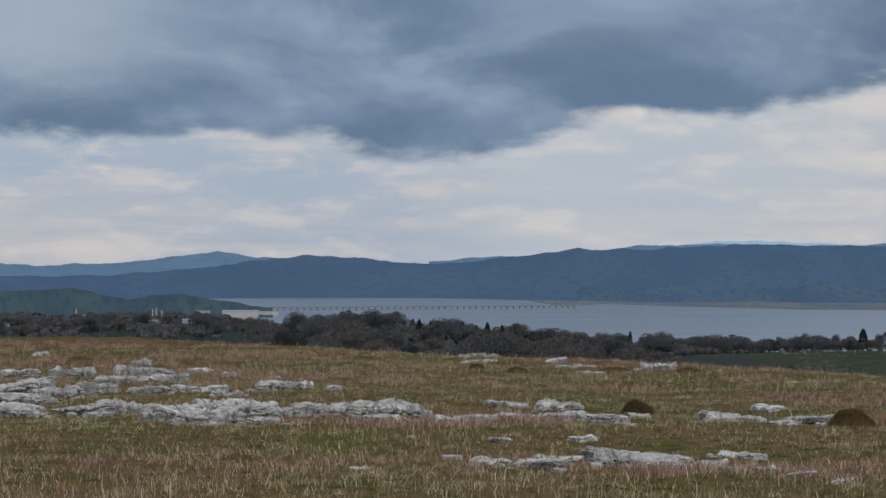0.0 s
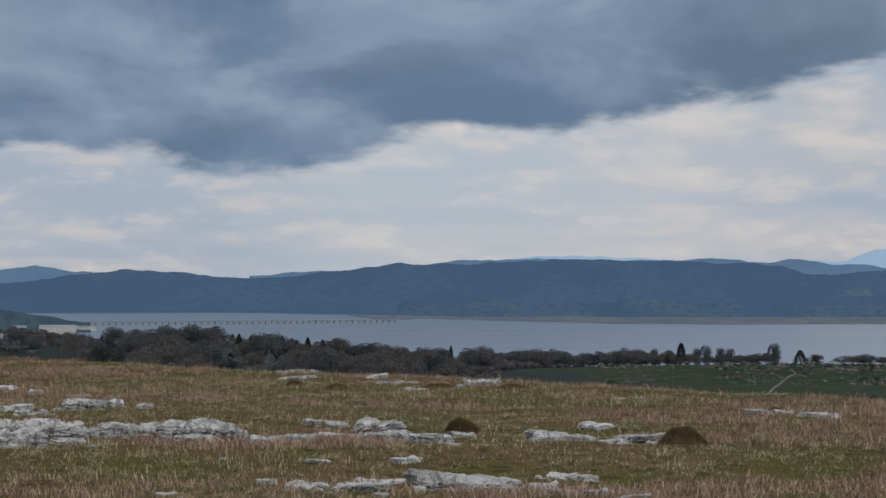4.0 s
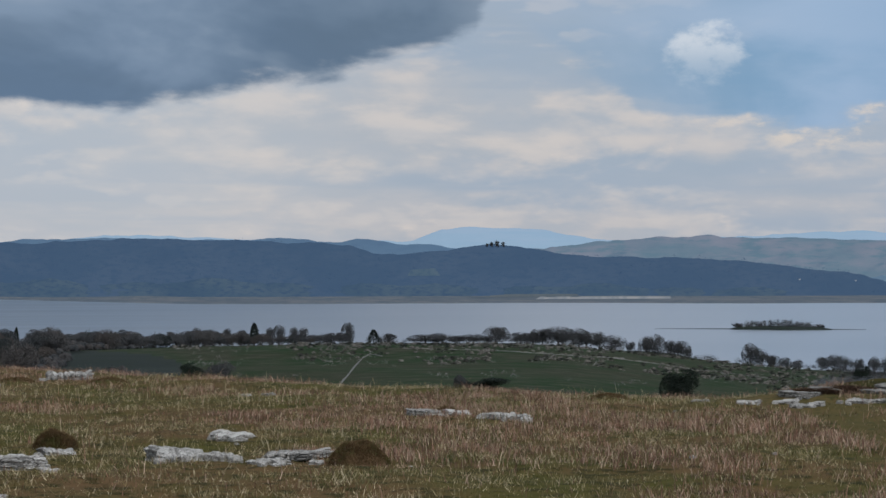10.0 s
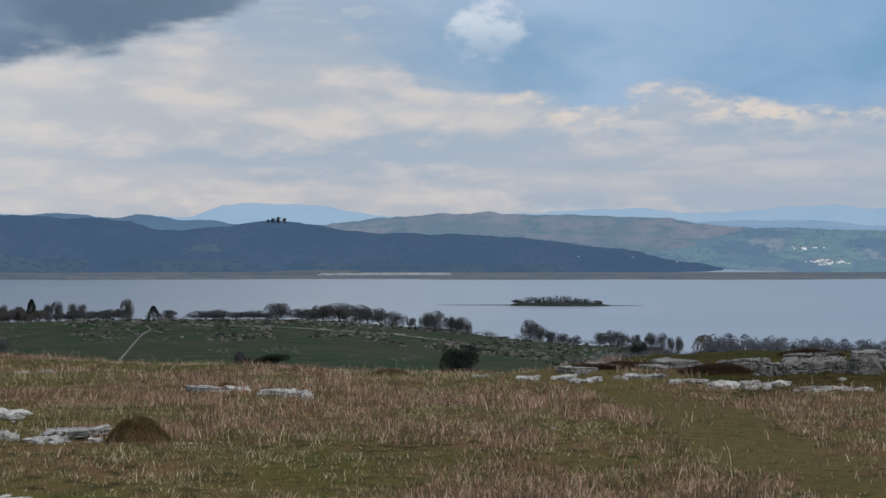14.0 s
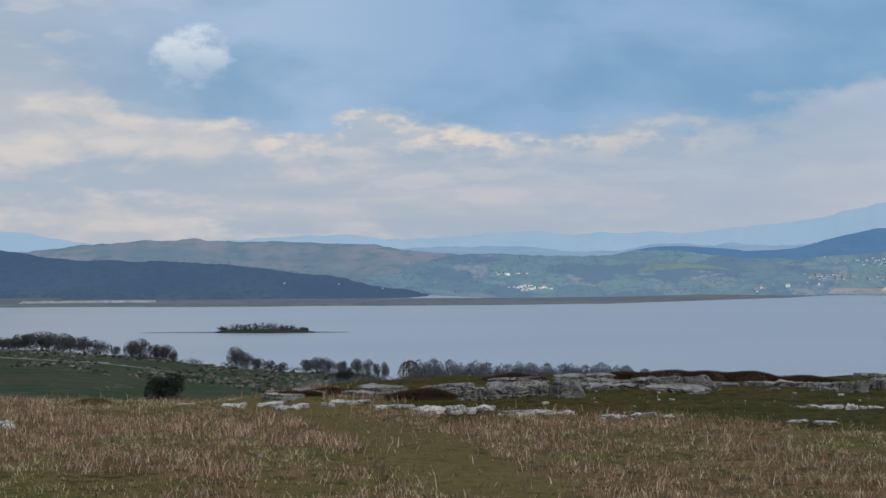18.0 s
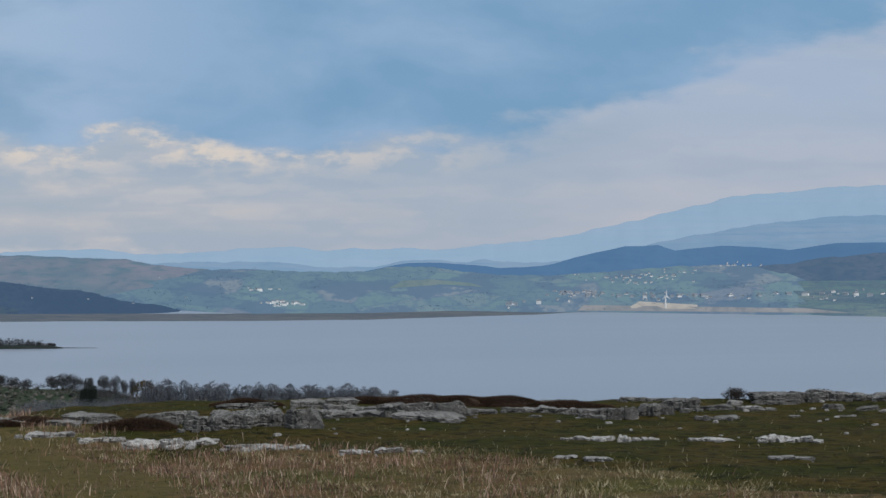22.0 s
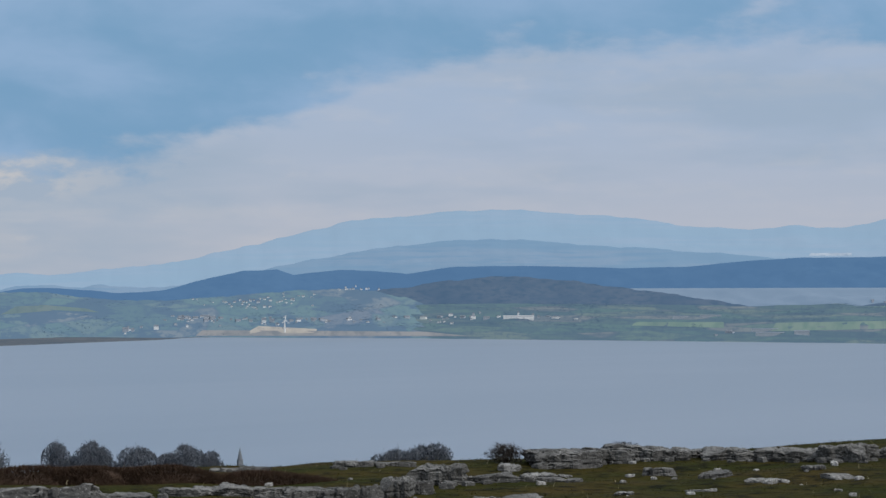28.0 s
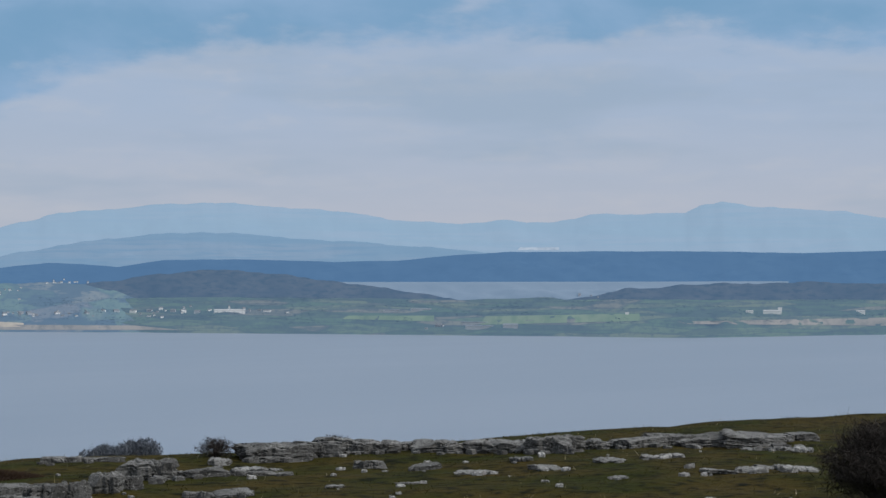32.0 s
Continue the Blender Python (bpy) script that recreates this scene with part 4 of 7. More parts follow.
TOWN = [(-4.51, -1.41, 0.94, 0.22), (-5.72, -1.54, 0.68, 0.13), (-6.66, -1.52, 0.5, 0.09), (-7.18, -1.57, 0.33, 0.09), (-7.84, -1.62, 0.42, 0.09), (-9.03, -1.61, 0.42, 0.1), (-9.65, -1.61, 0.83, 0.06), (-10.48, -1.59, 0.27, 0.07), (-5.46, -1.26, 0.33, 0.06), (-4.04, -1.29, 1.02, 0.07), (-3.2, -1.47, 0.22, 0.06), (-7.44, -1.7, 0.23, 0.09), (-8.29, -1.48, 0.49, 0.07), (-9.38, -1.55, 0.28, 0.06)]
CHIMNEYS = [(-8.76, -1.39, 0.04, 0.27), (-6.81, -1.43, 0.04, 0.27), (-6.72, -1.44, 0.04, 0.32), (-6.58, -1.44, 0.04, 0.25), (-8.57, -1.45, 0.13, 0.17)]
FARM_HOUSES = [(31.88, -0.7, 0.08, 0.05), (32.0, -0.7, 0.1, 0.08), (32.1, -0.67, 0.07, 0.07), (32.22, -0.69, 0.11, 0.08), (32.27, -0.75, 0.11, 0.07), (32.35, -0.72, 0.05, 0.07), (32.5, -0.72, 0.08, 0.07), (32.57, -0.7, 0.1, 0.07), (31.42, -0.36, 0.08, 0.04), (31.61, -0.36, 0.13, 0.06), (31.9, -0.33, 0.1, 0.03), (32.11, -0.76, 0.1, 0.04), (32.74, -0.73, 0.11, 0.04)]
VILLAGE_HIGH = [(40.3, 0.39, 0.1, 0.06), (40.63, 0.36, 0.19, 0.09), (40.86, 0.34, 0.2, 0.09), (41.08, 0.31, 0.18, 0.12), (41.27, 0.34, 0.15, 0.12), (41.46, 0.28, 0.23, 0.12), (41.62, 0.37, 0.2, 0.09), (41.77, 0.31, 0.2, 0.09), (42.01, 0.25, 0.18, 0.09), (41.37, 0.11, 0.18, 0.09), (41.62, 0.11, 0.2, 0.12), (41.76, 0.11, 0.2, 0.09), (42.34, 0.31, 0.23, 0.09), (42.61, 0.37, 0.2, 0.09), (42.89, 0.41, 0.18, 0.07), (43.54, 0.5, 0.16, 0.07), (43.71, 0.5, 0.12, 0.1), (43.9, 0.49, 0.15, 0.09), (44.11, 0.47, 0.15, 0.07)]
VILLAGE_LOW = [(39.45, -0.19, 0.2, 0.08), (39.62, -0.16, 0.25, 0.11), (39.86, -0.18, 0.23, 0.09), (40.15, -0.17, 0.23, 0.1), (40.29, -0.22, 0.23, 0.12), (40.12, -0.31, 0.17, 0.14), (40.5, -0.22, 0.17, 0.09), (40.94, -0.33, 0.22, 0.09), (41.27, -0.36, 0.15, 0.09), (41.6, -0.39, 0.18, 0.18), (41.81, -0.39, 0.18, 0.12), (42.29, -0.39, 0.15, 0.09), (42.48, -0.38, 0.18, 0.1), (42.89, -0.36, 0.18, 0.09), (43.08, -0.38, 0.21, 0.1), (43.79, -0.39, 0.21, 0.09), (44.53, -0.41, 0.18, 0.07), (45.27, -0.38, 0.23, 0.1)]
VILLAGE_ROW = [(45.7, -0.4, 0.22, 0.09), (46.12, -0.38, 0.18, 0.07), (46.4, -0.34, 0.15, 0.09), (46.71, -0.4, 0.18, 0.09), (46.97, -0.41, 0.18, 0.1), (47.32, -0.43, 0.22, 0.09), (48.14, -0.41, 0.78, 0.09), (48.51, -0.41, 0.1, 0.15), (49.1, -0.4, 0.26, 0.06), (38.09, -0.62, 0.21, 0.13), (38.86, -0.54, 0.16, 0.14), (38.27, -0.62, 0.1, 0.11), (52.29, -0.4, 0.41, 0.06), (53.05, -0.37, 0.53, 0.06), (54.61, -0.7, 1.06, 0.04), (54.73, -0.82, 1.11, 0.07), (53.52, -0.79, 0.29, 0.07), (55.33, -0.82, 0.38, 0.13), (57.17, 0.02, 0.09, 0.06)]
LOW_FARMS_EAST = [(58.33, -0.48, 0.09, 0.06), (61.45, -0.43, 0.18, 0.06), (62.02, -0.45, 0.44, 0.09), (62.22, -0.45, 0.1, 0.15), (64.25, -0.43, 0.22, 0.06)]
WALL_UP = [(14.0, -3.27), (14.17, -3.07), (14.36, -2.84), (14.56, -2.62), (14.76, -2.51), (15.1, -2.57)]
WALL_TOP = [(9.76, -2.36), (10.49, -2.27), (11.22, -2.2), (12.09, -2.19), (13.26, -2.24), (14.14, -2.28), (15.02, -2.31)]
WALL_LONG = [(15.61, -2.37), (16.79, -2.39), (17.96, -2.42), (19.13, -2.49), (20.3, -2.57), (21.46, -2.62)]
WALL_EAST = [(20.86, -2.59), (22.03, -2.73), (23.06, -2.88), (24.08, -2.99), (25.25, -3.13)]
STUBBLE = [(41.12, -0.76), (42.95, -0.76), (42.95, -0.64), (41.46, -0.51)]
SAND = [(39.86, -0.83), (46.91, -0.87), (45.74, -0.75), (40.03, -0.62)]
SAND_EAST = [(59.9, -0.73), (65.73, -0.77), (65.73, -0.54), (59.61, -0.67)]
MEADOW = [(54.55, -0.75), (58.65, -0.65), (58.65, -0.46), (54.7, -0.53)]
MEADOW_LOW = [(51.03, -0.6), (53.38, -0.66), (53.38, -0.51), (51.17, -0.51)]
SANDFLAT = [(17.31, -1.04), (20.21, -1.03), (20.14, -0.95), (18.32, -0.96)]
SANDFLAT_EAST = [(19.05, -1.09), (22.55, -1.07), (22.55, -1.01), (19.19, -1.02)]
QUARRY = [(55.6, 1.18), (56.67, 1.18), (56.67, 1.25), (55.65, 1.25)]
STUBBLE_WEST = [(34.96, -0.3), (36.27, -0.09), (35.84, -0.01), (35.34, -0.08)]
STUBBLE_MID = [(35.74, -0.11), (37.44, 0.01), (37.07, 0.1), (35.95, 0.03)]
TURBINE = [(42.13, -0.74), (42.13, -0.35)]
SPIRE_TREES = [(36.36, -4.27, -3.61, 0.5), (37.18, -4.27, -3.61, 0.59), (37.53, -4.27, -3.72, 0.5), (38.38, -4.27, -3.7, 0.56), (39.73, -4.27, -3.7, 0.62), (40.26, -4.27, -3.86, 0.5), (39.19, -4.27, -3.92, 0.44), (36.77, -4.27, -3.92, 0.38)]
BROW_TREES = [(45.11, -4.29, -3.8, 0.59), (45.62, -4.29, -3.74, 0.65), (46.15, -4.28, -3.7, 0.73), (44.75, -4.29, -3.95, 0.44)]
SPIRE = [(41.04, -4.15), (41.04, -3.72)]
CLEARING = [(15.73, -0.48), (16.59, -0.48), (16.45, -0.28), (15.81, -0.32)]
LONE_HOUSES = [(25.84, -0.58), (27.26, -0.61), (29.74, -0.56), (28.4, -0.72), (29.05, -0.04)]


VILLAGE_HIGH, VILLAGE_LOW, VILLAGE_ROW, STUBBLE, SAND, STUBBLE_WEST, STUBBLE_MID, TURBINE = (settle_spots(q) for q in (VILLAGE_HIGH, VILLAGE_LOW, VILLAGE_ROW, STUBBLE, SAND, STUBBLE_WEST, STUBBLE_MID, TURBINE))
deps = bpy.context.evaluated_depsgraph_get()


def sight(az, el, want=("ground", "backdrop")):
    """Where the line of sight from the common meets the land."""
    d = Vector((math.sin(radians(az)) * math.cos(radians(el)), math.cos(radians(az)) * math.cos(radians(el)), math.sin(radians(el))))
    p = Vector((0, 0, EYE)) + d * 160
    for _ in range(6):
        hit, place, normal, _, ob, _ = scene.ray_cast(deps, p, d)
        if not hit:
            return None
        if ob.name.startswith(want):
            return place
        p = place + d * 0.5
    return None


def twig_cloud(rg, n, centre, radii, size, lumps=7):
    """Loose triangles gathered in uneven lumps, with gaps."""
    c = rg.normal(0, 0.47, (lumps, 3))
    c[:, 2] = c[:, 2] * 0.95 + 0.05
    pick = rg.integers(0, lumps, n)
    u = rg.normal(0, 1, (n, 3))
    u /= np.linalg.norm(u, axis=1, keepdims=True)
    p = c[pick] + u * (rg.random((n, 1)) ** 0.4) * (0.36 + 0.26 * rg.random((lumps, 1))[pick])
    p = p / np.maximum(1, np.linalg.norm(p, axis=1, keepdims=True) / 1.05)
    p = p * np.array(radii) + np.array(centre)
    e1, e2 = rg.normal(0, size, (n, 3)), rg.normal(0, size * 0.45, (n, 3))
    return np.stack([p, p + e1, p + e2], 1).reshape(-1, 3)


# both twig greys lean blue for haze, put into base colour; hazy_bare_twigs most
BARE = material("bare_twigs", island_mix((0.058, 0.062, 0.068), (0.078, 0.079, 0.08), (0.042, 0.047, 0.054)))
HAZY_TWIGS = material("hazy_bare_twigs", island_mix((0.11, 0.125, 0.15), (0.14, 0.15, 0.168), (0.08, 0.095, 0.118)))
EVERGREEN = material("evergreen", island_mix((0.012, 0.02, 0.016), (0.02, 0.028, 0.02), (0.01, 0.014, 0.014)))
WILLOW = material("brown_willow", island_mix((0.09, 0.07, 0.04), (0.06, 0.05, 0.03), (0.11, 0.085, 0.05)))
BARK = material("bark", blotch((0.04, 0.036, 0.032), (0.055, 0.05, 0.045), (0.03, 0.028, 0.026), 1.5, 0.2))


def bare_tree(seed, slim=1.0, twigs=7000, mat=None, crown=(0.50, 0.50), name="bare_tree"):
    """A leafless tree one unit high: forking trunk, and a crown of fine twigs."""
    ob = new(name)
    rg = random.Random(seed)
    bm = bmesh.new()
    limb(bm, Vector((0, 0, -0.08)), Vector((rg.uniform(-0.02, 0.02), 0, 0.32)), 0.03, 0.02, 6)
    for k in range(6):
        a = k * 1.05 + rg.uniform(-0.3, 0.3)
        sp = rg.uniform(0.35, 0.9) * slim
        branch(bm, rg, Vector((0, 0, 0.22 + 0.03 * k)), Vector((math.cos(a) * sp, math.sin(a) * sp, 1)).normalized(), rg.uniform(0.3, 0.42), 0.016, 2, 0.5, 0.12)
    part("trunk", bm, BARK, ob)
    g = np.random.default_rng(seed)
    v = twig_cloud(g, twigs, (0, 0, crown[0]), (0.52 * slim, 0.52 * slim, crown[1]), 0.030, 30)
    cr = new("crown", mesh_of("crown", v, np.arange(len(v)).reshape(-1, 3), [mat or BARE], smooth=False))
    cr.parent = ob
    return ob


def conifer(seed, wide=0.36, twigs=1500):
    ob = new("conifer")
    rg = np.random.default_rng(seed)
    bm = bmesh.new()
    limb(bm, Vector((0, 0, -0.08)), Vector((0, 0, 0.9)), 0.03, 0.006, 6)
    part("trunk", bm, BARK, ob)
    z = rg.random(twigs) ** 0.8
    rad = wide * (1 - z) ** 0.75 * (0.75 + 0.35 * np.sin(z * 40) * rg.random(twigs)) * (0.5 + 0.5 * rg.random(twigs))
    a = rg.random(twigs) * 6.283
    p = np.stack([np.cos(a) * rad, np.sin(a) * rad, 0.07 + 0.93 * z], 1)
    e1 = np.stack([np.cos(a) * 0.07, np.sin(a) * 0.07, -0.03 + 0 * a], 1)
    e2 = rg.normal(0, 0.03, (twigs, 3))
    v = np.stack([p, p + e1, p + e2], 1).reshape(-1, 3)
    cr = new("crown", mesh_of("crown", v, np.arange(len(v)).reshape(-1, 3), [EVERGREEN], smooth=False))
    cr.parent = ob
    return ob


def round_bush(seed, mat, twigs=14000):
    ob = new("large_bush")
    rg = random.Random(seed)
    bm = bmesh.new()
    for k in range(5):
        a = k * 1.26
        branch(bm, rg, Vector((0, 0, -0.1)), Vector((math.cos(a) * 0.6, math.sin(a) * 0.6, 1)).normalized(), 0.4, 0.025, 1, 0.4, 0.1)
    part("trunk", bm, BARK, ob)
    v = twig_cloud(np.random.default_rng(seed), twigs, (0, 0, 0.48), (0.52, 0.52, 0.5), 0.026, 16)
    cr = new("crown", mesh_of("crown", v, np.arange(len(v)).reshape(-1, 3), [mat], smooth=False))
    cr.parent = ob
    return ob


OAKS = [bare_tree(11, 1.0), bare_tree(12, 1.15), bare_tree(13, 0.9)]
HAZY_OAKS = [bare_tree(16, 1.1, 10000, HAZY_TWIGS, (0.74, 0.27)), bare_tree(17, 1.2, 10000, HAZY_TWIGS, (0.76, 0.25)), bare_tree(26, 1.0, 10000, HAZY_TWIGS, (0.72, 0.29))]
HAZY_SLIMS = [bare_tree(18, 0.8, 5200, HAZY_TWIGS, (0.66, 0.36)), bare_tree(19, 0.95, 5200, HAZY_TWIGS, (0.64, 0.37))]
SLIMS = [bare_tree(14, 0.8, 6000, None, (0.5, 0.5)), bare_tree(15, 0.9, 6000, None, (0.5, 0.5))]
FIRS = [conifer(21), conifer(22, 0.42)]
DARKBUSH = [round_bush(31, EVERGREEN), round_bush(32, BARE)]
WILLOWBUSH = [round_bush(33, WILLOW)]
_used = set()


def plant(protos, rows, r, label, category, group, width=1.0, at=(0.0, 0.0, EYE)):
    rv = random.Random(len(rows))
    for i, (az, low, top, wide) in enumerate(rows):
        wide, top = wide * rv.uniform(0.85, 1.25), top + rv.uniform(-0.035, 0.03)
        proto = protos[i % len(protos)]
        rr = r(az) if callable(r) else r
        p = polar(az, rr) + Vector((at[0], at[1], 0))
        p.z = ground_z(p.x, p.y)
        h = at[2] + rr * math.tan(radians(top)) - p.z
        if h > radians(wide) * rr * 4.5:
            h = max(radians(wide) * rr * 1.2, radians(top - low) * rr * 1.5)
            p.z = at[2] + rr * math.tan(radians(top)) - h
        w = radians(wide) * rr * 1.2 * width
        s = w / (0.95 if "tree" in proto.name else 0.78 if "conifer" in proto.name else 1.05)
        m = pose(p.x, p.y, p.z, 0, 0, (i * 67) % 360) @ Matrix.Diagonal((s, s, h, 1))
        if proto.name in _used:
            ob = copy_thing(proto, m)
        else:
            ob = proto
            _later.append((proto, m))
            _used.add(proto.name)
        tagged(ob, label, category, group)


_later = []
FAR_STAND = (19.28, 26.35, 1.0)   # the second standpoint on the common, nearer the scar


def ground_z(x, y):
    a, r = math.degrees(math.atan2(x, y)), math.hypot(x, y)
    return float(ground_height(np.array([a]), np.array([r]))[0])


plant(OAKS, [(a, b, c + 0.05, d * 1.12) for a, b, c, d in CREST_OAKS], 850, "bare grey-brown oak on the pasture crest above the bay", "tree", "trees on the crest")
plant(SLIMS, CREST_TREES, 850, "slim leafless tree at the edge of the wood", "tree", "trees on the crest")
plant(OAKS, SLOPE_TREES, 850, "leafless tree on the lower slope by the water", "tree", "trees on the crest")
plant(FIRS, CONIFERS, 850, "dark green conifer standing above the bare wood", "tree", "conifers")
plant(DARKBUSH, DARK_BUSHES, 340, "dark rounded bush on the pasture slope", "bush", "bushes")
plant(DARKBUSH[:1], DARK_BUSHES_EAST[:1], 500, "dark evergreen bush below the common", "bush", "bushes")
plant(WILLOWBUSH, DARK_BUSHES_EAST[1:], 135, "brown rounded willow bush behind the scar", "bush", "bushes")
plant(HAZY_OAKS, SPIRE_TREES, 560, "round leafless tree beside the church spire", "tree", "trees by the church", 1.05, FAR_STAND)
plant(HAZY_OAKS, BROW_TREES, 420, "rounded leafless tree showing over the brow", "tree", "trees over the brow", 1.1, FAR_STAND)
rowtrees = random.Random(5)
plant(HAZY_SLIMS, [(29.4 + k * 0.25 + rowtrees.uniform(-0.05, 0.05), -3.2, -2.63 - 0.006 * k + rowtrees.uniform(-0.05, 0.04), rowtrees.uniform(0.36, 0.46)) for k in range(24)], lambda a: 112 + (a * 37 % 1) * 5, "tall leafless beech in a shoreline row", "tree", "row of beeches", 1.1)


def crown_cloud(rg, n, centre, radii, size):
    """Small leaning triangles on an uneven rounded crown, open in places."""
    u = rg.normal(0, 1, (n, 3))
    u[:, 2] = np.abs(u[:, 2]) * 1.1 - 0.25
    u /= np.linalg.norm(u, axis=1, keepdims=True)
    o = rg.random(2) * 50
    bulge = 0.86 + 0.34 * value_noise(u[:, 0] * 2.4 + o[0], u[:, 1] * 2.4 + u[:, 2] * 1.7 + o[1])
    p = u * (bulge * (0.66 + 0.38 * rg.random(n) ** 0.6))[:, None] * np.array(radii) + np.array(centre)
    a = np.cross(u, rg.normal(0, 1, (n, 3)))
    a /= np.linalg.norm(a, axis=1, keepdims=True) + 1e-6
    e1 = (a * 0.5 + u * 0.6 + rg.normal(0, 0.4, (n, 3))) * size * (0.6 + 0.9 * rg.random((n, 1)))
    e2 = (np.cross(u, a) + rg.normal(0, 0.4, (n, 3))) * size * (0.25 + 0.35 * rg.random((n, 1)))
    return np.stack([p, p + e1, p + e2], 1).reshape(-1, 3)


def clumps(name, spots, mat, label, category, per=40, squash=0.9, leaf=0.085, core=0.0):
    """Many small trees or bushes too far to count: crowns of fine twigs, denser towards a rounded core, in one mesh."""
    g = np.random.default_rng(len(spots))
    f = np.linspace(0, 1, 8)
    a = np.linspace(0, 2 * np.pi, 14, endpoint=False)
    F, A = np.meshgrid(f, a, indexing="ij")
    ring = np.stack([np.cos(A) * np.sin(F * 1.9), np.sin(A) * np.sin(F * 1.9), np.cos(F * 1.9)], -1).reshape(-1, 3)
    quads = lattice(8, 14, True)
    tris = np.concatenate([quads[:, [0, 1, 2]], quads[:, [0, 2, 3]]])
    vs, fs, at = [], [], 0
    for x, y, z, s in spots:
        k = s * g.uniform(0.75, 1.25)
        o = g.random(2) * 60
        size = np.array([s * 0.56, s * 0.56, k * 0.56 * squash])
        mid = np.array([x, y, z + s * 0.30])
        if core:
            lump = 0.92 + 0.22 * value_noise(ring[:, 0] * 1.9 + o[0], ring[:, 1] * 1.9 + ring[:, 2] * 1.6 + o[1]) + 0.13 * value_noise(ring[:, 0] * 5 + o[1], ring[:, 1] * 5 + ring[:, 2] * 4 + o[0])
            vs.append(ring * lump[:, None] * size * core + mid)
            fs.append(tris + at)
            at += len(ring)
        vs.append(crown_cloud(g, per, mid, size, s * leaf))
        fs.append(np.arange(per * 3).reshape(-1, 3) + at)
        at += per * 3
    me = mesh_of(name, np.concatenate(vs), np.concatenate(fs), [mat], smooth=True)
    tagged(new(name, me), label, category, kind="stuff")


def wood_spots(n, seed, az0, az1, r0, r1, size, keep):
    rg = np.random.default_rng(seed)
    az, r = rg.uniform(az0, az1, n), rg.uniform(r0, r1, n)
    ok = keep(az, r)
    az, r = az[ok], r[ok]
    z = ground_height(az, r)
    s = size * (0.6 + 0.8 * rg.random(len(az)))
    return [(float(q * math.sin(radians(a))), float(q * math.cos(radians(a))), float(h), float(k)) for a, q, h, k in zip(az, r, z, s)]


WOODMIX = material("winter_wood", crown_mix((0.044, 0.049, 0.054), (0.060, 0.063, 0.066), (0.030, 0.036, 0.042), (0.066, 0.061, 0.060), 9.0))
edge = lambda az, r: az < 7.2 + 1.6 * rough(r / 40, az, 2.0, 2) - np.clip((r - 600) / 250, 0, 1) * -2.6
SCRUB = material("dark_scrub", crown_mix((0.022, 0.028, 0.022), (0.038, 0.040, 0.032), (0.014, 0.019, 0.016), (0.165, 0.155, 0.140), 8.0))
clumps("wood_undergrowth", wood_spots(2300, 41, -4.2, 11, 360, 860, 3.4, edge) + wood_spots(700, 49, -15, -4.0, 520, 900, 3.4, lambda a, r: rough(a * 2, r / 90, 1.5, 2) > -0.35), WOODMIX, "tangled leafless undergrowth covering the hillside", "undergrowth", 60, 0.8, 0.07, 0.78)


def wood_twigs(t, b):
    """Bare twigs, each tree of its own grey or brown."""
    island_mix((0.060, 0.066, 0.073), (0.084, 0.087, 0.092), (0.040, 0.046, 0.054))(t, b)
    first = b.inputs["Base Color"].links[0].from_socket
    info = t.nodes.new("ShaderNodeObjectInfo")
    col = mixcol(t, band(t, info.outputs["Random"], 0.35, 1.0), first, (0.088, 0.078, 0.072))
    set_col(t, b, mixcol(t, band(t, info.outputs["Random"], 0.30, 0.0), col, (0.026, 0.034, 0.034)))


WOOD_TWIGS = material("wood_twigs", wood_twigs)
WOOD_TREES = [bare_tree(61, 1.0, 6500, WOOD_TWIGS, (0.58, 0.42), "woodland_tree"), bare_tree(62, 0.9, 6500, WOOD_TWIGS, (0.62, 0.38), "woodland_tree"), bare_tree(63, 1.15, 6500, WOOD_TWIGS, (0.56, 0.43), "woodland_tree")]


def grow(protos, spots, slim, label, group):
    """Trees standing on the land, each as high as its row says."""
    for i, (x, y, z, h) in enumerate(spots):
        proto = protos[i % len(protos)]
        m = pose(x, y, z, 0, 0, (i * 73) % 360) @ Matrix.Diagonal((h * slim, h * slim, h, 1))
        if proto.name in _used:
            ob = copy_thing(proto, m)
        else:
            ob = proto
            _later.append((proto, m))
            _used.add(proto.name)
        tagged(ob, label, "tree", group)


grow(WOOD_TREES, wood_spots(400, 64, -4.4, 10.2, 420, 858, 5.6, edge)[:190], 1.05, "leafless grey-brown tree in the hillside wood", "trees of the wood")
grow(WOOD_TREES, wood_spots(70, 65, -14, -4.2, 560, 900, 4.6, lambda a, r: a < 99)[:55], 1.05, "leafless tree on the slope above the town", "trees of the wood")
grow(FIRS, wood_spots(60, 66, -0.4, 3.2, 600, 830, 4.6, lambda a, r: a < 99)[:46], 0.9, "dark green conifer of the small plantation", "conifers")
clumps("town_trees", wood_spots(800, 43, -14, -3.5, 900, 2050, 6.0, lambda a, r: rough(a * 2, r / 120, 1.5, 2) > -0.15), WOODMIX, "bare trees scattered between the town buildings", "trees", 40, 0.6, 0.07, 0.9)
clumps("hill_scrub", wood_spots(3400, 44, 9.0, 28.5, 330, 845, 1.3, lambda a, r: (rough(a * 1.3, r / 60, 2.0, 3) > -0.3) & (r > np.interp(a, [9, 13, 17, 28], [770, 720, 600, 580]) + 120 * rough(a, r / 90, 1.7, 2))), SCRUB, "grey and dark scrub bushes on the rocky pasture", "scrub", 70, 0.6, 0.09, 0.85)
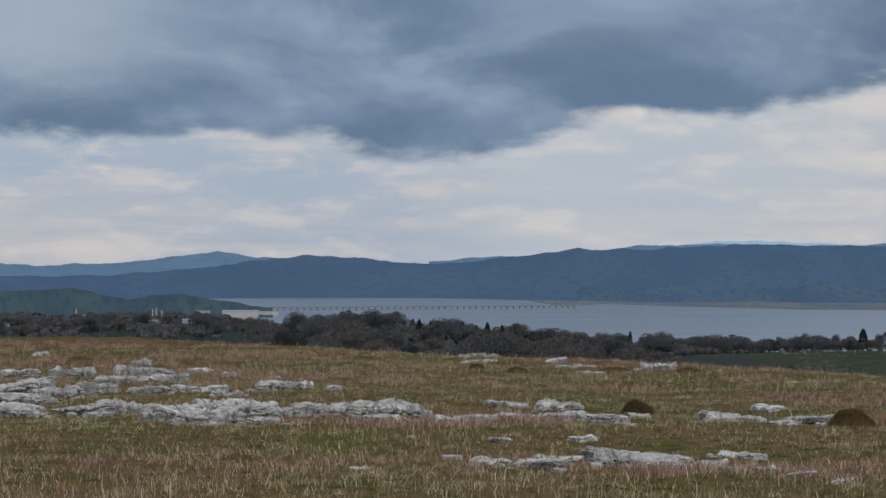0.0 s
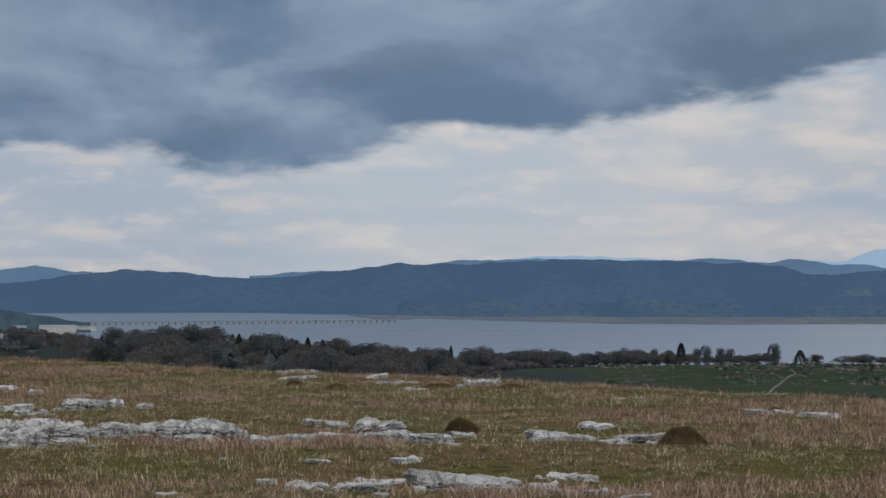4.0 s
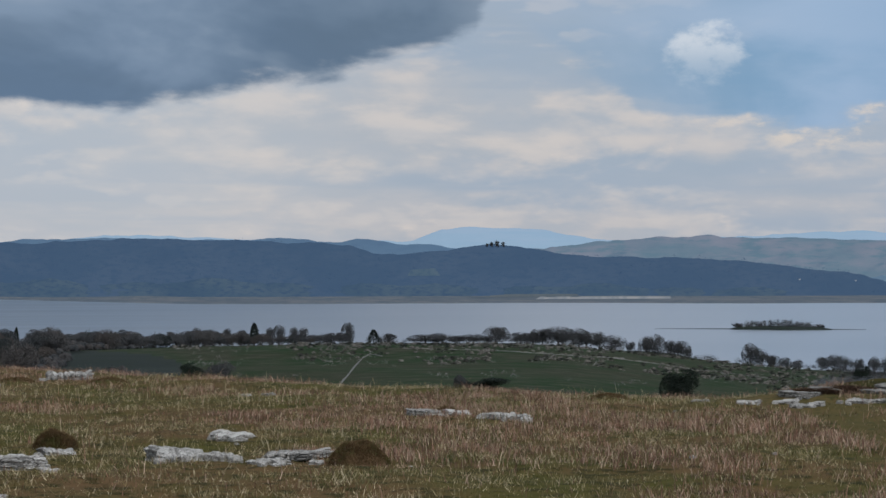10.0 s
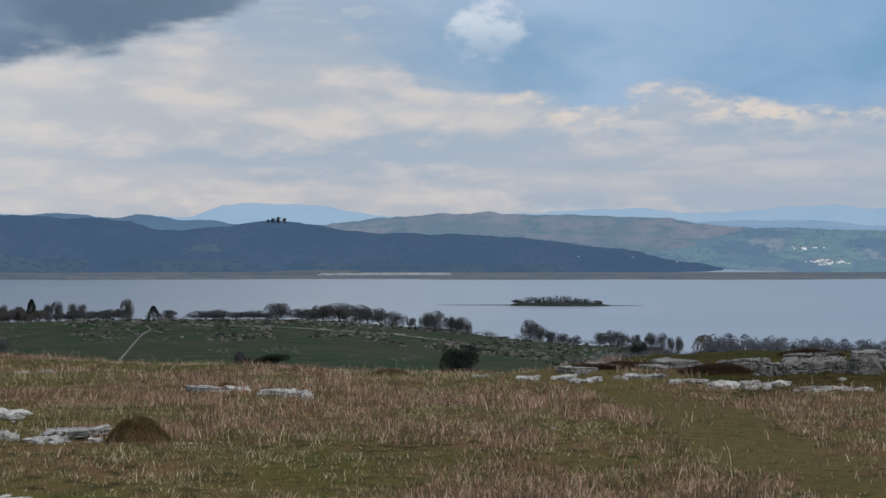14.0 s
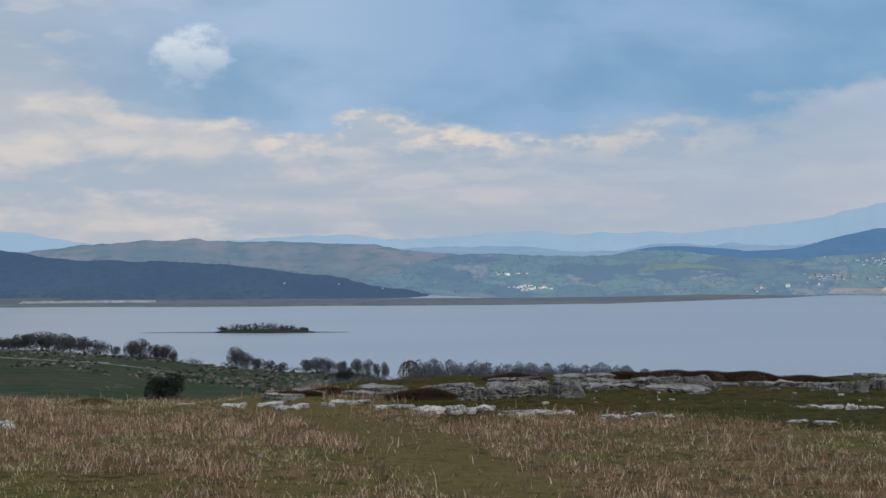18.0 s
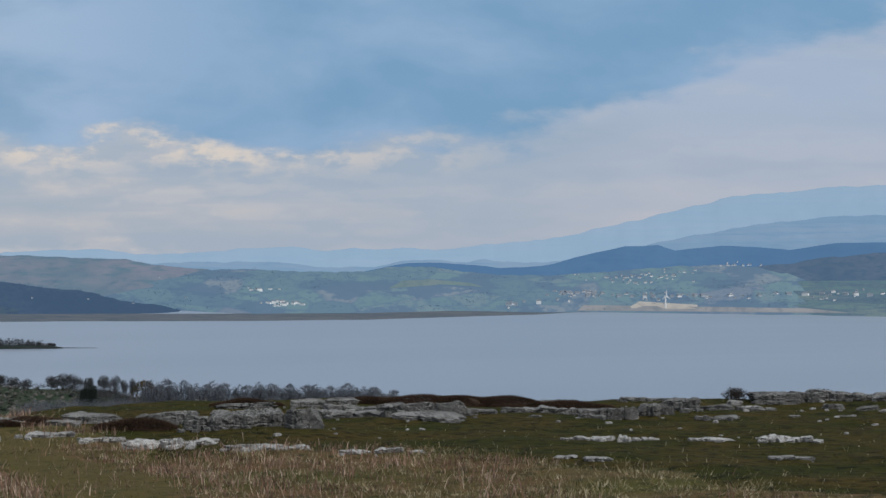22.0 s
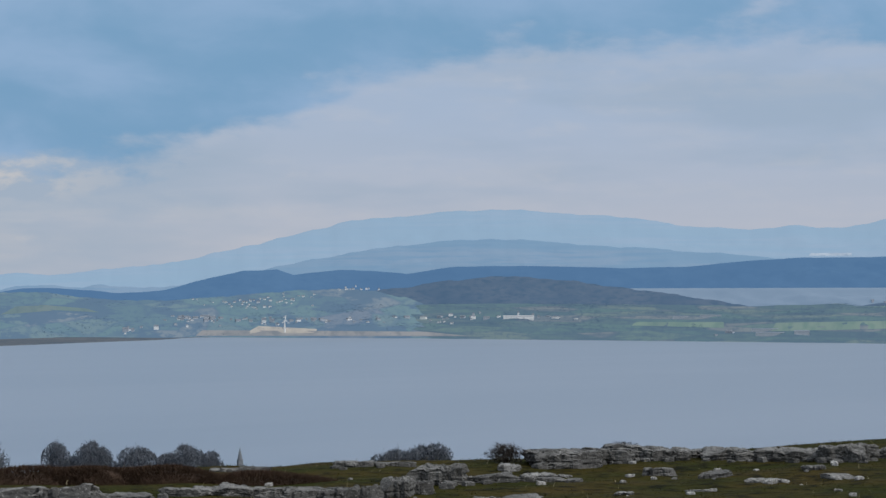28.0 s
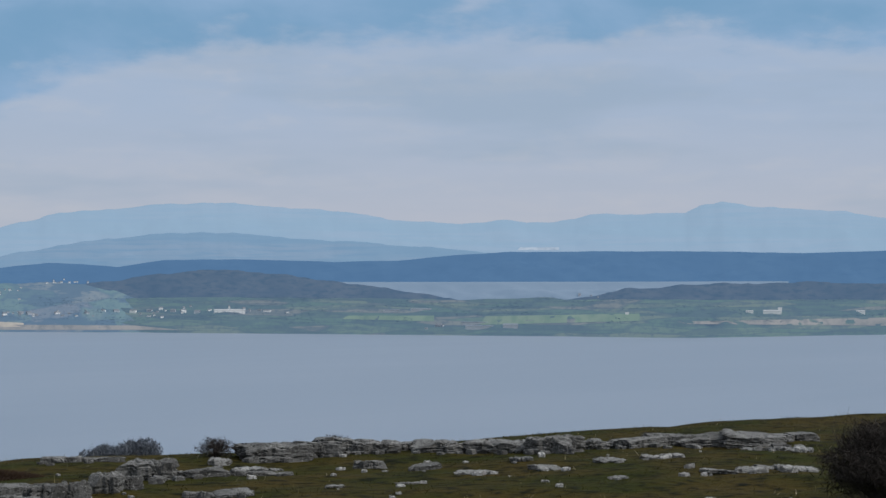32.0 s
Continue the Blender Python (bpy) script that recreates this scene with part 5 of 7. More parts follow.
clumps("crest_hedge", wood_spots(1100, 46, 7.0, 27.0, 836, 864, 2.3, lambda a, r: rough(a * 2.0, r / 200, 1.0, 3) > -0.25), WOODMIX, "low bare hedge and scrub along the pasture crest", "hedge", 90, 0.8, 0.07)
grow(WOOD_TREES, wood_spots(64, 67, 6.6, 11.6, 770, 850, 5.0, lambda a, r: a < 99), 1.1, "leafless tree at the narrow end of the wood", "trees of the wood")
grow(WOOD_TREES, wood_spots(26, 68, 11.2, 14.2, 840, 856, 3.4, lambda a, r: a < 99), 1.25, "low leafless tree on the pasture crest", "trees on the crest")
row_hedge = []
for k in range(330):
    a, q = rowtrees.uniform(26.3, 35.2), rowtrees.uniform(110, 119)
    s = rowtrees.uniform(0.6, 1.0)
    for low_ in (0, 1, 2):
        p = polar(a, q)
        row_hedge.append((p.x, p.y, float(rise(-2.96, q)) - s * (0.9 + 0.7 * low_) - rowtrees.uniform(0, 0.3), s))
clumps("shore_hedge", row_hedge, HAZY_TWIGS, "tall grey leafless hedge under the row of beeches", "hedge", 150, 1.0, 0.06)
clumps("point_wood", wood_spots(1700, 48, 27.0, 32.6, 600, 846, 2.4, lambda a, r: ground_height(a, r) > SEA + 1.2), WOODMIX, "low bare wood on the point by the water", "woodland", 110, 0.8, 0.07)
STONE_GREY = material("field_stone", blotch((0.17, 0.17, 0.165), (0.23, 0.225, 0.215), (0.12, 0.12, 0.118), 2.0, 0.4))
clumps("hill_stones", wood_spots(1900, 45, 10.0, 28.0, 400, 830, 0.95, lambda a, r: rough(a * 1.3, r / 60, 2.0, 3) > -0.1), STONE_GREY, "pale limestone boulders strewn over the pasture", "stones", 10, 0.5, 0.3)


def stone_wall(points, height, label):
    """A dry stone wall along the land, its top uneven."""
    at = []
    for (a0, e0), (a1, e1) in zip(points, points[1:]):
        for k in range(14):
            q = sight(a0 + (a1 - a0) * k / 14, e0 + (e1 - e0) * k / 14, ("ground",))
            if q:
                at.append(q)
    if len(at) < 2:
        return
    rg = random.Random(len(at))
    bm = bmesh.new()
    prev = None
    for i, q in enumerate(at):
        d = (at[min(i + 1, len(at) - 1)] - at[max(i - 1, 0)])
        n = Vector((-d.y, d.x, 0)).normalized() * 0.16
        top = Vector((0, 0, height * rg.uniform(0.1, 1.0)))
        ring = [bm.verts.new(q + n - Vector((0, 0, 0.3))), bm.verts.new(q + n * 0.6 + top), bm.verts.new(q - n * 0.6 + top), bm.verts.new(q - n - Vector((0, 0, 0.3)))]
        if prev:
            for k in range(3):
                bm.faces.new((prev[k], prev[k + 1], ring[k + 1], ring[k]))
        else:
            bm.faces.new(ring)
        prev = ring
    bm.faces.new(list(reversed(prev)))
    me = bpy.data.meshes.new("stone_wall")
    bm.to_mesh(me)
    bm.free()
    me.materials.append(STONE_GREY)
    tagged(new("stone_wall", me), label, "wall", "dry stone walls")


stone_wall(WALL_UP, 0.42, "pale dry stone wall climbing the green pasture")
stone_wall(WALL_TOP, 0.42, "low dry stone wall along the top of the pasture")
stone_wall(WALL_LONG, 0.42, "long grey dry stone wall across the hillside")
stone_wall(WALL_EAST, 0.42, "dry stone wall falling towards the shore")

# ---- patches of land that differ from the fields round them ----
# each patch has its own ground colour, plus haze painted as emission
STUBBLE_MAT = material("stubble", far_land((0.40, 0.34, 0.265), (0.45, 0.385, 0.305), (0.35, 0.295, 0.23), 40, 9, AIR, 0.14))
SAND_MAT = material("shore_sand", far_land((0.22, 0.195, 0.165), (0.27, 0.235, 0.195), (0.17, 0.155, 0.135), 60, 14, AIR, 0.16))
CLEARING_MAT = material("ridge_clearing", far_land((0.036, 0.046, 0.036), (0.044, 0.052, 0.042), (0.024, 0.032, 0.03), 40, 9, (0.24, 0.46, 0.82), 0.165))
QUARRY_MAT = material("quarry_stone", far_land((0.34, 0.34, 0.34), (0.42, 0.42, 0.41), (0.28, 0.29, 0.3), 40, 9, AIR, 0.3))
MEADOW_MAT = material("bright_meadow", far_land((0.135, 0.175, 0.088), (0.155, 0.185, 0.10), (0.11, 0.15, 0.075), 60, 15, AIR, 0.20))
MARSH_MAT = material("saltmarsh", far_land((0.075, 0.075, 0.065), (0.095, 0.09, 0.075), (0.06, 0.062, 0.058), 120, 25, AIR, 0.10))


def patch(name, quad, mat, label, lift=0.35):
    """A field laid over the land within four bearings and height angles."""
    n, m = 16, 7
    v = []
    for j in range(m):
        for i in range(n):
            s, t_ = i / (n - 1), j / (m - 1)
            a = [(quad[0][k] * (1 - s) + quad[1][k] * s) * (1 - t_) + (quad[3][k] * (1 - s) + quad[2][k] * s) * t_ for k in (0, 1)]
            q = sight(a[0], a[1], ("backdrop",)) or polar(a[0], 3300, float(rise(a[1], 3300)))
            toward = (Vector((0, 0, EYE)) - q).normalized() * lift * 4
            v.append(q + toward + Vector((0, 0, lift)))
    tagged(new(name, mesh_of(name, [tuple(p) for p in v], lattice(m, n), [mat])), label, "field", kind="structure")


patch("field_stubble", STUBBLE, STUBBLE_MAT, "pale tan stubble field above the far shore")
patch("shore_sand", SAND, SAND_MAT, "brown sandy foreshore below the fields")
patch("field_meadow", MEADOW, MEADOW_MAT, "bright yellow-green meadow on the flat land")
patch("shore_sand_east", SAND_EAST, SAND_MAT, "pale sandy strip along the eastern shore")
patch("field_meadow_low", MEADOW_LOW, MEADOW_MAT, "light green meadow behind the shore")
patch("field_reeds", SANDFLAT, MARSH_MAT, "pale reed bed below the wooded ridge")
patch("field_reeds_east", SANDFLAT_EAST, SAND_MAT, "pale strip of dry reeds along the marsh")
# slope field also emits a haze tint
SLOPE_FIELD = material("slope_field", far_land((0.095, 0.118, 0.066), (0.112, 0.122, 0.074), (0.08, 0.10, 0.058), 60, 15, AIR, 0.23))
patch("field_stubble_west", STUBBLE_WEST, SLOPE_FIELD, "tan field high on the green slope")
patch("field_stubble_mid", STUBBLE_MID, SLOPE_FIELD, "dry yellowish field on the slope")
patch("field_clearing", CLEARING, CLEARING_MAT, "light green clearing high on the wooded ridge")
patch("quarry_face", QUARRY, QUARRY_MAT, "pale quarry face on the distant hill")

# ---- buildings ----
WHITEWASH = material("whitewash", blotch((0.80, 0.80, 0.79), (0.84, 0.84, 0.83), (0.74, 0.74, 0.73), 3, 0.6))
# stone, slate and shed greys are blued in base colour to stand for haze
STONE_WALLING = material("stone_walling", blotch((0.40, 0.44, 0.49), (0.47, 0.51, 0.56), (0.33, 0.37, 0.42), 3, 0.5))
SLATE = material("slate", blotch((0.20, 0.225, 0.26), (0.25, 0.275, 0.31), (0.16, 0.185, 0.22), 2, 0.4))
CLADDING = material("cream_cladding", blotch((0.34, 0.33, 0.31), (0.40, 0.385, 0.36), (0.28, 0.27, 0.26), 5, 0.8))
GREY_SHED = material("grey_shed", blotch((0.24, 0.28, 0.33), (0.29, 0.33, 0.38), (0.19, 0.23, 0.28), 6, 1.0))
VIADUCT_STONE = material("viaduct_stone", blotch((0.19, 0.205, 0.225), (0.23, 0.245, 0.26), (0.15, 0.165, 0.185), 3, 0.5))
SHEET_ROOF = material("pale_sheet_roof", blotch((0.46, 0.48, 0.50), (0.54, 0.55, 0.56), (0.40, 0.42, 0.44), 6, 1.0))


def box_mesh(bm, x0, x1, y0, y1, z0, z1):
    c = [bm.verts.new((x, y, z)) for z in (z0, z1) for x, y in ((x0, y0), (x1, y0), (x1, y1), (x0, y1))]
    for f in ((3, 2, 1, 0), (4, 5, 6, 7), (0, 1, 5, 4), (1, 2, 6, 5), (2, 3, 7, 6), (3, 0, 4, 7)):
        bm.faces.new([c[k] for k in f])


def building(name, az, el, wide, high, wall, roof, label, category, group, pitch=0.45, turn=0.0):
    q = sight(az, el)
    if q is None:
        q = polar(az, 3400, float(rise(el, 3400)))
    r = math.hypot(q.x, q.y)
    w, h = max(radians(wide) * r, 2.5), max(radians(high) * r, 1.4)
    d = min(w * 0.8, 11.0)
    ob = new(name)
    ob.matrix_basis = pose(q.x, q.y, q.z, 0, 0, -az + turn)
    eaves = h * (1 - pitch)
    bm = bmesh.new()
    box_mesh(bm, -w / 2, w / 2, -d / 2, d / 2, -3.0, eaves)
    wall_ob = part("wall", bm, wall, ob)
    bm = bmesh.new()
    o = 0.25
    v = [bm.verts.new(p) for p in ((-w / 2 - o, -d / 2 - o, eaves - 0.1), (w / 2 + o, -d / 2 - o, eaves - 0.1), (w / 2 + o, d / 2 + o, eaves - 0.1), (-w / 2 - o, d / 2 + o, eaves - 0.1), (-w / 2 - o, 0, h), (w / 2 + o, 0, h))]
    for f in ((0, 1, 5, 4), (2, 3, 4, 5), (0, 4, 3), (1, 2, 5), (3, 2, 1, 0)):
        bm.faces.new([v[k] for k in f])
    roof_ob = part("roof", bm, roof, ob)
    if h > 4.5 and pitch > 0.3 and w < 16:
        bm = bmesh.new()
        box_mesh(bm, w * 0.28, w * 0.28 + 0.9, -0.45, 0.45, h - 1.0, h + 0.9)
        part("chimney", bm, wall, roof_ob)
        for k in (-0.28, 0.0, 0.28):
            bm = bmesh.new()
            box_mesh(bm, w * k - 0.45, w * k + 0.45, -d / 2 - 0.06, -d / 2 + 0.05, eaves * 0.42, eaves * 0.62)
            part("window", bm, SLATE, wall_ob)
    tagged(ob, label, category, group)


hr = random.Random(9)


def with_neighbours(rows, n, spread, size=0.62):
    """Each house, and smaller ones close by it."""
    out = []
    for az, el, w, h in rows:
        out.append((az, el, w, h))
        if w < 0.3:
            out += [(az + hr.gauss(0, spread), el + hr.gauss(0, spread * 0.14), w * size * hr.uniform(0.6, 1.2), h * size * hr.uniform(0.8, 1.2)) for _ in range(n)]
    return out


for az, el, w, h in with_neighbours(FARM_HOUSES, 1, 0.22):
    building("house", az, el, w * 1.1, h * 1.2, WHITEWASH, SLATE, "whitewashed farm house with a slate roof on the far slope", "house", "hamlet houses", 0.28, hr.uniform(-30, 30))
for az, el, w, h in with_neighbours(VILLAGE_HIGH, 2, 0.35, 0.75):
    building("house", az, el, w * 0.36, h * 0.5, WHITEWASH, SLATE, "whitewashed house on the hillside above the village", "house", "hillside houses", 0.46, hr.uniform(-25, 25))
for i, (az, el, w, h) in enumerate(with_neighbours(VILLAGE_LOW, 3, 0.35)):
    white = i % 3 == 0
    building("house", az, el, w * 0.6, h * 0.72, WHITEWASH if white else STONE_WALLING, SLATE, "small white village house with a slate roof" if white else "small grey stone village house with a slate roof", "house", "village houses", 0.5, hr.uniform(-30, 30))
for i, (az, el, w, h) in enumerate(with_neighbours(VILLAGE_ROW, 2, 0.4)):
    long_ = w > 0.3
    building("barn" if long_ else "house", az, el, w * (1 if long_ else 0.7), h * 0.85, (STONE_WALLING if az > 51 else WHITEWASH) if i % 2 == 0 or long_ else STONE_WALLING, (GREY_SHED if az > 51 else SHEET_ROOF) if long_ else SLATE, ("long grey farm shed with a sheet roof" if az > 51 else "long white farm shed with a sheet roof") if long_ else "small house at the edge of the coastal village", "barn" if long_ else "house", "coastal buildings", 0.3, 0 if long_ else hr.uniform(-20, 20))
for az, el in LONE_HOUSES:
    building("house", az, el, 0.05, 0.032, STONE_WALLING, SLATE, "lone pale grey house at the foot of the wooded ridge", "house", "ridge houses", 0.3, hr.uniform(-25, 25))
for az, el, w, h in LOW_FARMS_EAST:
    building("barn", az, el, w, h, WHITEWASH, SHEET_ROOF, "white farm building on the low eastern fields", "barn", "coastal buildings", 0.3)
for i, (az, el, w, h) in enumerate(TOWN):
    building("factory_building", az, el, w, h, CLADDING if i % 3 == 0 else GREY_SHED, GREY_SHED, "cream clad factory block with a flat pale roof" if i % 3 == 0 else "low pale grey industrial shed in the valley town", "factory", "works buildings", 0.12)


def chimney(az, el, wide, high):
    q = sight(az, el) or polar(az, 1800, float(rise(el, 1800)))
    r = math.hypot(q.x, q.y)
    h, w = radians(high) * r, radians(wide) * r
    ob = new("works_chimney")
    ob.matrix_basis = pose(q.x, q.y, q.z)
    bm = bmesh.new()
    limb(bm, Vector((0, 0, -2)), Vector((0, 0, h)), max(w * 0.5, 0.6), max(w * 0.38, 0.45), 12)
    part("shaft", bm, CLADDING, ob)
    bm = bmesh.new()
    limb(bm, Vector((0, 0, h * 0.96)), Vector((0, 0, h * 1.01)), max(w * 0.5, 0.65), max(w * 0.5, 0.65), 12)
    part("rim", bm, SLATE, ob)
    tagged(ob, "tall pale works chimney rising over the town", "chimney", "works chimneys")


for row in CHIMNEYS:
    chimney(*row)


def turbine():
    az, el = TURBINE[0]
    q = sight(az, el) or polar(az, 3400, float(rise(el, 3400)))
    r = math.hypot(q.x, q.y)
    hub = radians(TURBINE[1][1] - el) * r
    white = material("turbine_white", blotch((0.80, 0.80, 0.79), (0.84, 0.84, 0.83), (0.76, 0.76, 0.75), 6, 1.0, 0, 0.4))
    ob = new("wind_turbine")
    ob.matrix_basis = pose(q.x, q.y, q.z, 0, 0, -az + 38)
    bm = bmesh.new()
    limb(bm, Vector((0, 0, -3)), Vector((0, 0, hub)), 1.5, 0.95, 16)
    part("tower", bm, white, ob)
    bm = bmesh.new()
    box_mesh(bm, -0.9, 0.9, -1.6, 2.6, hub - 0.7, hub + 1.1)
    bmesh.ops.bevel(bm, geom=bm.edges[:], offset=0.3, segments=2, affect="EDGES")
    part("nacelle", bm, white, ob)
    bm = bmesh.new()
    limb(bm, Vector((0, -1.5, hub + 0.2)), Vector((0, -3.0, hub + 0.2)), 0.9, 0.3, 12)
    hub_ob = part("hub", bm, white, ob)
    for k in range(3):
        a = radians(88 + 120 * k)
        u = Vector((math.cos(a), 0, math.sin(a)))
        c = Vector((0, -2.3, hub + 0.2))
        s = Vector((-u.z, 0.25, u.x)).normalized()
        bm = bmesh.new()
        L = hub * 0.52
        prof_ = [(0.4, 0.45), (0.2 * L, 0.95), (0.6 * L, 0.6), (L, 0.12)]
        prev = None
        for d_, w_ in prof_:
            ring = [bm.verts.new(c + u * d_ + s * w_ + Vector((0, 0.12, 0))), bm.verts.new(c + u * d_ + Vector((0, -0.2, 0))), bm.verts.new(c + u * d_ - s * w_ * 0.6)]
            if prev:
                for j in range(3):
                    bm.faces.new((prev[j], prev[(j + 1) % 3], ring[(j + 1) % 3], ring[j]))
            prev = ring
        bm.faces.new(prev)
        part("blade", bm, white, hub_ob)
    tagged(ob, "white three-bladed wind turbine on the far shore fields", "wind turbine")


turbine()


def church():
    az, top = SPIRE[1]
    r = 540.0
    p = polar(az, r) + Vector((FAR_STAND[0], FAR_STAND[1], 0))
    h = 7.6
    z = FAR_STAND[2] + r * math.tan(radians(top)) - h
    ob = new("church_spire")
    ob.matrix_basis = pose(p.x, p.y, z, 0, 0, -az + 20)
    bm = bmesh.new()
    box_mesh(bm, -0.6, 0.6, -0.6, 0.6, -12, h * 0.62)
    tower = part("tower", bm, VIADUCT_STONE, ob)
    bm = bmesh.new()
    limb(bm, Vector((0, 0, h * 0.62)), Vector((0, 0, h)), 0.66, 0.03, 8)
    part("spire", bm, VIADUCT_STONE, tower)
    bm = bmesh.new()
    box_mesh(bm, -1.5, 1.5, 0.8, 7.0, -12, h * 0.3)
    part("nave", bm, STONE_WALLING, ob)
    tagged(ob, "grey stone church with a pointed slate spire", "church")


church()


def viaduct():
    a, b = polar(-4.3, 2440, SEA), polar(4.3, 2560, SEA)
    d = b - a
    ob = new("railway_viaduct")
    ob.matrix_basis = pose(a.x, a.y, SEA, 0, 0, math.degrees(math.atan2(d.y, d.x)))
    L = d.length
    bm = bmesh.new()
    box_mesh(bm, 0, L, -1.6, 1.6, 2.7, 3.4)
    deck = part("deck", bm, VIADUCT_STONE, ob)
    bm = bmesh.new()
    box_mesh(bm, 0, L, -1.75, -1.5, 3.4, 3.9)
    part("parapet", bm, VIADUCT_STONE, deck)
    bm = bmesh.new()
    box_mesh(bm, -0.6, 0.6, -1.5, 1.5, -4, 2.7)
    first = part("pier", bm, VIADUCT_STONE, ob)
    n = 52
    first.location.x = L * 0.5 / n
    for k in range(1, n):
        o = first.copy()
        scene.collection.objects.link(o)
        o.location.x = L * (k + 0.5) / n
    tagged(ob, "long low stone railway viaduct across the estuary", "viaduct")


viaduct()


def island():
    r = (EYE - SEA) / math.tan(radians(1.85))
    az0, az1 = 24.1, 26.65
    ob = new("island")
    c = polar((az0 + az1) / 2, r, SEA)
    ob.matrix_basis = pose(c.x, c.y, SEA, 0, 0, -(az0 + az1) / 2)
    w = radians(az1 - az0) * r
    v, f = dome(w, w * 0.35, 2.6, 5, 40)
    v = v + np.array([0, 0, -0.3])
    land = new("land", mesh_of("land", v, f, [WOODFLOOR]))
    land.parent = ob
    for s, l in ((-1, w * 0.85), (1, w * 0.42)):
        bm = bmesh.new()
        x0, x1 = s * w * 0.42, s * (w * 0.42 + l)
        a = [bm.verts.new(q) for q in ((x0, -5, 0.1), (x1, -1.5, 0.1), (x1, 1.5, 0.1), (x0, 5, 0.1), (x0, 0, 0.75), (x1, 0, 0.3))]
        for k in ((0, 1, 5, 4), (4, 5, 2, 3)):
            bm.faces.new([a[j] for j in (k if s > 0 else k[::-1])])
        part("sandbar", bm, MARSH_MAT, ob, "dark muddy spit at both ends")
    g = np.random.default_rng(3)
    vs = []
    for k in range(95):
        x = g.uniform(-0.47, 0.43) * w
        s = (3.2 + 3.0 * g.random()) * (1 - 0.5 * abs(x / (w * 0.5)) ** 2) * (0.75 if x > w * 0.28 else 1)
        vs.append(twig_cloud(g, 240, (x, g.uniform(-4, 4), 1.2 + s * 0.5), (s * 0.65, s * 0.65, s * 0.55), 0.30, 6))
    vs = np.concatenate(vs)
    tr = new("tree_cover", mesh_of("tree_cover", vs, np.arange(len(vs)).reshape(-1, 3), [WOODMIX], smooth=False))
    tr.parent = ob
    tagged(tr, "bare island trees", kind="stuff")
    tagged(ob, "small low wooded island with a muddy spit in the bay", "island")


island()

# far hedgerow trees, dark on the green slopes
hg = np.random.default_rng(77)
spots = []
for k in range(8000):
    a = hg.uniform(27, 66)
    e = hg.uniform(-0.85, 0.45) if a < 41 else hg.uniform(-0.75, -0.05)
    if rough(np.array([a * 2.2]), np.array([e * 9.0]), 2.0, 3)[0] < 0.22:
        continue
    q = sight(a, e, ("backdrop_fields", "backdrop_plain", "backdrop_knoll"))
    if q and q.z > SEA + 2:
        spots.append((q.x, q.y, q.z, hg.uniform(2.0, 5.0)))
for k in range(900):
    a, e = hg.uniform(56.5, 66), hg.uniform(-0.12, 0.33)
    q = sight(a, e, ("backdrop_plain",))
    if q:
        spots.append((q.x, q.y, q.z, hg.uniform(3.0, 6.0)))
for k in range(60):
    a0, e0, span, tilt_ = hg.uniform(37, 64), hg.uniform(-0.62, 0.0), hg.uniform(0.6, 3.2), hg.normal(0, 0.02)
    for a in np.arange(a0, min(a0 + span, 66.0), 0.045):
        e = settled(a, e0 + (a - a0) * tilt_ + hg.normal(0, 0.008))
        q = sight(a, e, ("backdrop_plain", "backdrop_fields"))
        if q and q.z > SEA + 2 and hg.random() < 0.85:
            spots.append((q.x, q.y, q.z, hg.uniform(1.6, 4.2)))
# hedgerow trees emit a haze tint, as the fields behind them do
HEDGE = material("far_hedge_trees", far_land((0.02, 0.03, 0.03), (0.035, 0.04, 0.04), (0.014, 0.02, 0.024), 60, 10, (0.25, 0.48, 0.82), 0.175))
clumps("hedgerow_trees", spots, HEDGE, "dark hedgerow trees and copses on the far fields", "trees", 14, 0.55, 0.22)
spots = []
for k in range(4200):
    a = hg.uniform(-12, 30.5)
    q = sight(a, hg.uniform(-0.95, 0.6), ("backdrop_wooded",))
    if q:
        spots.append((q.x, q.y, q.z, hg.uniform(4.0, 9.0)))
# ridge trees emit the same blue haze tint as the ridge
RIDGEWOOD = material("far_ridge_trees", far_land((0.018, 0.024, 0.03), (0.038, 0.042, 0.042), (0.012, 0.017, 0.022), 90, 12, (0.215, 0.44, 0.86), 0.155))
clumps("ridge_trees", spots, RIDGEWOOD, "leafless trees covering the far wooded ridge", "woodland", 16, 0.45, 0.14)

for az, low, top, wide in HILL_CLUMP:
    q = sight(az, low - 0.04) or polar(az, 3800, float(rise(low, 3800)))
    h = radians(top - low) * 3850 + 1.5
    tagged(copy_thing(SLIMS[0], pose(q.x, q.y, q.z) @ Matrix.Diagonal((h * 0.9, h * 0.9, h, 1))), "leafless tree in the clump on the hilltop", "tree", "hilltop clump")
for proto, m in _later:
    proto.matrix_basis = m


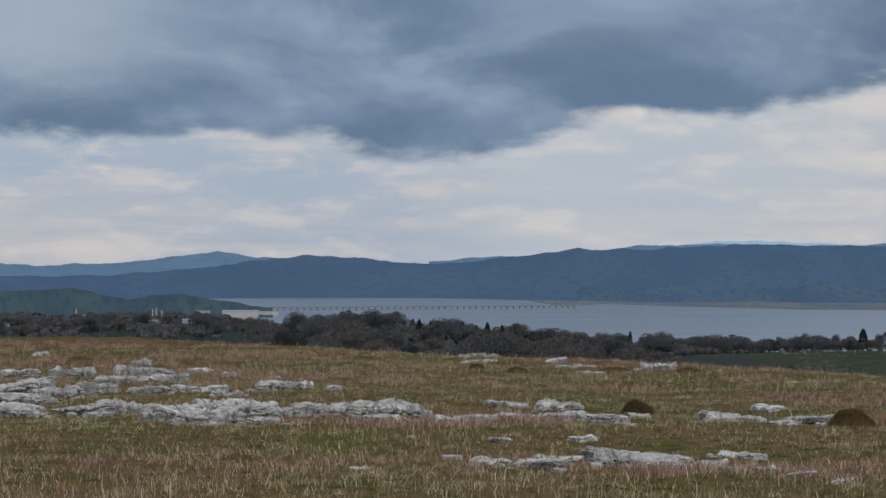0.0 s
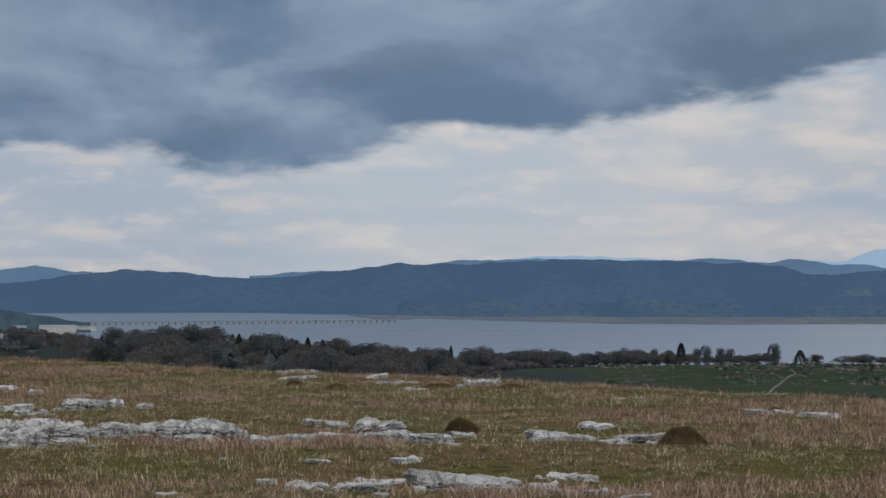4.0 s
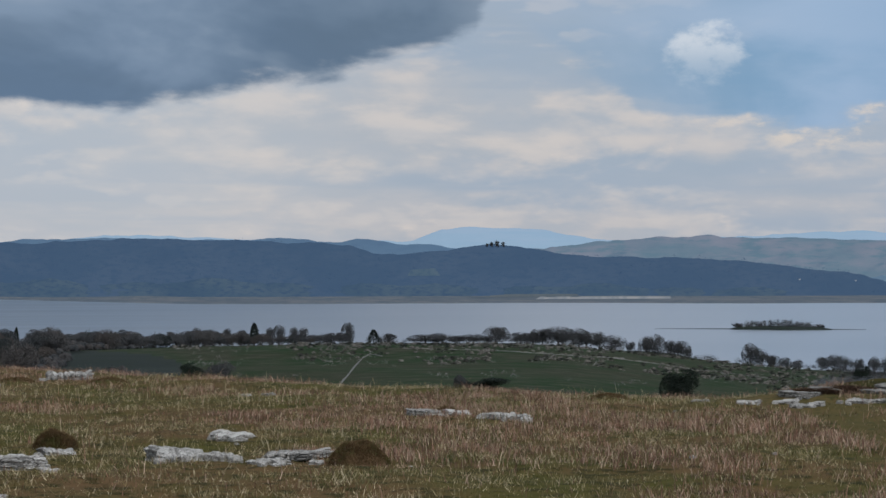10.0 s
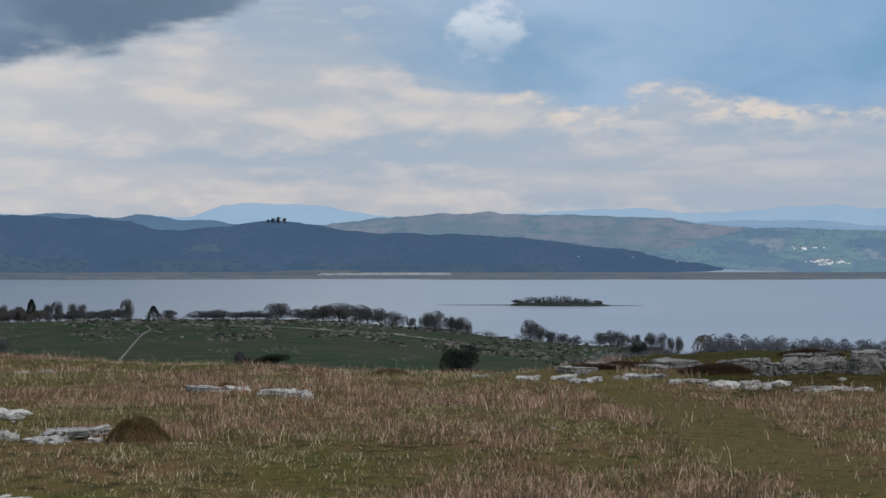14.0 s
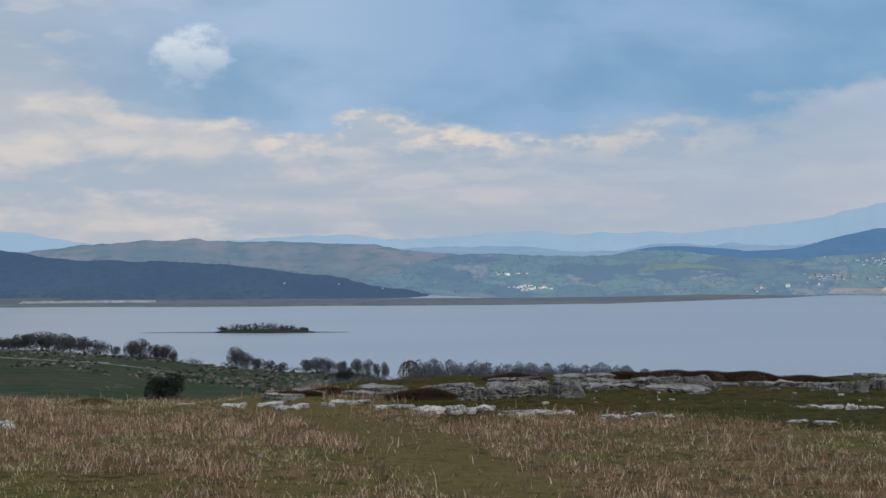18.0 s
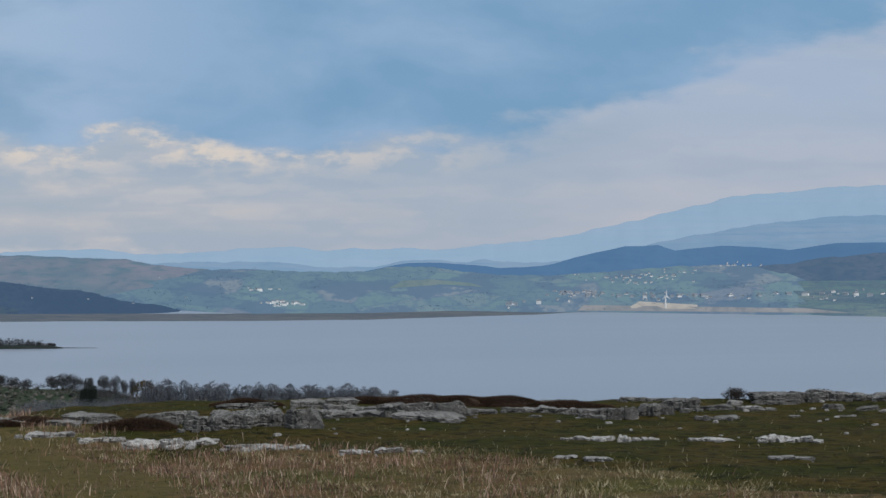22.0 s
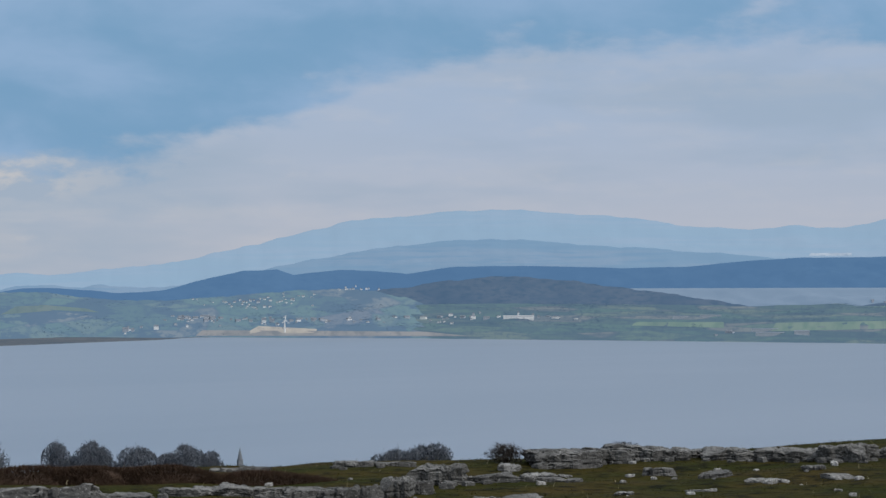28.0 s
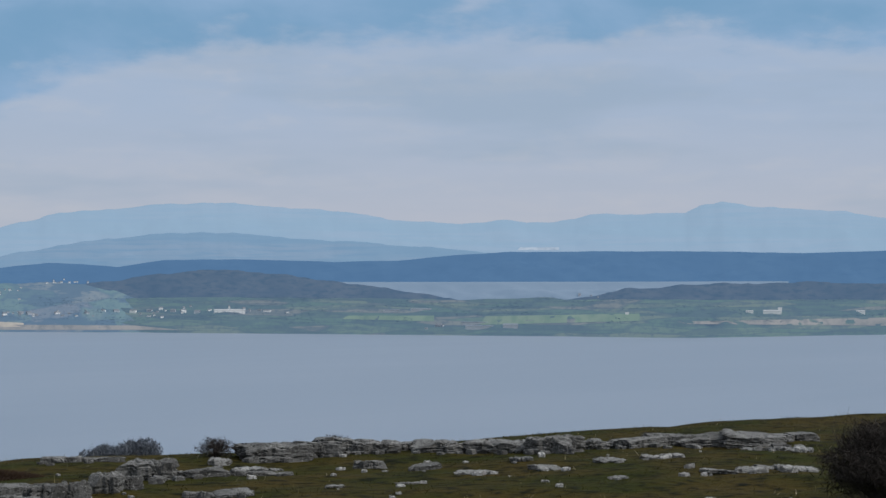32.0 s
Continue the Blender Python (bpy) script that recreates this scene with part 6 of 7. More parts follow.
# ---- limestone outcrops ----
PAVEMENT_WEST = [(-16.31, 67.94, 1.33, 0.4), (-14.12, 67.84, 1.55, 0.4), (-14.21, 57.78, 1.76, 0.59), (-12.65, 56.11, 2.0, 0.53), (-12.16, 62.96, 0.79, 0.42), (-11.62, 64.87, 0.96, 0.57), (-11.01, 67.69, 1.21, 0.51), (-12.65, 77.16, 0.73, 0.39), (-11.7, 58.67, 0.89, 0.34), (-10.6, 62.89, 2.7, 0.37), (-9.07, 58.56, 3.23, 0.33), (-9.49, 71.14, 0.8, 0.18), (-8.08, 67.14, 0.44, 0.2), (-5.41, 59.08, 1.87, 0.35), (-6.22, 65.82, 0.53, 0.17), (-3.69, 57.01, 0.44, 0.25), (-7.15, 55.88, 0.94, 0.19), (-13.76, 51.72, 2.53, 0.45), (-12.85, 46.55, 2.25, 0.45), (-10.49, 47.67, 1.77, 0.51)]
PAVEMENT_FRONT = [(-9.09, 48.11, 1.69, 0.44), (-7.37, 47.55, 2.01, 0.37), (-6.26, 48.76, 0.94, 0.51), (-5.78, 46.28, 1.31, 0.41), (-4.43, 46.23, 1.72, 0.38), (-6.46, 40.88, 1.73, 0.48), (-8.32, 44.09, 0.56, 0.24), (-10.01, 45.73, 0.82, 0.18), (-5.09, 43.31, 0.78, 0.23), (-2.77, 46.16, 1.14, 0.49), (-1.71, 46.12, 1.47, 0.57), (-1.74, 44.96, 1.04, 0.29), (-18.52, 86.61, 0.68, 0.27), (-4.37, 40.81, 0.22, 0.07), (-0.69, 46.08, 0.41, 0.33), (0.19, 43.77, 1.26, 0.31), (0.59, 43.75, 1.1, 0.24)]
OUTCROP_MIDDLE = [(1.44, 50.29, 0.56, 0.17), (2.08, 49.73, 0.6, 0.17), (1.86, 46.7, 0.91, 0.2), (3.2, 48.39, 1.1, 0.37), (2.85, 43.67, 0.63, 0.31), (3.44, 43.65, 0.86, 0.31), (4.11, 41.51, 0.99, 0.3), (5.43, 45.85, 0.65, 0.16), (2.39, 45.97, 0.57, 0.13), (1.04, 36.39, 0.48, 0.11), (3.1, 36.32, 0.62, 0.15), (2.16, 84.9, 1.44, 0.18), (5.21, 78.39, 0.74, 0.17), (6.25, 75.19, 0.83, 0.12)]
OUTCROP_FRONT = [(2.3, 32.12, 1.15, 0.13), (3.29, 30.42, 0.99, 0.46), (4.26, 30.66, 1.31, 0.44), (0.54, 29.71, 0.67, 0.18), (1.62, 29.68, 1.03, 0.28), (3.38, 33.57, 0.79, 0.2), (-0.19, 31.49, 0.38, 0.15), (6.47, 33.47, 0.99, 0.13), (5.59, 31.3, 0.57, 0.16), (5.68, 29.55, 0.61, 0.16), (6.46, 29.52, 0.49, 0.16), (7.12, 28.86, 0.48, 0.12), (7.6, 27.02, 0.47, 0.09), (-2.21, 29.67, 0.36, 0.06)]
OUTCROP_EAST = [(8.96, 72.98, 1.36, 0.34), (7.28, 42.32, 0.88, 0.33), (7.89, 41.97, 0.99, 0.2), (9.42, 48.06, 0.76, 0.19), (9.52, 42.14, 1.06, 0.27), (8.82, 40.87, 0.65, 0.17), (15.51, 53.6, 0.79, 0.19), (16.26, 53.06, 0.57, 0.14), (16.92, 51.39, 1.18, 0.21), (12.85, 62.95, 0.25, 0.1), (13.5, 62.82, 0.36, 0.1), (1.85, 79.38, 1.33, 0.16), (5.31, 74.1, 0.86, 0.15), (6.21, 70.84, 0.73, 0.11)]
LEDGE_FRONT = [(24.48, 56.9, 0.4, 0.1), (25.29, 55.52, 0.55, 0.13), (26.47, 55.6, 0.63, 0.13), (26.25, 53.8, 0.85, 0.15), (28.26, 54.15, 1.1, 0.17), (28.79, 52.69, 0.93, 0.15), (29.03, 50.41, 1.27, 0.24), (30.0, 50.29, 0.83, 0.24), (30.2, 48.62, 0.66, 0.21), (30.4, 47.99, 0.66, 0.2), (30.95, 47.63, 0.66, 0.2), (31.43, 45.88, 0.5, 0.11), (32.02, 45.49, 0.5, 0.14), (32.53, 45.15, 0.29, 0.07), (34.9, 42.9, 0.43, 0.07), (34.97, 41.95, 0.49, 0.14), (42.15, 43.43, 1.06, 0.19), (40.88, 44.8, 0.94, 0.12), (38.88, 46.94, 1.25, 0.11), (40.21, 46.35, 0.63, 0.09)]
SCAR_WEST = [(27.78, 57.4, 0.82, 0.18), (28.93, 57.9, 0.83, 0.2), (30.1, 57.13, 0.66, 0.17), (30.91, 57.24, 1.0, 0.28), (32.16, 56.43, 0.67, 0.42), (32.72, 56.06, 0.83, 0.5), (32.4, 54.08, 0.81, 0.47), (33.21, 54.17, 0.82, 0.6), (34.49, 54.91, 0.92, 0.58), (35.08, 54.52, 0.67, 0.5), (34.78, 53.14, 0.65, 0.65), (38.32, 61.79, 1.31, 0.22), (38.13, 39.66, 0.42, 0.07), (38.51, 39.41, 0.35, 0.07)]
SCAR_MIDDLE = [(38.52, 58.01, 0.52, 0.31), (40.24, 59.6, 0.86, 0.28), (41.86, 62.13, 0.76, 0.27), (40.85, 59.41, 0.81, 0.23), (39.0, 57.64, 0.71, 0.26), (39.58, 57.19, 0.86, 0.26), (40.43, 56.53, 1.14, 0.49), (41.15, 55.97, 1.0, 0.59), (40.31, 55.4, 1.48, 0.28), (42.41, 56.53, 0.44, 0.24), (43.53, 57.04, 0.5, 0.15), (44.95, 57.39, 0.57, 0.21), (45.54, 57.24, 0.52, 0.21), (45.81, 56.73, 0.67, 0.26), (46.42, 56.56, 0.57, 0.29), (46.69, 56.05, 0.62, 0.26), (40.06, 61.19, 0.73, 0.26)]
SCAR_BLOCKS = [(45.96, 54.46, 0.6, 0.37), (46.78, 54.52, 0.51, 0.39), (48.02, 55.02, 0.57, 0.37), (48.82, 55.15, 0.48, 0.27), (50.47, 56.31, 1.06, 0.47), (52.29, 60.51, 0.85, 0.15), (52.96, 59.99, 0.86, 0.12), (50.1, 61.78, 1.21, 0.12), (51.5, 55.85, 0.96, 0.22), (48.96, 53.11, 1.18, 0.13), (52.91, 55.81, 1.03, 0.11), (45.41, 54.48, 0.74, 0.13), (44.29, 55.62, 0.3, 0.06)]
SCAR_EAST = [(55.88, 57.59, 1.18, 0.37), (56.98, 57.51, 0.88, 0.38), (58.0, 57.61, 1.02, 0.32), (58.49, 56.94, 0.89, 0.26), (55.8, 54.92, 0.48, 0.18), (59.59, 56.98, 0.65, 0.2), (55.84, 53.54, 0.47, 0.12), (59.27, 55.85, 0.77, 0.26), (59.64, 55.34, 0.77, 0.23), (59.75, 54.56, 0.89, 0.28), (60.12, 54.05, 0.63, 0.22), (59.94, 53.1, 0.88, 0.36), (61.54, 53.31, 0.64, 0.21), (62.03, 52.94, 0.65, 0.18), (62.34, 52.2, 0.97, 0.23), (62.87, 51.77, 0.84, 0.26), (63.2, 51.0, 1.1, 0.23), (63.48, 50.0, 1.1, 0.26), (64.84, 49.68, 0.79, 0.17)]
STONES_EAST = [(54.15, 57.75, 0.42, 0.22), (53.37, 56.2, 0.64, 0.15), (61.58, 48.24, 1.16, 0.15), (55.88, 46.42, 1.02, 0.11), (57.06, 45.87, 1.2, 0.13), (46.89, 55.04, 0.87, 0.12), (55.76, 50.42, 0.56, 0.15), (57.0, 51.93, 0.35, 0.15), (57.17, 49.92, 0.46, 0.11), (58.7, 49.57, 0.82, 0.12), (54.69, 51.44, 0.78, 0.11), (52.83, 51.74, 0.49, 0.05), (51.34, 52.3, 0.32, 0.07), (61.58, 49.09, 0.37, 0.07), (54.38, 56.35, 0.24, 0.08), (54.52, 48.09, 0.32, 0.06)]
HUMMOCKS = [(10.64, 41.22, 0.93, 0.54), (5.56, 47.43, 0.74, 0.48), (3.13, 70.83, 0.73, 0.35), (10.0, 71.05, 0.92, 0.26), (-15.43, 78.35, 1.12, 0.45), (7.16, 71.98, 0.97, 0.2), (1.57, 73.15, 0.56, 0.28), (16.26, 54.06, 0.41, 0.17), (22.55, 58.87, 0.81, 0.19)]
HEATHER = [(39.41, 63.54, 1.36, 0.22), (43.64, 62.97, 1.47, 0.28), (44.7, 62.15, 2.15, 0.38), (45.81, 61.29, 1.58, 0.43), (46.97, 60.76, 1.82, 0.36), (48.63, 59.48, 1.94, 0.23), (30.98, 55.01, 1.3, 0.47), (29.72, 58.02, 1.17, 0.3), (28.65, 58.08, 1.16, 0.2)]
SHRUBS = [(55.27, 58.84, 1.0, 0.56), (59.4, 58.87, 0.86, 0.4), (52.55, 41.75, 2.3, 1.55)]



def rock_mesh(seed, blocky, mat, n=25):
    """A unit stone, about 1 wide, 1 deep and 1 high, its foot sunk below zero: bedded in layers, split by joints, pitted on top."""
    k = np.linspace(-1, 1, n)
    u, v = np.meshgrid(k, k, indexing="ij")
    verts, faces = [], []
    for axis in range(3):
        for sgn in (-1, 1):
            c = [None] * 3
            c[axis] = np.full_like(u, sgn)
            c[(axis + 1) % 3], c[(axis + 2) % 3] = u, v * sgn
            base = len(verts) * n * n
            verts.append(np.stack(c, -1).reshape(-1, 3))
            faces.append(lattice(n, n)[:, ::-1] + base)
    p = np.concatenate(verts)
    power = 14.0 if blocky else 7.0
    p = p / (np.abs(p) ** power).sum(1, keepdims=True) ** (1 / power)
    rg = np.random.default_rng(seed)
    o = rg.random(3) * 90

    def n3(q, s):
        return (value_noise(q[:, 0] * s + o[0], q[:, 1] * s + o[1]) + value_noise(q[:, 1] * s + o[1], q[:, 2] * s + o[2]) + value_noise(q[:, 2] * s + o[2], q[:, 0] * s + o[0])) / 3
    ang = np.arctan2(p[:, 1], p[:, 0])
    ca, sa = np.cos(ang), np.sin(ang)
    plan = 1 + (0.12 if blocky else 0.26) * value_noise(ca * 1.6 + o[0], sa * 1.6 + o[1]) + (0.12 if blocky else 0.22) * value_noise(ca * 4 + o[2], sa * 4 + o[0]) + 0.09 * value_noise(ca * 9 + o[1], sa * 9 + o[2])
    # beds: each layer of the stone juts out or stands back, ragged along its edge
    beds = (1.1 if blocky else 2.4) + 0.9 * rg.random()
    level = p[:, 2] * beds + 0.35 * value_noise(p[:, 0] * 1.3 + o[1], p[:, 1] * 1.3 + o[0])
    bed = np.floor(level)
    jut = value_noise(bed * 7.7 + o[0] + ca * 1.5, bed * 3.1 + o[1] + sa * 1.5) * (0.08 if blocky else 0.10)
    seam = (-0.06 if blocky else -0.07) * np.exp(-(((level - bed) - 0.08) / 0.10) ** 2)
    # joints: deep narrow clefts down the face and across the top
    cleft = 0.0
    for c_ in rg.uniform(-0.85, 0.85, 5):
        line = p[:, 0] - c_ - rg.uniform(-0.35, 0.35) * p[:, 1] - 0.10 * value_noise(p[:, 1] * 3 + o[0], p[:, 2] * 3 + o[1])
        cleft = cleft - (rg.uniform(0.06, 0.22) if blocky else rg.uniform(0.14, 0.40)) * np.exp(-(line / 0.05) ** 2)
    side = 1 - np.clip((np.abs(p[:, 2]) - 0.8) / 0.2, 0, 1)
    p[:, :2] *= (plan + (jut + seam) * side + 0.55 * cleft * side + 0.10 * n3(p, 3.0) - 0.10 * np.abs(n3(p, 6.0)))[:, None]
    top = (0.09 if blocky else 0.36) * value_noise(p[:, 0] * 1.1 + o[1], p[:, 1] * 1.1 + o[2]) + (0.10 if blocky else 0.24) * value_noise(p[:, 0] * 2.6 + o[2], p[:, 1] * 2.6 + o[0])
    step = np.round(top * 7) / 7
    pits = -0.16 * np.clip(value_noise(p[:, 0] * 4.5 + o[0], p[:, 1] * 4.5 + o[1]) - 0.25, 0, 1)
    p[:, 2] += (0.35 * top + 0.65 * step + pits + 1.3 * cleft) * np.clip(p[:, 2] + 0.2, 0, 1)
    for k in range(5 if blocky else 3):
        a_ = rg.uniform(0, 6.283)
        nv = np.array([math.cos(a_), math.sin(a_), rg.uniform(-0.15, 0.9)])
        nv /= np.linalg.norm(nv)
        q_ = p @ nv
        lim = q_.max() * rg.uniform(0.72, 0.95)
        p = p - np.maximum(0, q_ - lim)[:, None] * nv[None, :] * 0.9
    p = p * (1 + 0.05 * n3(p, 5.0) - 0.07 * np.abs(n3(p + 3, 8.0)) + 0.035 * n3(p, 15.0))[:, None]
    p[:, :2] /= np.quantile(np.abs(p[:, :2]), 0.93, axis=0)
    p[:, 2] /= np.quantile(p[:, 2], 0.97)
    p = p * np.array([0.5, 0.5, 0.74]) + np.array([0, 0, 0.26])
    me = mesh_of("limestone_rock", p, np.concatenate(faces), [mat], smooth=False)
    bm = bmesh.new()
    bm.from_mesh(me)
    bmesh.ops.remove_doubles(bm, verts=bm.verts, dist=0.003)
    bmesh.ops.recalc_face_normals(bm, faces=bm.faces)
    bm.to_mesh(me)
    bm.free()
    return me


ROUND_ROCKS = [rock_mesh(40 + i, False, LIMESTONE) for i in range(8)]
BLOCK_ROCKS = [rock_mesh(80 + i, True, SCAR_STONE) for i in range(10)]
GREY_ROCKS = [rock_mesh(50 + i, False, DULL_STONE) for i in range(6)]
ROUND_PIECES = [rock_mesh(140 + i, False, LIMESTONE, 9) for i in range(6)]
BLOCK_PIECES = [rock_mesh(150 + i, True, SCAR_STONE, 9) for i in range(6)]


def rocks(rows, kinds, label, deep=0.9, tall=1.0, wide=1.06):
    for i, (x, y, w, h) in enumerate(rows):
        rg = random.Random(i * 7 + len(rows))
        n = max(1, min(2, round(w / (h + 0.05) / 3.6))) if wide > 1.12 else max(1, min(4, round(w / (h + 0.12) / 1.9)))
        side = math.atan2(x, y)
        cuts = [rg.uniform(0.7, 1.3) for _ in range(n)]
        at = -w / 2
        for k in range(n):
            wk = w * cuts[k] / sum(cuts)
            mid, at = at + wk / 2, at + wk
            hk = h * (rg.uniform(0.86, 1.06) if wide > 1.1 else rg.uniform(0.72, 1.12))
            d = min(max(wk * deep * rg.uniform(0.7, 1.2), hk * 1.1), wk * 1.6 + 0.4)
            out = d * 0.35 + rg.uniform(-0.1, 0.35) * h
            px, py = x + math.cos(side) * mid + math.sin(side) * out, y - math.sin(side) * mid + math.cos(side) * out
            ob = new("limestone_rock", kinds[rg.randrange(len(kinds))])
            ob.matrix_basis = pose(px, py, ground_z(px, py), rg.uniform(-5, 5), rg.uniform(-6, 6), -math.degrees(side) + rg.uniform(-24, 24) + rg.choice((0, 180))) @ Matrix.Diagonal((wk * wide, d, hk * tall, 1))
            tagged(ob, label, "rock", "limestone outcrops")
        # broken pieces lying round its foot
        for k in range(2 if w > 0.6 else 1):
            wk = rg.uniform(0.14, 0.34) * min(1.0, w)
            mid, out = rg.uniform(-0.7, 0.7) * w, rg.uniform(-0.5, 0.1) - 0.2 * h
            px, py = x + math.cos(side) * mid + math.sin(side) * out, y - math.sin(side) * mid + math.cos(side) * out
            ob = new("limestone_piece", rg.choice(BLOCK_PIECES if kinds is BLOCK_ROCKS else ROUND_PIECES))
            ob.matrix_basis = pose(px, py, ground_z(px, py), rg.uniform(-9, 9), rg.uniform(-9, 9), rg.uniform(0, 360)) @ Matrix.Diagonal((wk, wk * rg.uniform(0.6, 1.0), wk * rg.uniform(0.25, 0.5), 1))
            tagged(ob, "small broken limestone piece lying beside its outcrop", "rock", "limestone outcrops")


rocks(PAVEMENT_WEST, ROUND_ROCKS, "flat pale grey weathered limestone slab set in rough grass", 1.2, 0.8, 1.1)
rocks(PAVEMENT_FRONT, ROUND_ROCKS, "pale grey cracked limestone slab on the grass", 1.2, 0.82, 1.1)
rocks(OUTCROP_MIDDLE, ROUND_ROCKS, "small grey limestone outcrop among brown grass", 1.3, 0.8, 1.1)
rocks(OUTCROP_FRONT, ROUND_ROCKS, "low worn limestone rock half sunk in turf", 1.4, 0.7, 1.1)
rocks(OUTCROP_EAST, ROUND_ROCKS, "whitish limestone rock lying in dead grass", 1.3, 0.75, 1.1)
rocks(LEDGE_FRONT, ROUND_ROCKS, "white limestone step at the foot of the scar", 1.3, 0.65, 1.1)
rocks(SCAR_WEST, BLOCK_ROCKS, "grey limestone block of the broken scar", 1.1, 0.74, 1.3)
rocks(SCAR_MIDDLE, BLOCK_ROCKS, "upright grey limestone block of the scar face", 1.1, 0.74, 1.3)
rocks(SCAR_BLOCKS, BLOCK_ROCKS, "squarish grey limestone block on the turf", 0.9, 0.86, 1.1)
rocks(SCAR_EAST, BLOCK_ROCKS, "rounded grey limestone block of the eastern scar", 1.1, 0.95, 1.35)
rocks(STONES_EAST, GREY_ROCKS, "loose pale limestone stone on mossy turf", 1.2, 0.65)

sr = random.Random(31)
loose = []
for k in range(90):
    a, q = (sr.uniform(30, 58), sr.uniform(61, 82)) if k < 82 else (sr.uniform(-9, 30), sr.uniform(34, 62))
    w = sr.uniform(0.05, 0.2)
    loose.append((q * math.sin(radians(a)), q * math.cos(radians(a)), w, w * sr.uniform(0.25, 0.5)))
lv, lf, at_ = [], [], 0
for k, (x, y, w, h) in enumerate(loose):
    me_ = ROUND_PIECES[k % len(ROUND_PIECES)]
    m_ = pose(x, y, ground_z(x, y), 0, 0, k * 47) @ Matrix.Diagonal((w, w * 0.8, h, 1))
    lv += [m_ @ q.co for q in me_.vertices]
    lf += [[i + at_ for i in pl.vertices] for pl in me_.polygons if len(pl.vertices) == 4]
    at_ = len(lv)
tagged(new("loose_stones", mesh_of("loose_stones", [tuple(q) for q in lv], lf, [LIMESTONE], smooth=False)), "small loose white limestone stones strewn on the turf", "stones", kind="stuff")


# ---- grass, dead stems, hummocks, heather and shrubs ----
def tuft_mix(c1, c2, c3, dark, size):
    """Blade colours, with whole tufts turning darker and greener."""
    def build(t, b):
        island_mix(c1, c2, c3)(t, b)
        first = b.inputs["Base Color"].links[0].from_socket
        f = fbm(t, place_of(t, 1 / size, 1 / size, 0.2 / size), 1.0, 3, 0.6)
        set_col(t, b, mixcol(t, mathnode(t, "MULTIPLY", band(t, f, 0.47, 0.60), 0.85), first, dark))
    return build


STRAW = material("dead_grass", tuft_mix((0.60, 0.52, 0.37), (0.26, 0.21, 0.105), (0.080, 0.078, 0.028), (0.050, 0.056, 0.017), 0.55))
STEM = material("dead_bracken", tuft_mix((0.37, 0.22, 0.160), (0.15, 0.082, 0.060), (0.60, 0.46, 0.36), (0.085, 0.047, 0.034), 0.8))
GREEN_BLADE = material("short_grass", island_mix((0.074, 0.070, 0.020), (0.115, 0.092, 0.034), (0.026, 0.028, 0.009)))


def moss_build(t, b):
    """Olive moss over brown dead stems, in drifts."""
    island_mix((0.105, 0.068, 0.032), (0.150, 0.096, 0.050), (0.062, 0.039, 0.021))(t, b)
    brown = b.inputs["Base Color"].links[0].from_socket
    g = t.nodes.new("ShaderNodeNewGeometry")
    sep = t.nodes.new("ShaderNodeSeparateXYZ")
    t.links.new(g.outputs["Normal"], sep.inputs[0])
    f = mathnode(t, "ADD", fbm(t, place_of(t, 3.0, 3.0, 3.0), 1.0, 4, 0.6), mathnode(t, "MULTIPLY", sep.outputs[2], 0.12))
    set_col(t, b, mixcol(t, band(t, f, 0.52, 0.66), brown, (0.080, 0.074, 0.024)))


TURF_BLADE = material("turf_blades", island_mix((0.033, 0.037, 0.006), (0.062, 0.050, 0.012), (0.012, 0.0135, 0.004)))
MOSS = material("hummock_moss", moss_build)
HEATHER_MAT = material("heather", island_mix((0.062, 0.037, 0.024), (0.042, 0.026, 0.018), (0.088, 0.055, 0.034)))
TWIG = material("twig_bark", blotch((0.044, 0.038, 0.034), (0.060, 0.052, 0.046), (0.030, 0.027, 0.026), 0.5, 0.06))


def blades(name, xy, z, height, width, lean, mat, label, category, seed, plain=True):
    """Blades of grass: a spike, or a bent strip of three triangles, joined into one mesh."""
    rg = np.random.default_rng(seed)
    n = len(xy)
    a = rg.random(n) * 2 * np.pi
    h = height * (0.55 + 0.9 * rg.random(n) ** 1.5) * np.clip(0.85 + 0.55 * rough(xy[:, 0] + seed, xy[:, 1], 0.9, 2), 0.35, 1.7)
    w = width * (0.7 + 0.6 * rg.random(n))
    side = np.stack([np.cos(a), np.sin(a), 0 * a], 1) * w[:, None] * 0.5
    la = rg.random(n) * 2 * np.pi
    le = lean * (0.3 + rg.random(n)) * h
    bend = np.stack([np.cos(la) * le, np.sin(la) * le, 0 * a], 1)
    base = np.stack([xy[:, 0], xy[:, 1], z - 0.02], 1)
    mid = base + bend * 0.35 + np.stack([0 * a, 0 * a, h * 0.6], 1)
    tip = base + bend + np.stack([0 * a, 0 * a, h], 1)
    v = np.stack([base - side, base + side, mid + side * 0.7, mid - side * 0.7, tip], 1).reshape(-1, 3)
    k = np.arange(n)[:, None] * 5
    if plain:
        v = np.stack([base - side, base + side, tip], 1).reshape(-1, 3)
    f = np.arange(n * 3).reshape(-1, 3) if plain else np.concatenate([k + [0, 1, 2], k + [0, 2, 3], k + [3, 2, 4]])
    tagged(new(name, mesh_of(name, v, f, [mat], smooth=False)), label, category, kind="stuff")


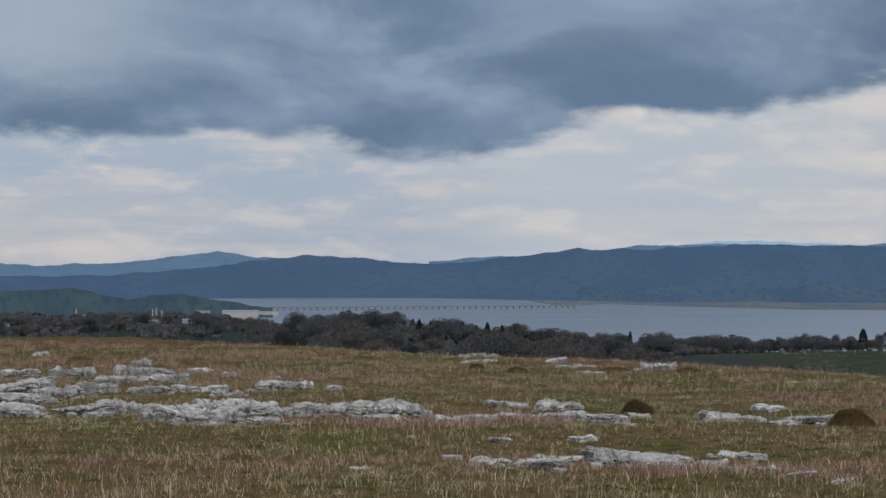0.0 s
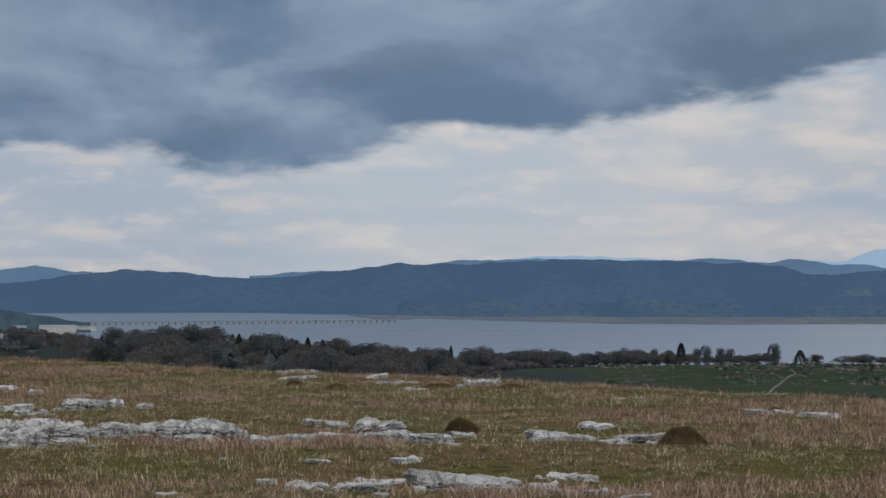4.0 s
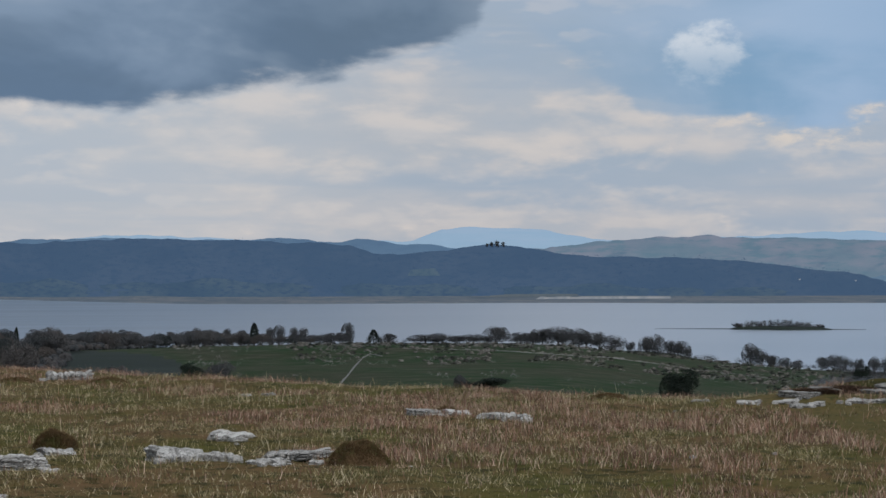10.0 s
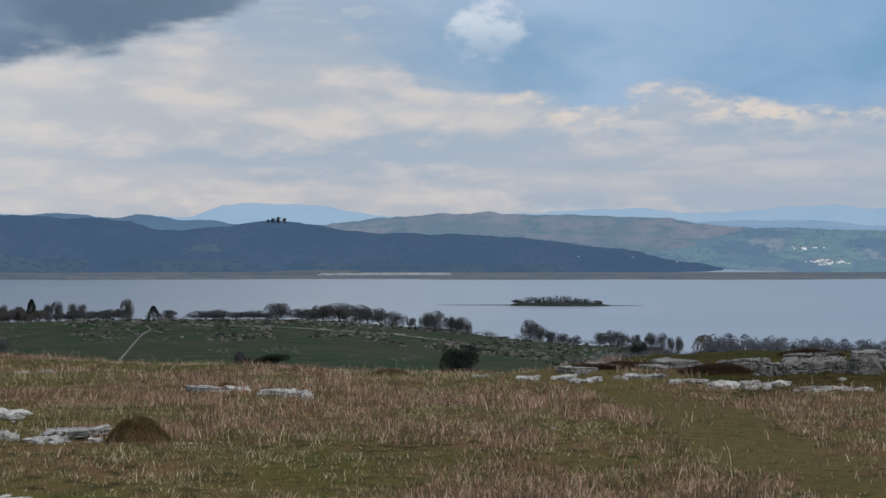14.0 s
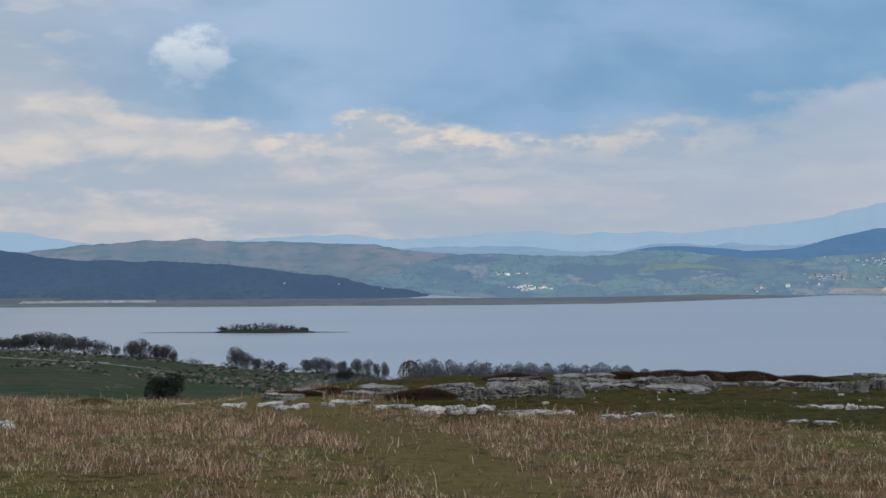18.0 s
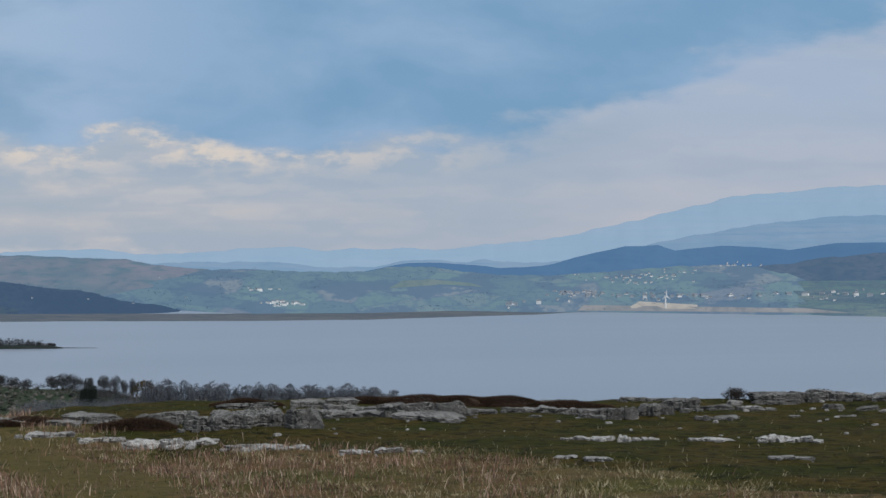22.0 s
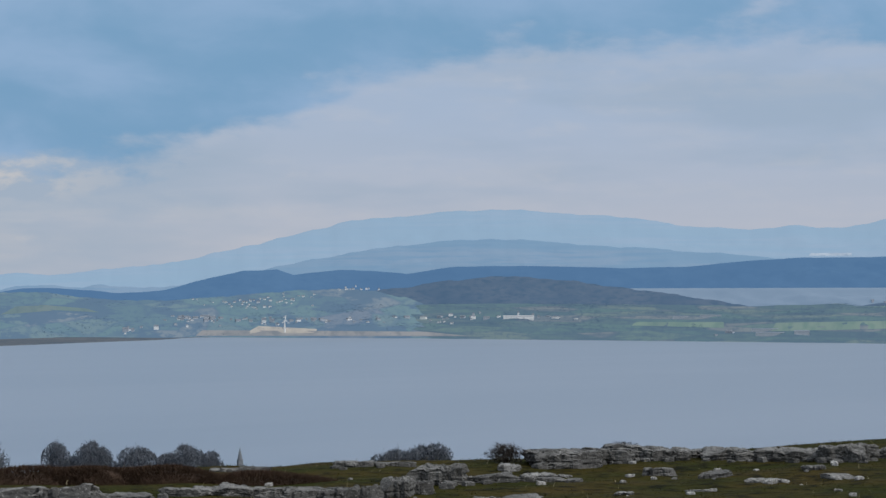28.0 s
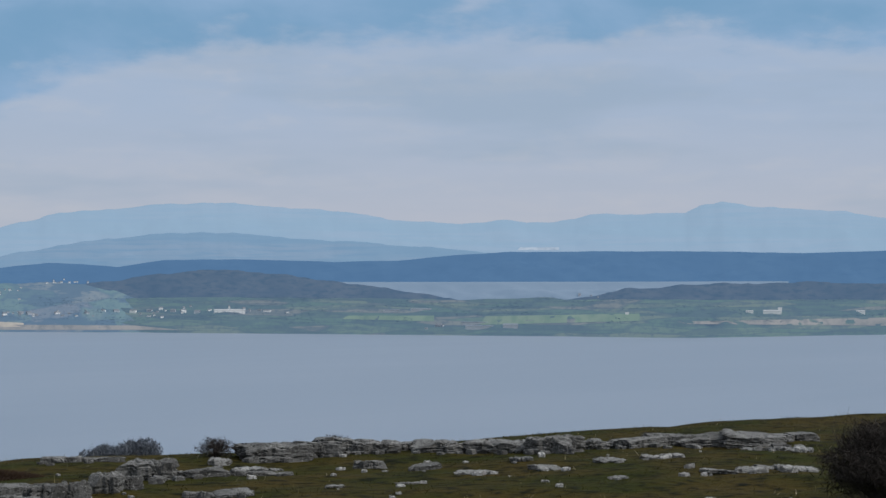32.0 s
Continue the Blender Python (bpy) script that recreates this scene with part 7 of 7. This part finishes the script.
def scatter(n, az0, az1, r0, r1, seed, keep):
    rg = np.random.default_rng(seed)
    az = rg.uniform(az0, az1, n)
    r = r0 + (r1 - r0) * rg.random(n) ** 0.8
    x, y = r * np.sin(np.radians(az)), r * np.cos(np.radians(az))
    ok = (rg.random(n) < keep(x, y, az, r)) & (r < tab(BROW, az) * 1.12)
    return np.stack([x[ok], y[ok]], 1), ground_height(az[ok], r[ok])


def path_gap(x, y):
    d = np.full(len(x), 99.0)
    for (x0, y0), (x1, y1) in zip(PATH, PATH[1:]):
        e = np.array([x1 - x0, y1 - y0])
        u = np.clip(((x - x0) * e[0] + (y - y0) * e[1]) / (e @ e), 0, 1)
        d = np.minimum(d, np.hypot(x - x0 - u * e[0], y - y0 - u * e[1]))
    return np.clip((d + 0.35 * rough(x, y, 3.0, 3) - 0.85) / 0.5, 0.06, 1)


def in_turf(x, y, az, r):
    return 1 / (1 + np.exp(-(r - turf_edge(az)) / 0.9))


def moor_keep(x, y, az, r):
    return np.clip(0.70 + 0.4 * rough(x, y, 4.0, 3) + 0.35 * rough(x, y, 0.7, 2), 0.1, 1) * path_gap(x, y) * (1 - 0.985 * in_turf(x, y, az, r))


def stem_keep(x, y, az, r):
    p = np.clip((rough(x, y, 6.0, 3) + 0.45 * rough(x, y, 1.6, 2) + 0.08 + 0.30 * np.clip((az - 10) / 8, 0, 1) * np.clip((r - 30) / 6, 0, 1) * np.clip((34 - az) / 5, 0, 1)) * 2.8, 0.03, 1)
    return p * path_gap(x, y) * (1 - in_turf(x, y, az, r)) * (1 - 0.5 * np.clip((az - 29) / 4, 0, 1)) * (1 - 0.7 * np.clip((38 - r) / 9, 0, 1) * np.clip((9 - az) / 4, 0, 1))


p_, z_ = scatter(1000000, -20, 62, 14, 100, 3, moor_keep)
blades("dead_grass", p_, z_, 0.115, 0.015, 0.9, STRAW, "short dead straw-coloured moor grass", "grass", 5)
p_, z_ = scatter(760000, -20, 62, 13, 108, 4, stem_keep)
blades("bracken_stems", p_, z_, 0.19, 0.0145, 0.62, STEM, "pinkish brown dead bracken stems in patches", "bracken", 6, False)
p_, z_ = scatter(300000, 18, 68, 50, 112, 18, lambda x, y, az, r: 0.8 * in_turf(x, y, az, r))
blades("turf_grass", p_, z_, 0.045, 0.022, 1.3, TURF_BLADE, "close-cropped mossy green turf grass", "grass", 19)
p_, z_ = scatter(330000, -20, 66, 11, 112, 8, lambda x, y, az, r: (1 - in_turf(x, y, az, r)) * np.clip(0.6 * np.clip(0.5 - 1.3 * rough(x, y, 5.0, 3), 0, 1) + 0.1 + 0.5 * (1 - path_gap(x, y)), 0, 1))
blades("short_grass", p_, z_, 0.065, 0.016, 1.2, GREEN_BLADE, "short olive green grazed grass", "grass", 9)
p_, z_ = scatter(60000, -20, 32, 13, 100, 14, lambda x, y, az, r: np.clip(rough(x, y, 5.0, 3) + 0.25, 0, 1) * (1 - in_turf(x, y, az, r)) * np.clip((27 - az) / 8, 0.1, 1) * path_gap(x, y))
blades("tall_straws", p_, z_, 0.27, 0.0125, 0.42, STRAW, "tall pale dead grass straws", "grass", 15, False)


def tuft_cloud(bm_name, n, w, d, h, mat, parent, seed, blade_h, blade_w, shape=2.0):
    """Short blades all over a low dome."""
    rg = np.random.default_rng(seed)
    a, q = rg.random(n) * 2 * np.pi, np.sqrt(rg.random(n))
    x, y = q * np.cos(a) * w / 2, q * np.sin(a) * d / 2
    z = h * np.clip(1 - q ** shape, 0, 1) ** 0.7 * (0.9 + 0.15 * rough(x + seed, y, w * 0.3, 2))
    p = np.stack([x, y, z], 1)
    out = np.stack([np.cos(a) * q, np.sin(a) * q, 0.8 + 0 * a], 1) + rg.normal(0, 0.35, (n, 3))
    out /= np.linalg.norm(out, axis=1, keepdims=True)
    s = rg.random(n) * 2 * np.pi
    side = np.stack([np.cos(s), np.sin(s), 0 * s], 1) * blade_w * 0.5
    v = np.stack([p - side, p + side, p + out * blade_h * (0.5 + rg.random((n, 1)))], 1).reshape(-1, 3)
    ob = new(bm_name, mesh_of(bm_name, v, np.arange(n * 3).reshape(-1, 3), [mat], smooth=False))
    ob.parent = parent
    return ob


def mound(name, x, y, w, h, mat, label, category, seed, blade_h, blade_w, n, deep=0.9):
    ob = new(name)
    ob.matrix_basis = pose(x, y, ground_z(x, y), 0, 0, -math.degrees(math.atan2(x, y)))
    v, f = dome(w * 0.86, w * deep * 0.86, h * 0.76, seed)
    body = new("mound", mesh_of("mound", v, f, [mat]))
    body.parent = ob
    tuft_cloud("foliage", n, w * 1.02, w * deep * 1.02, h, mat, ob, seed, blade_h, blade_w)
    tagged(ob, label, category)


for i, (x, y, w, h) in enumerate(HUMMOCKS):
    mound("hummock", x, y, w * 1.25, h * 0.86, MOSS, "rounded brown-green mossy hummock in the moor grass", "hummock", 60 + i, 0.055, 0.016, 7000 if i < 2 else 1800)
for i, (x, y, w, h) in enumerate(HEATHER):
    mound("heather_bank", x, y, w * 1.6, h * (0.9 if i < 6 else 0.5), HEATHER_MAT, "low dark reddish brown heather bank on the scar", "heather", 90 + i, 0.07, 0.012, 14000, 0.5)


def shrub(x, y, w, h, seed, stems, level, label, dense=0):
    ob = new("hawthorn_shrub")
    ob.matrix_basis = pose(x, y, ground_z(x, y) - 0.03)
    rg = random.Random(seed)
    for s in range(stems):
        bm = bmesh.new()
        a = rg.uniform(0, 6.28)
        lean = rg.uniform(0.2, 0.85) * w / h
        branch(bm, rg, Vector((math.cos(a) * 0.08 * w, math.sin(a) * 0.08 * w, 0)), Vector((math.cos(a) * lean, math.sin(a) * lean, 1)).normalized(), h * (0.42 if level < 3 else 0.47), 0.010 * h + 0.004, level, 0.55, 0.12)
        part("stem", bm, TWIG, ob)
    if dense:
        rgn = np.random.default_rng(seed)
        n = dense
        u = rgn.normal(0, 1, (n, 3))
        u /= np.linalg.norm(u, axis=1, keepdims=True)
        p = u * rgn.random((n, 1)) ** 0.45 * np.array([w * 0.5, w * 0.5, h * 0.50]) * (0.8 + 0.35 * rough(u[:, 0] * 2 + 5, u[:, 2] * 2, 1.0, 2))[:, None] + np.array([0, 0, h * 0.40])
        e = rgn.normal(0, 1, (n, 3))
        e /= np.linalg.norm(e, axis=1, keepdims=True)
        s = np.cross(e, rgn.normal(0, 1, (n, 3))) * 0.0045
        v = np.stack([p - s, p + s, p + e * rgn.uniform(0.08, 0.24, (n, 1)) * min(1.0, h)], 1).reshape(-1, 3)
        tw = new("twig_mass", mesh_of("twig_mass", v, np.arange(n * 3).reshape(-1, 3), [TWIG], smooth=False))
        tw.parent = ob
    tagged(ob, label, "shrub")


shrub(*SHRUBS[0][:2], SHRUBS[0][2] * 1.0, SHRUBS[0][3], 3, 9, 2, "bare twiggy hawthorn shrub behind the limestone scar", 2400)
shrub(*SHRUBS[1][:2], SHRUBS[1][2] * 1.0, SHRUBS[1][3] * 1.05, 4, 7, 2, "low bare shrub growing among scar blocks", 1800)
shrub(*SHRUBS[2][:2], SHRUBS[2][2], SHRUBS[2][3] * 1.05, 5, 14, 3, "dense dark leafless hawthorn bush close to the path", 26000)
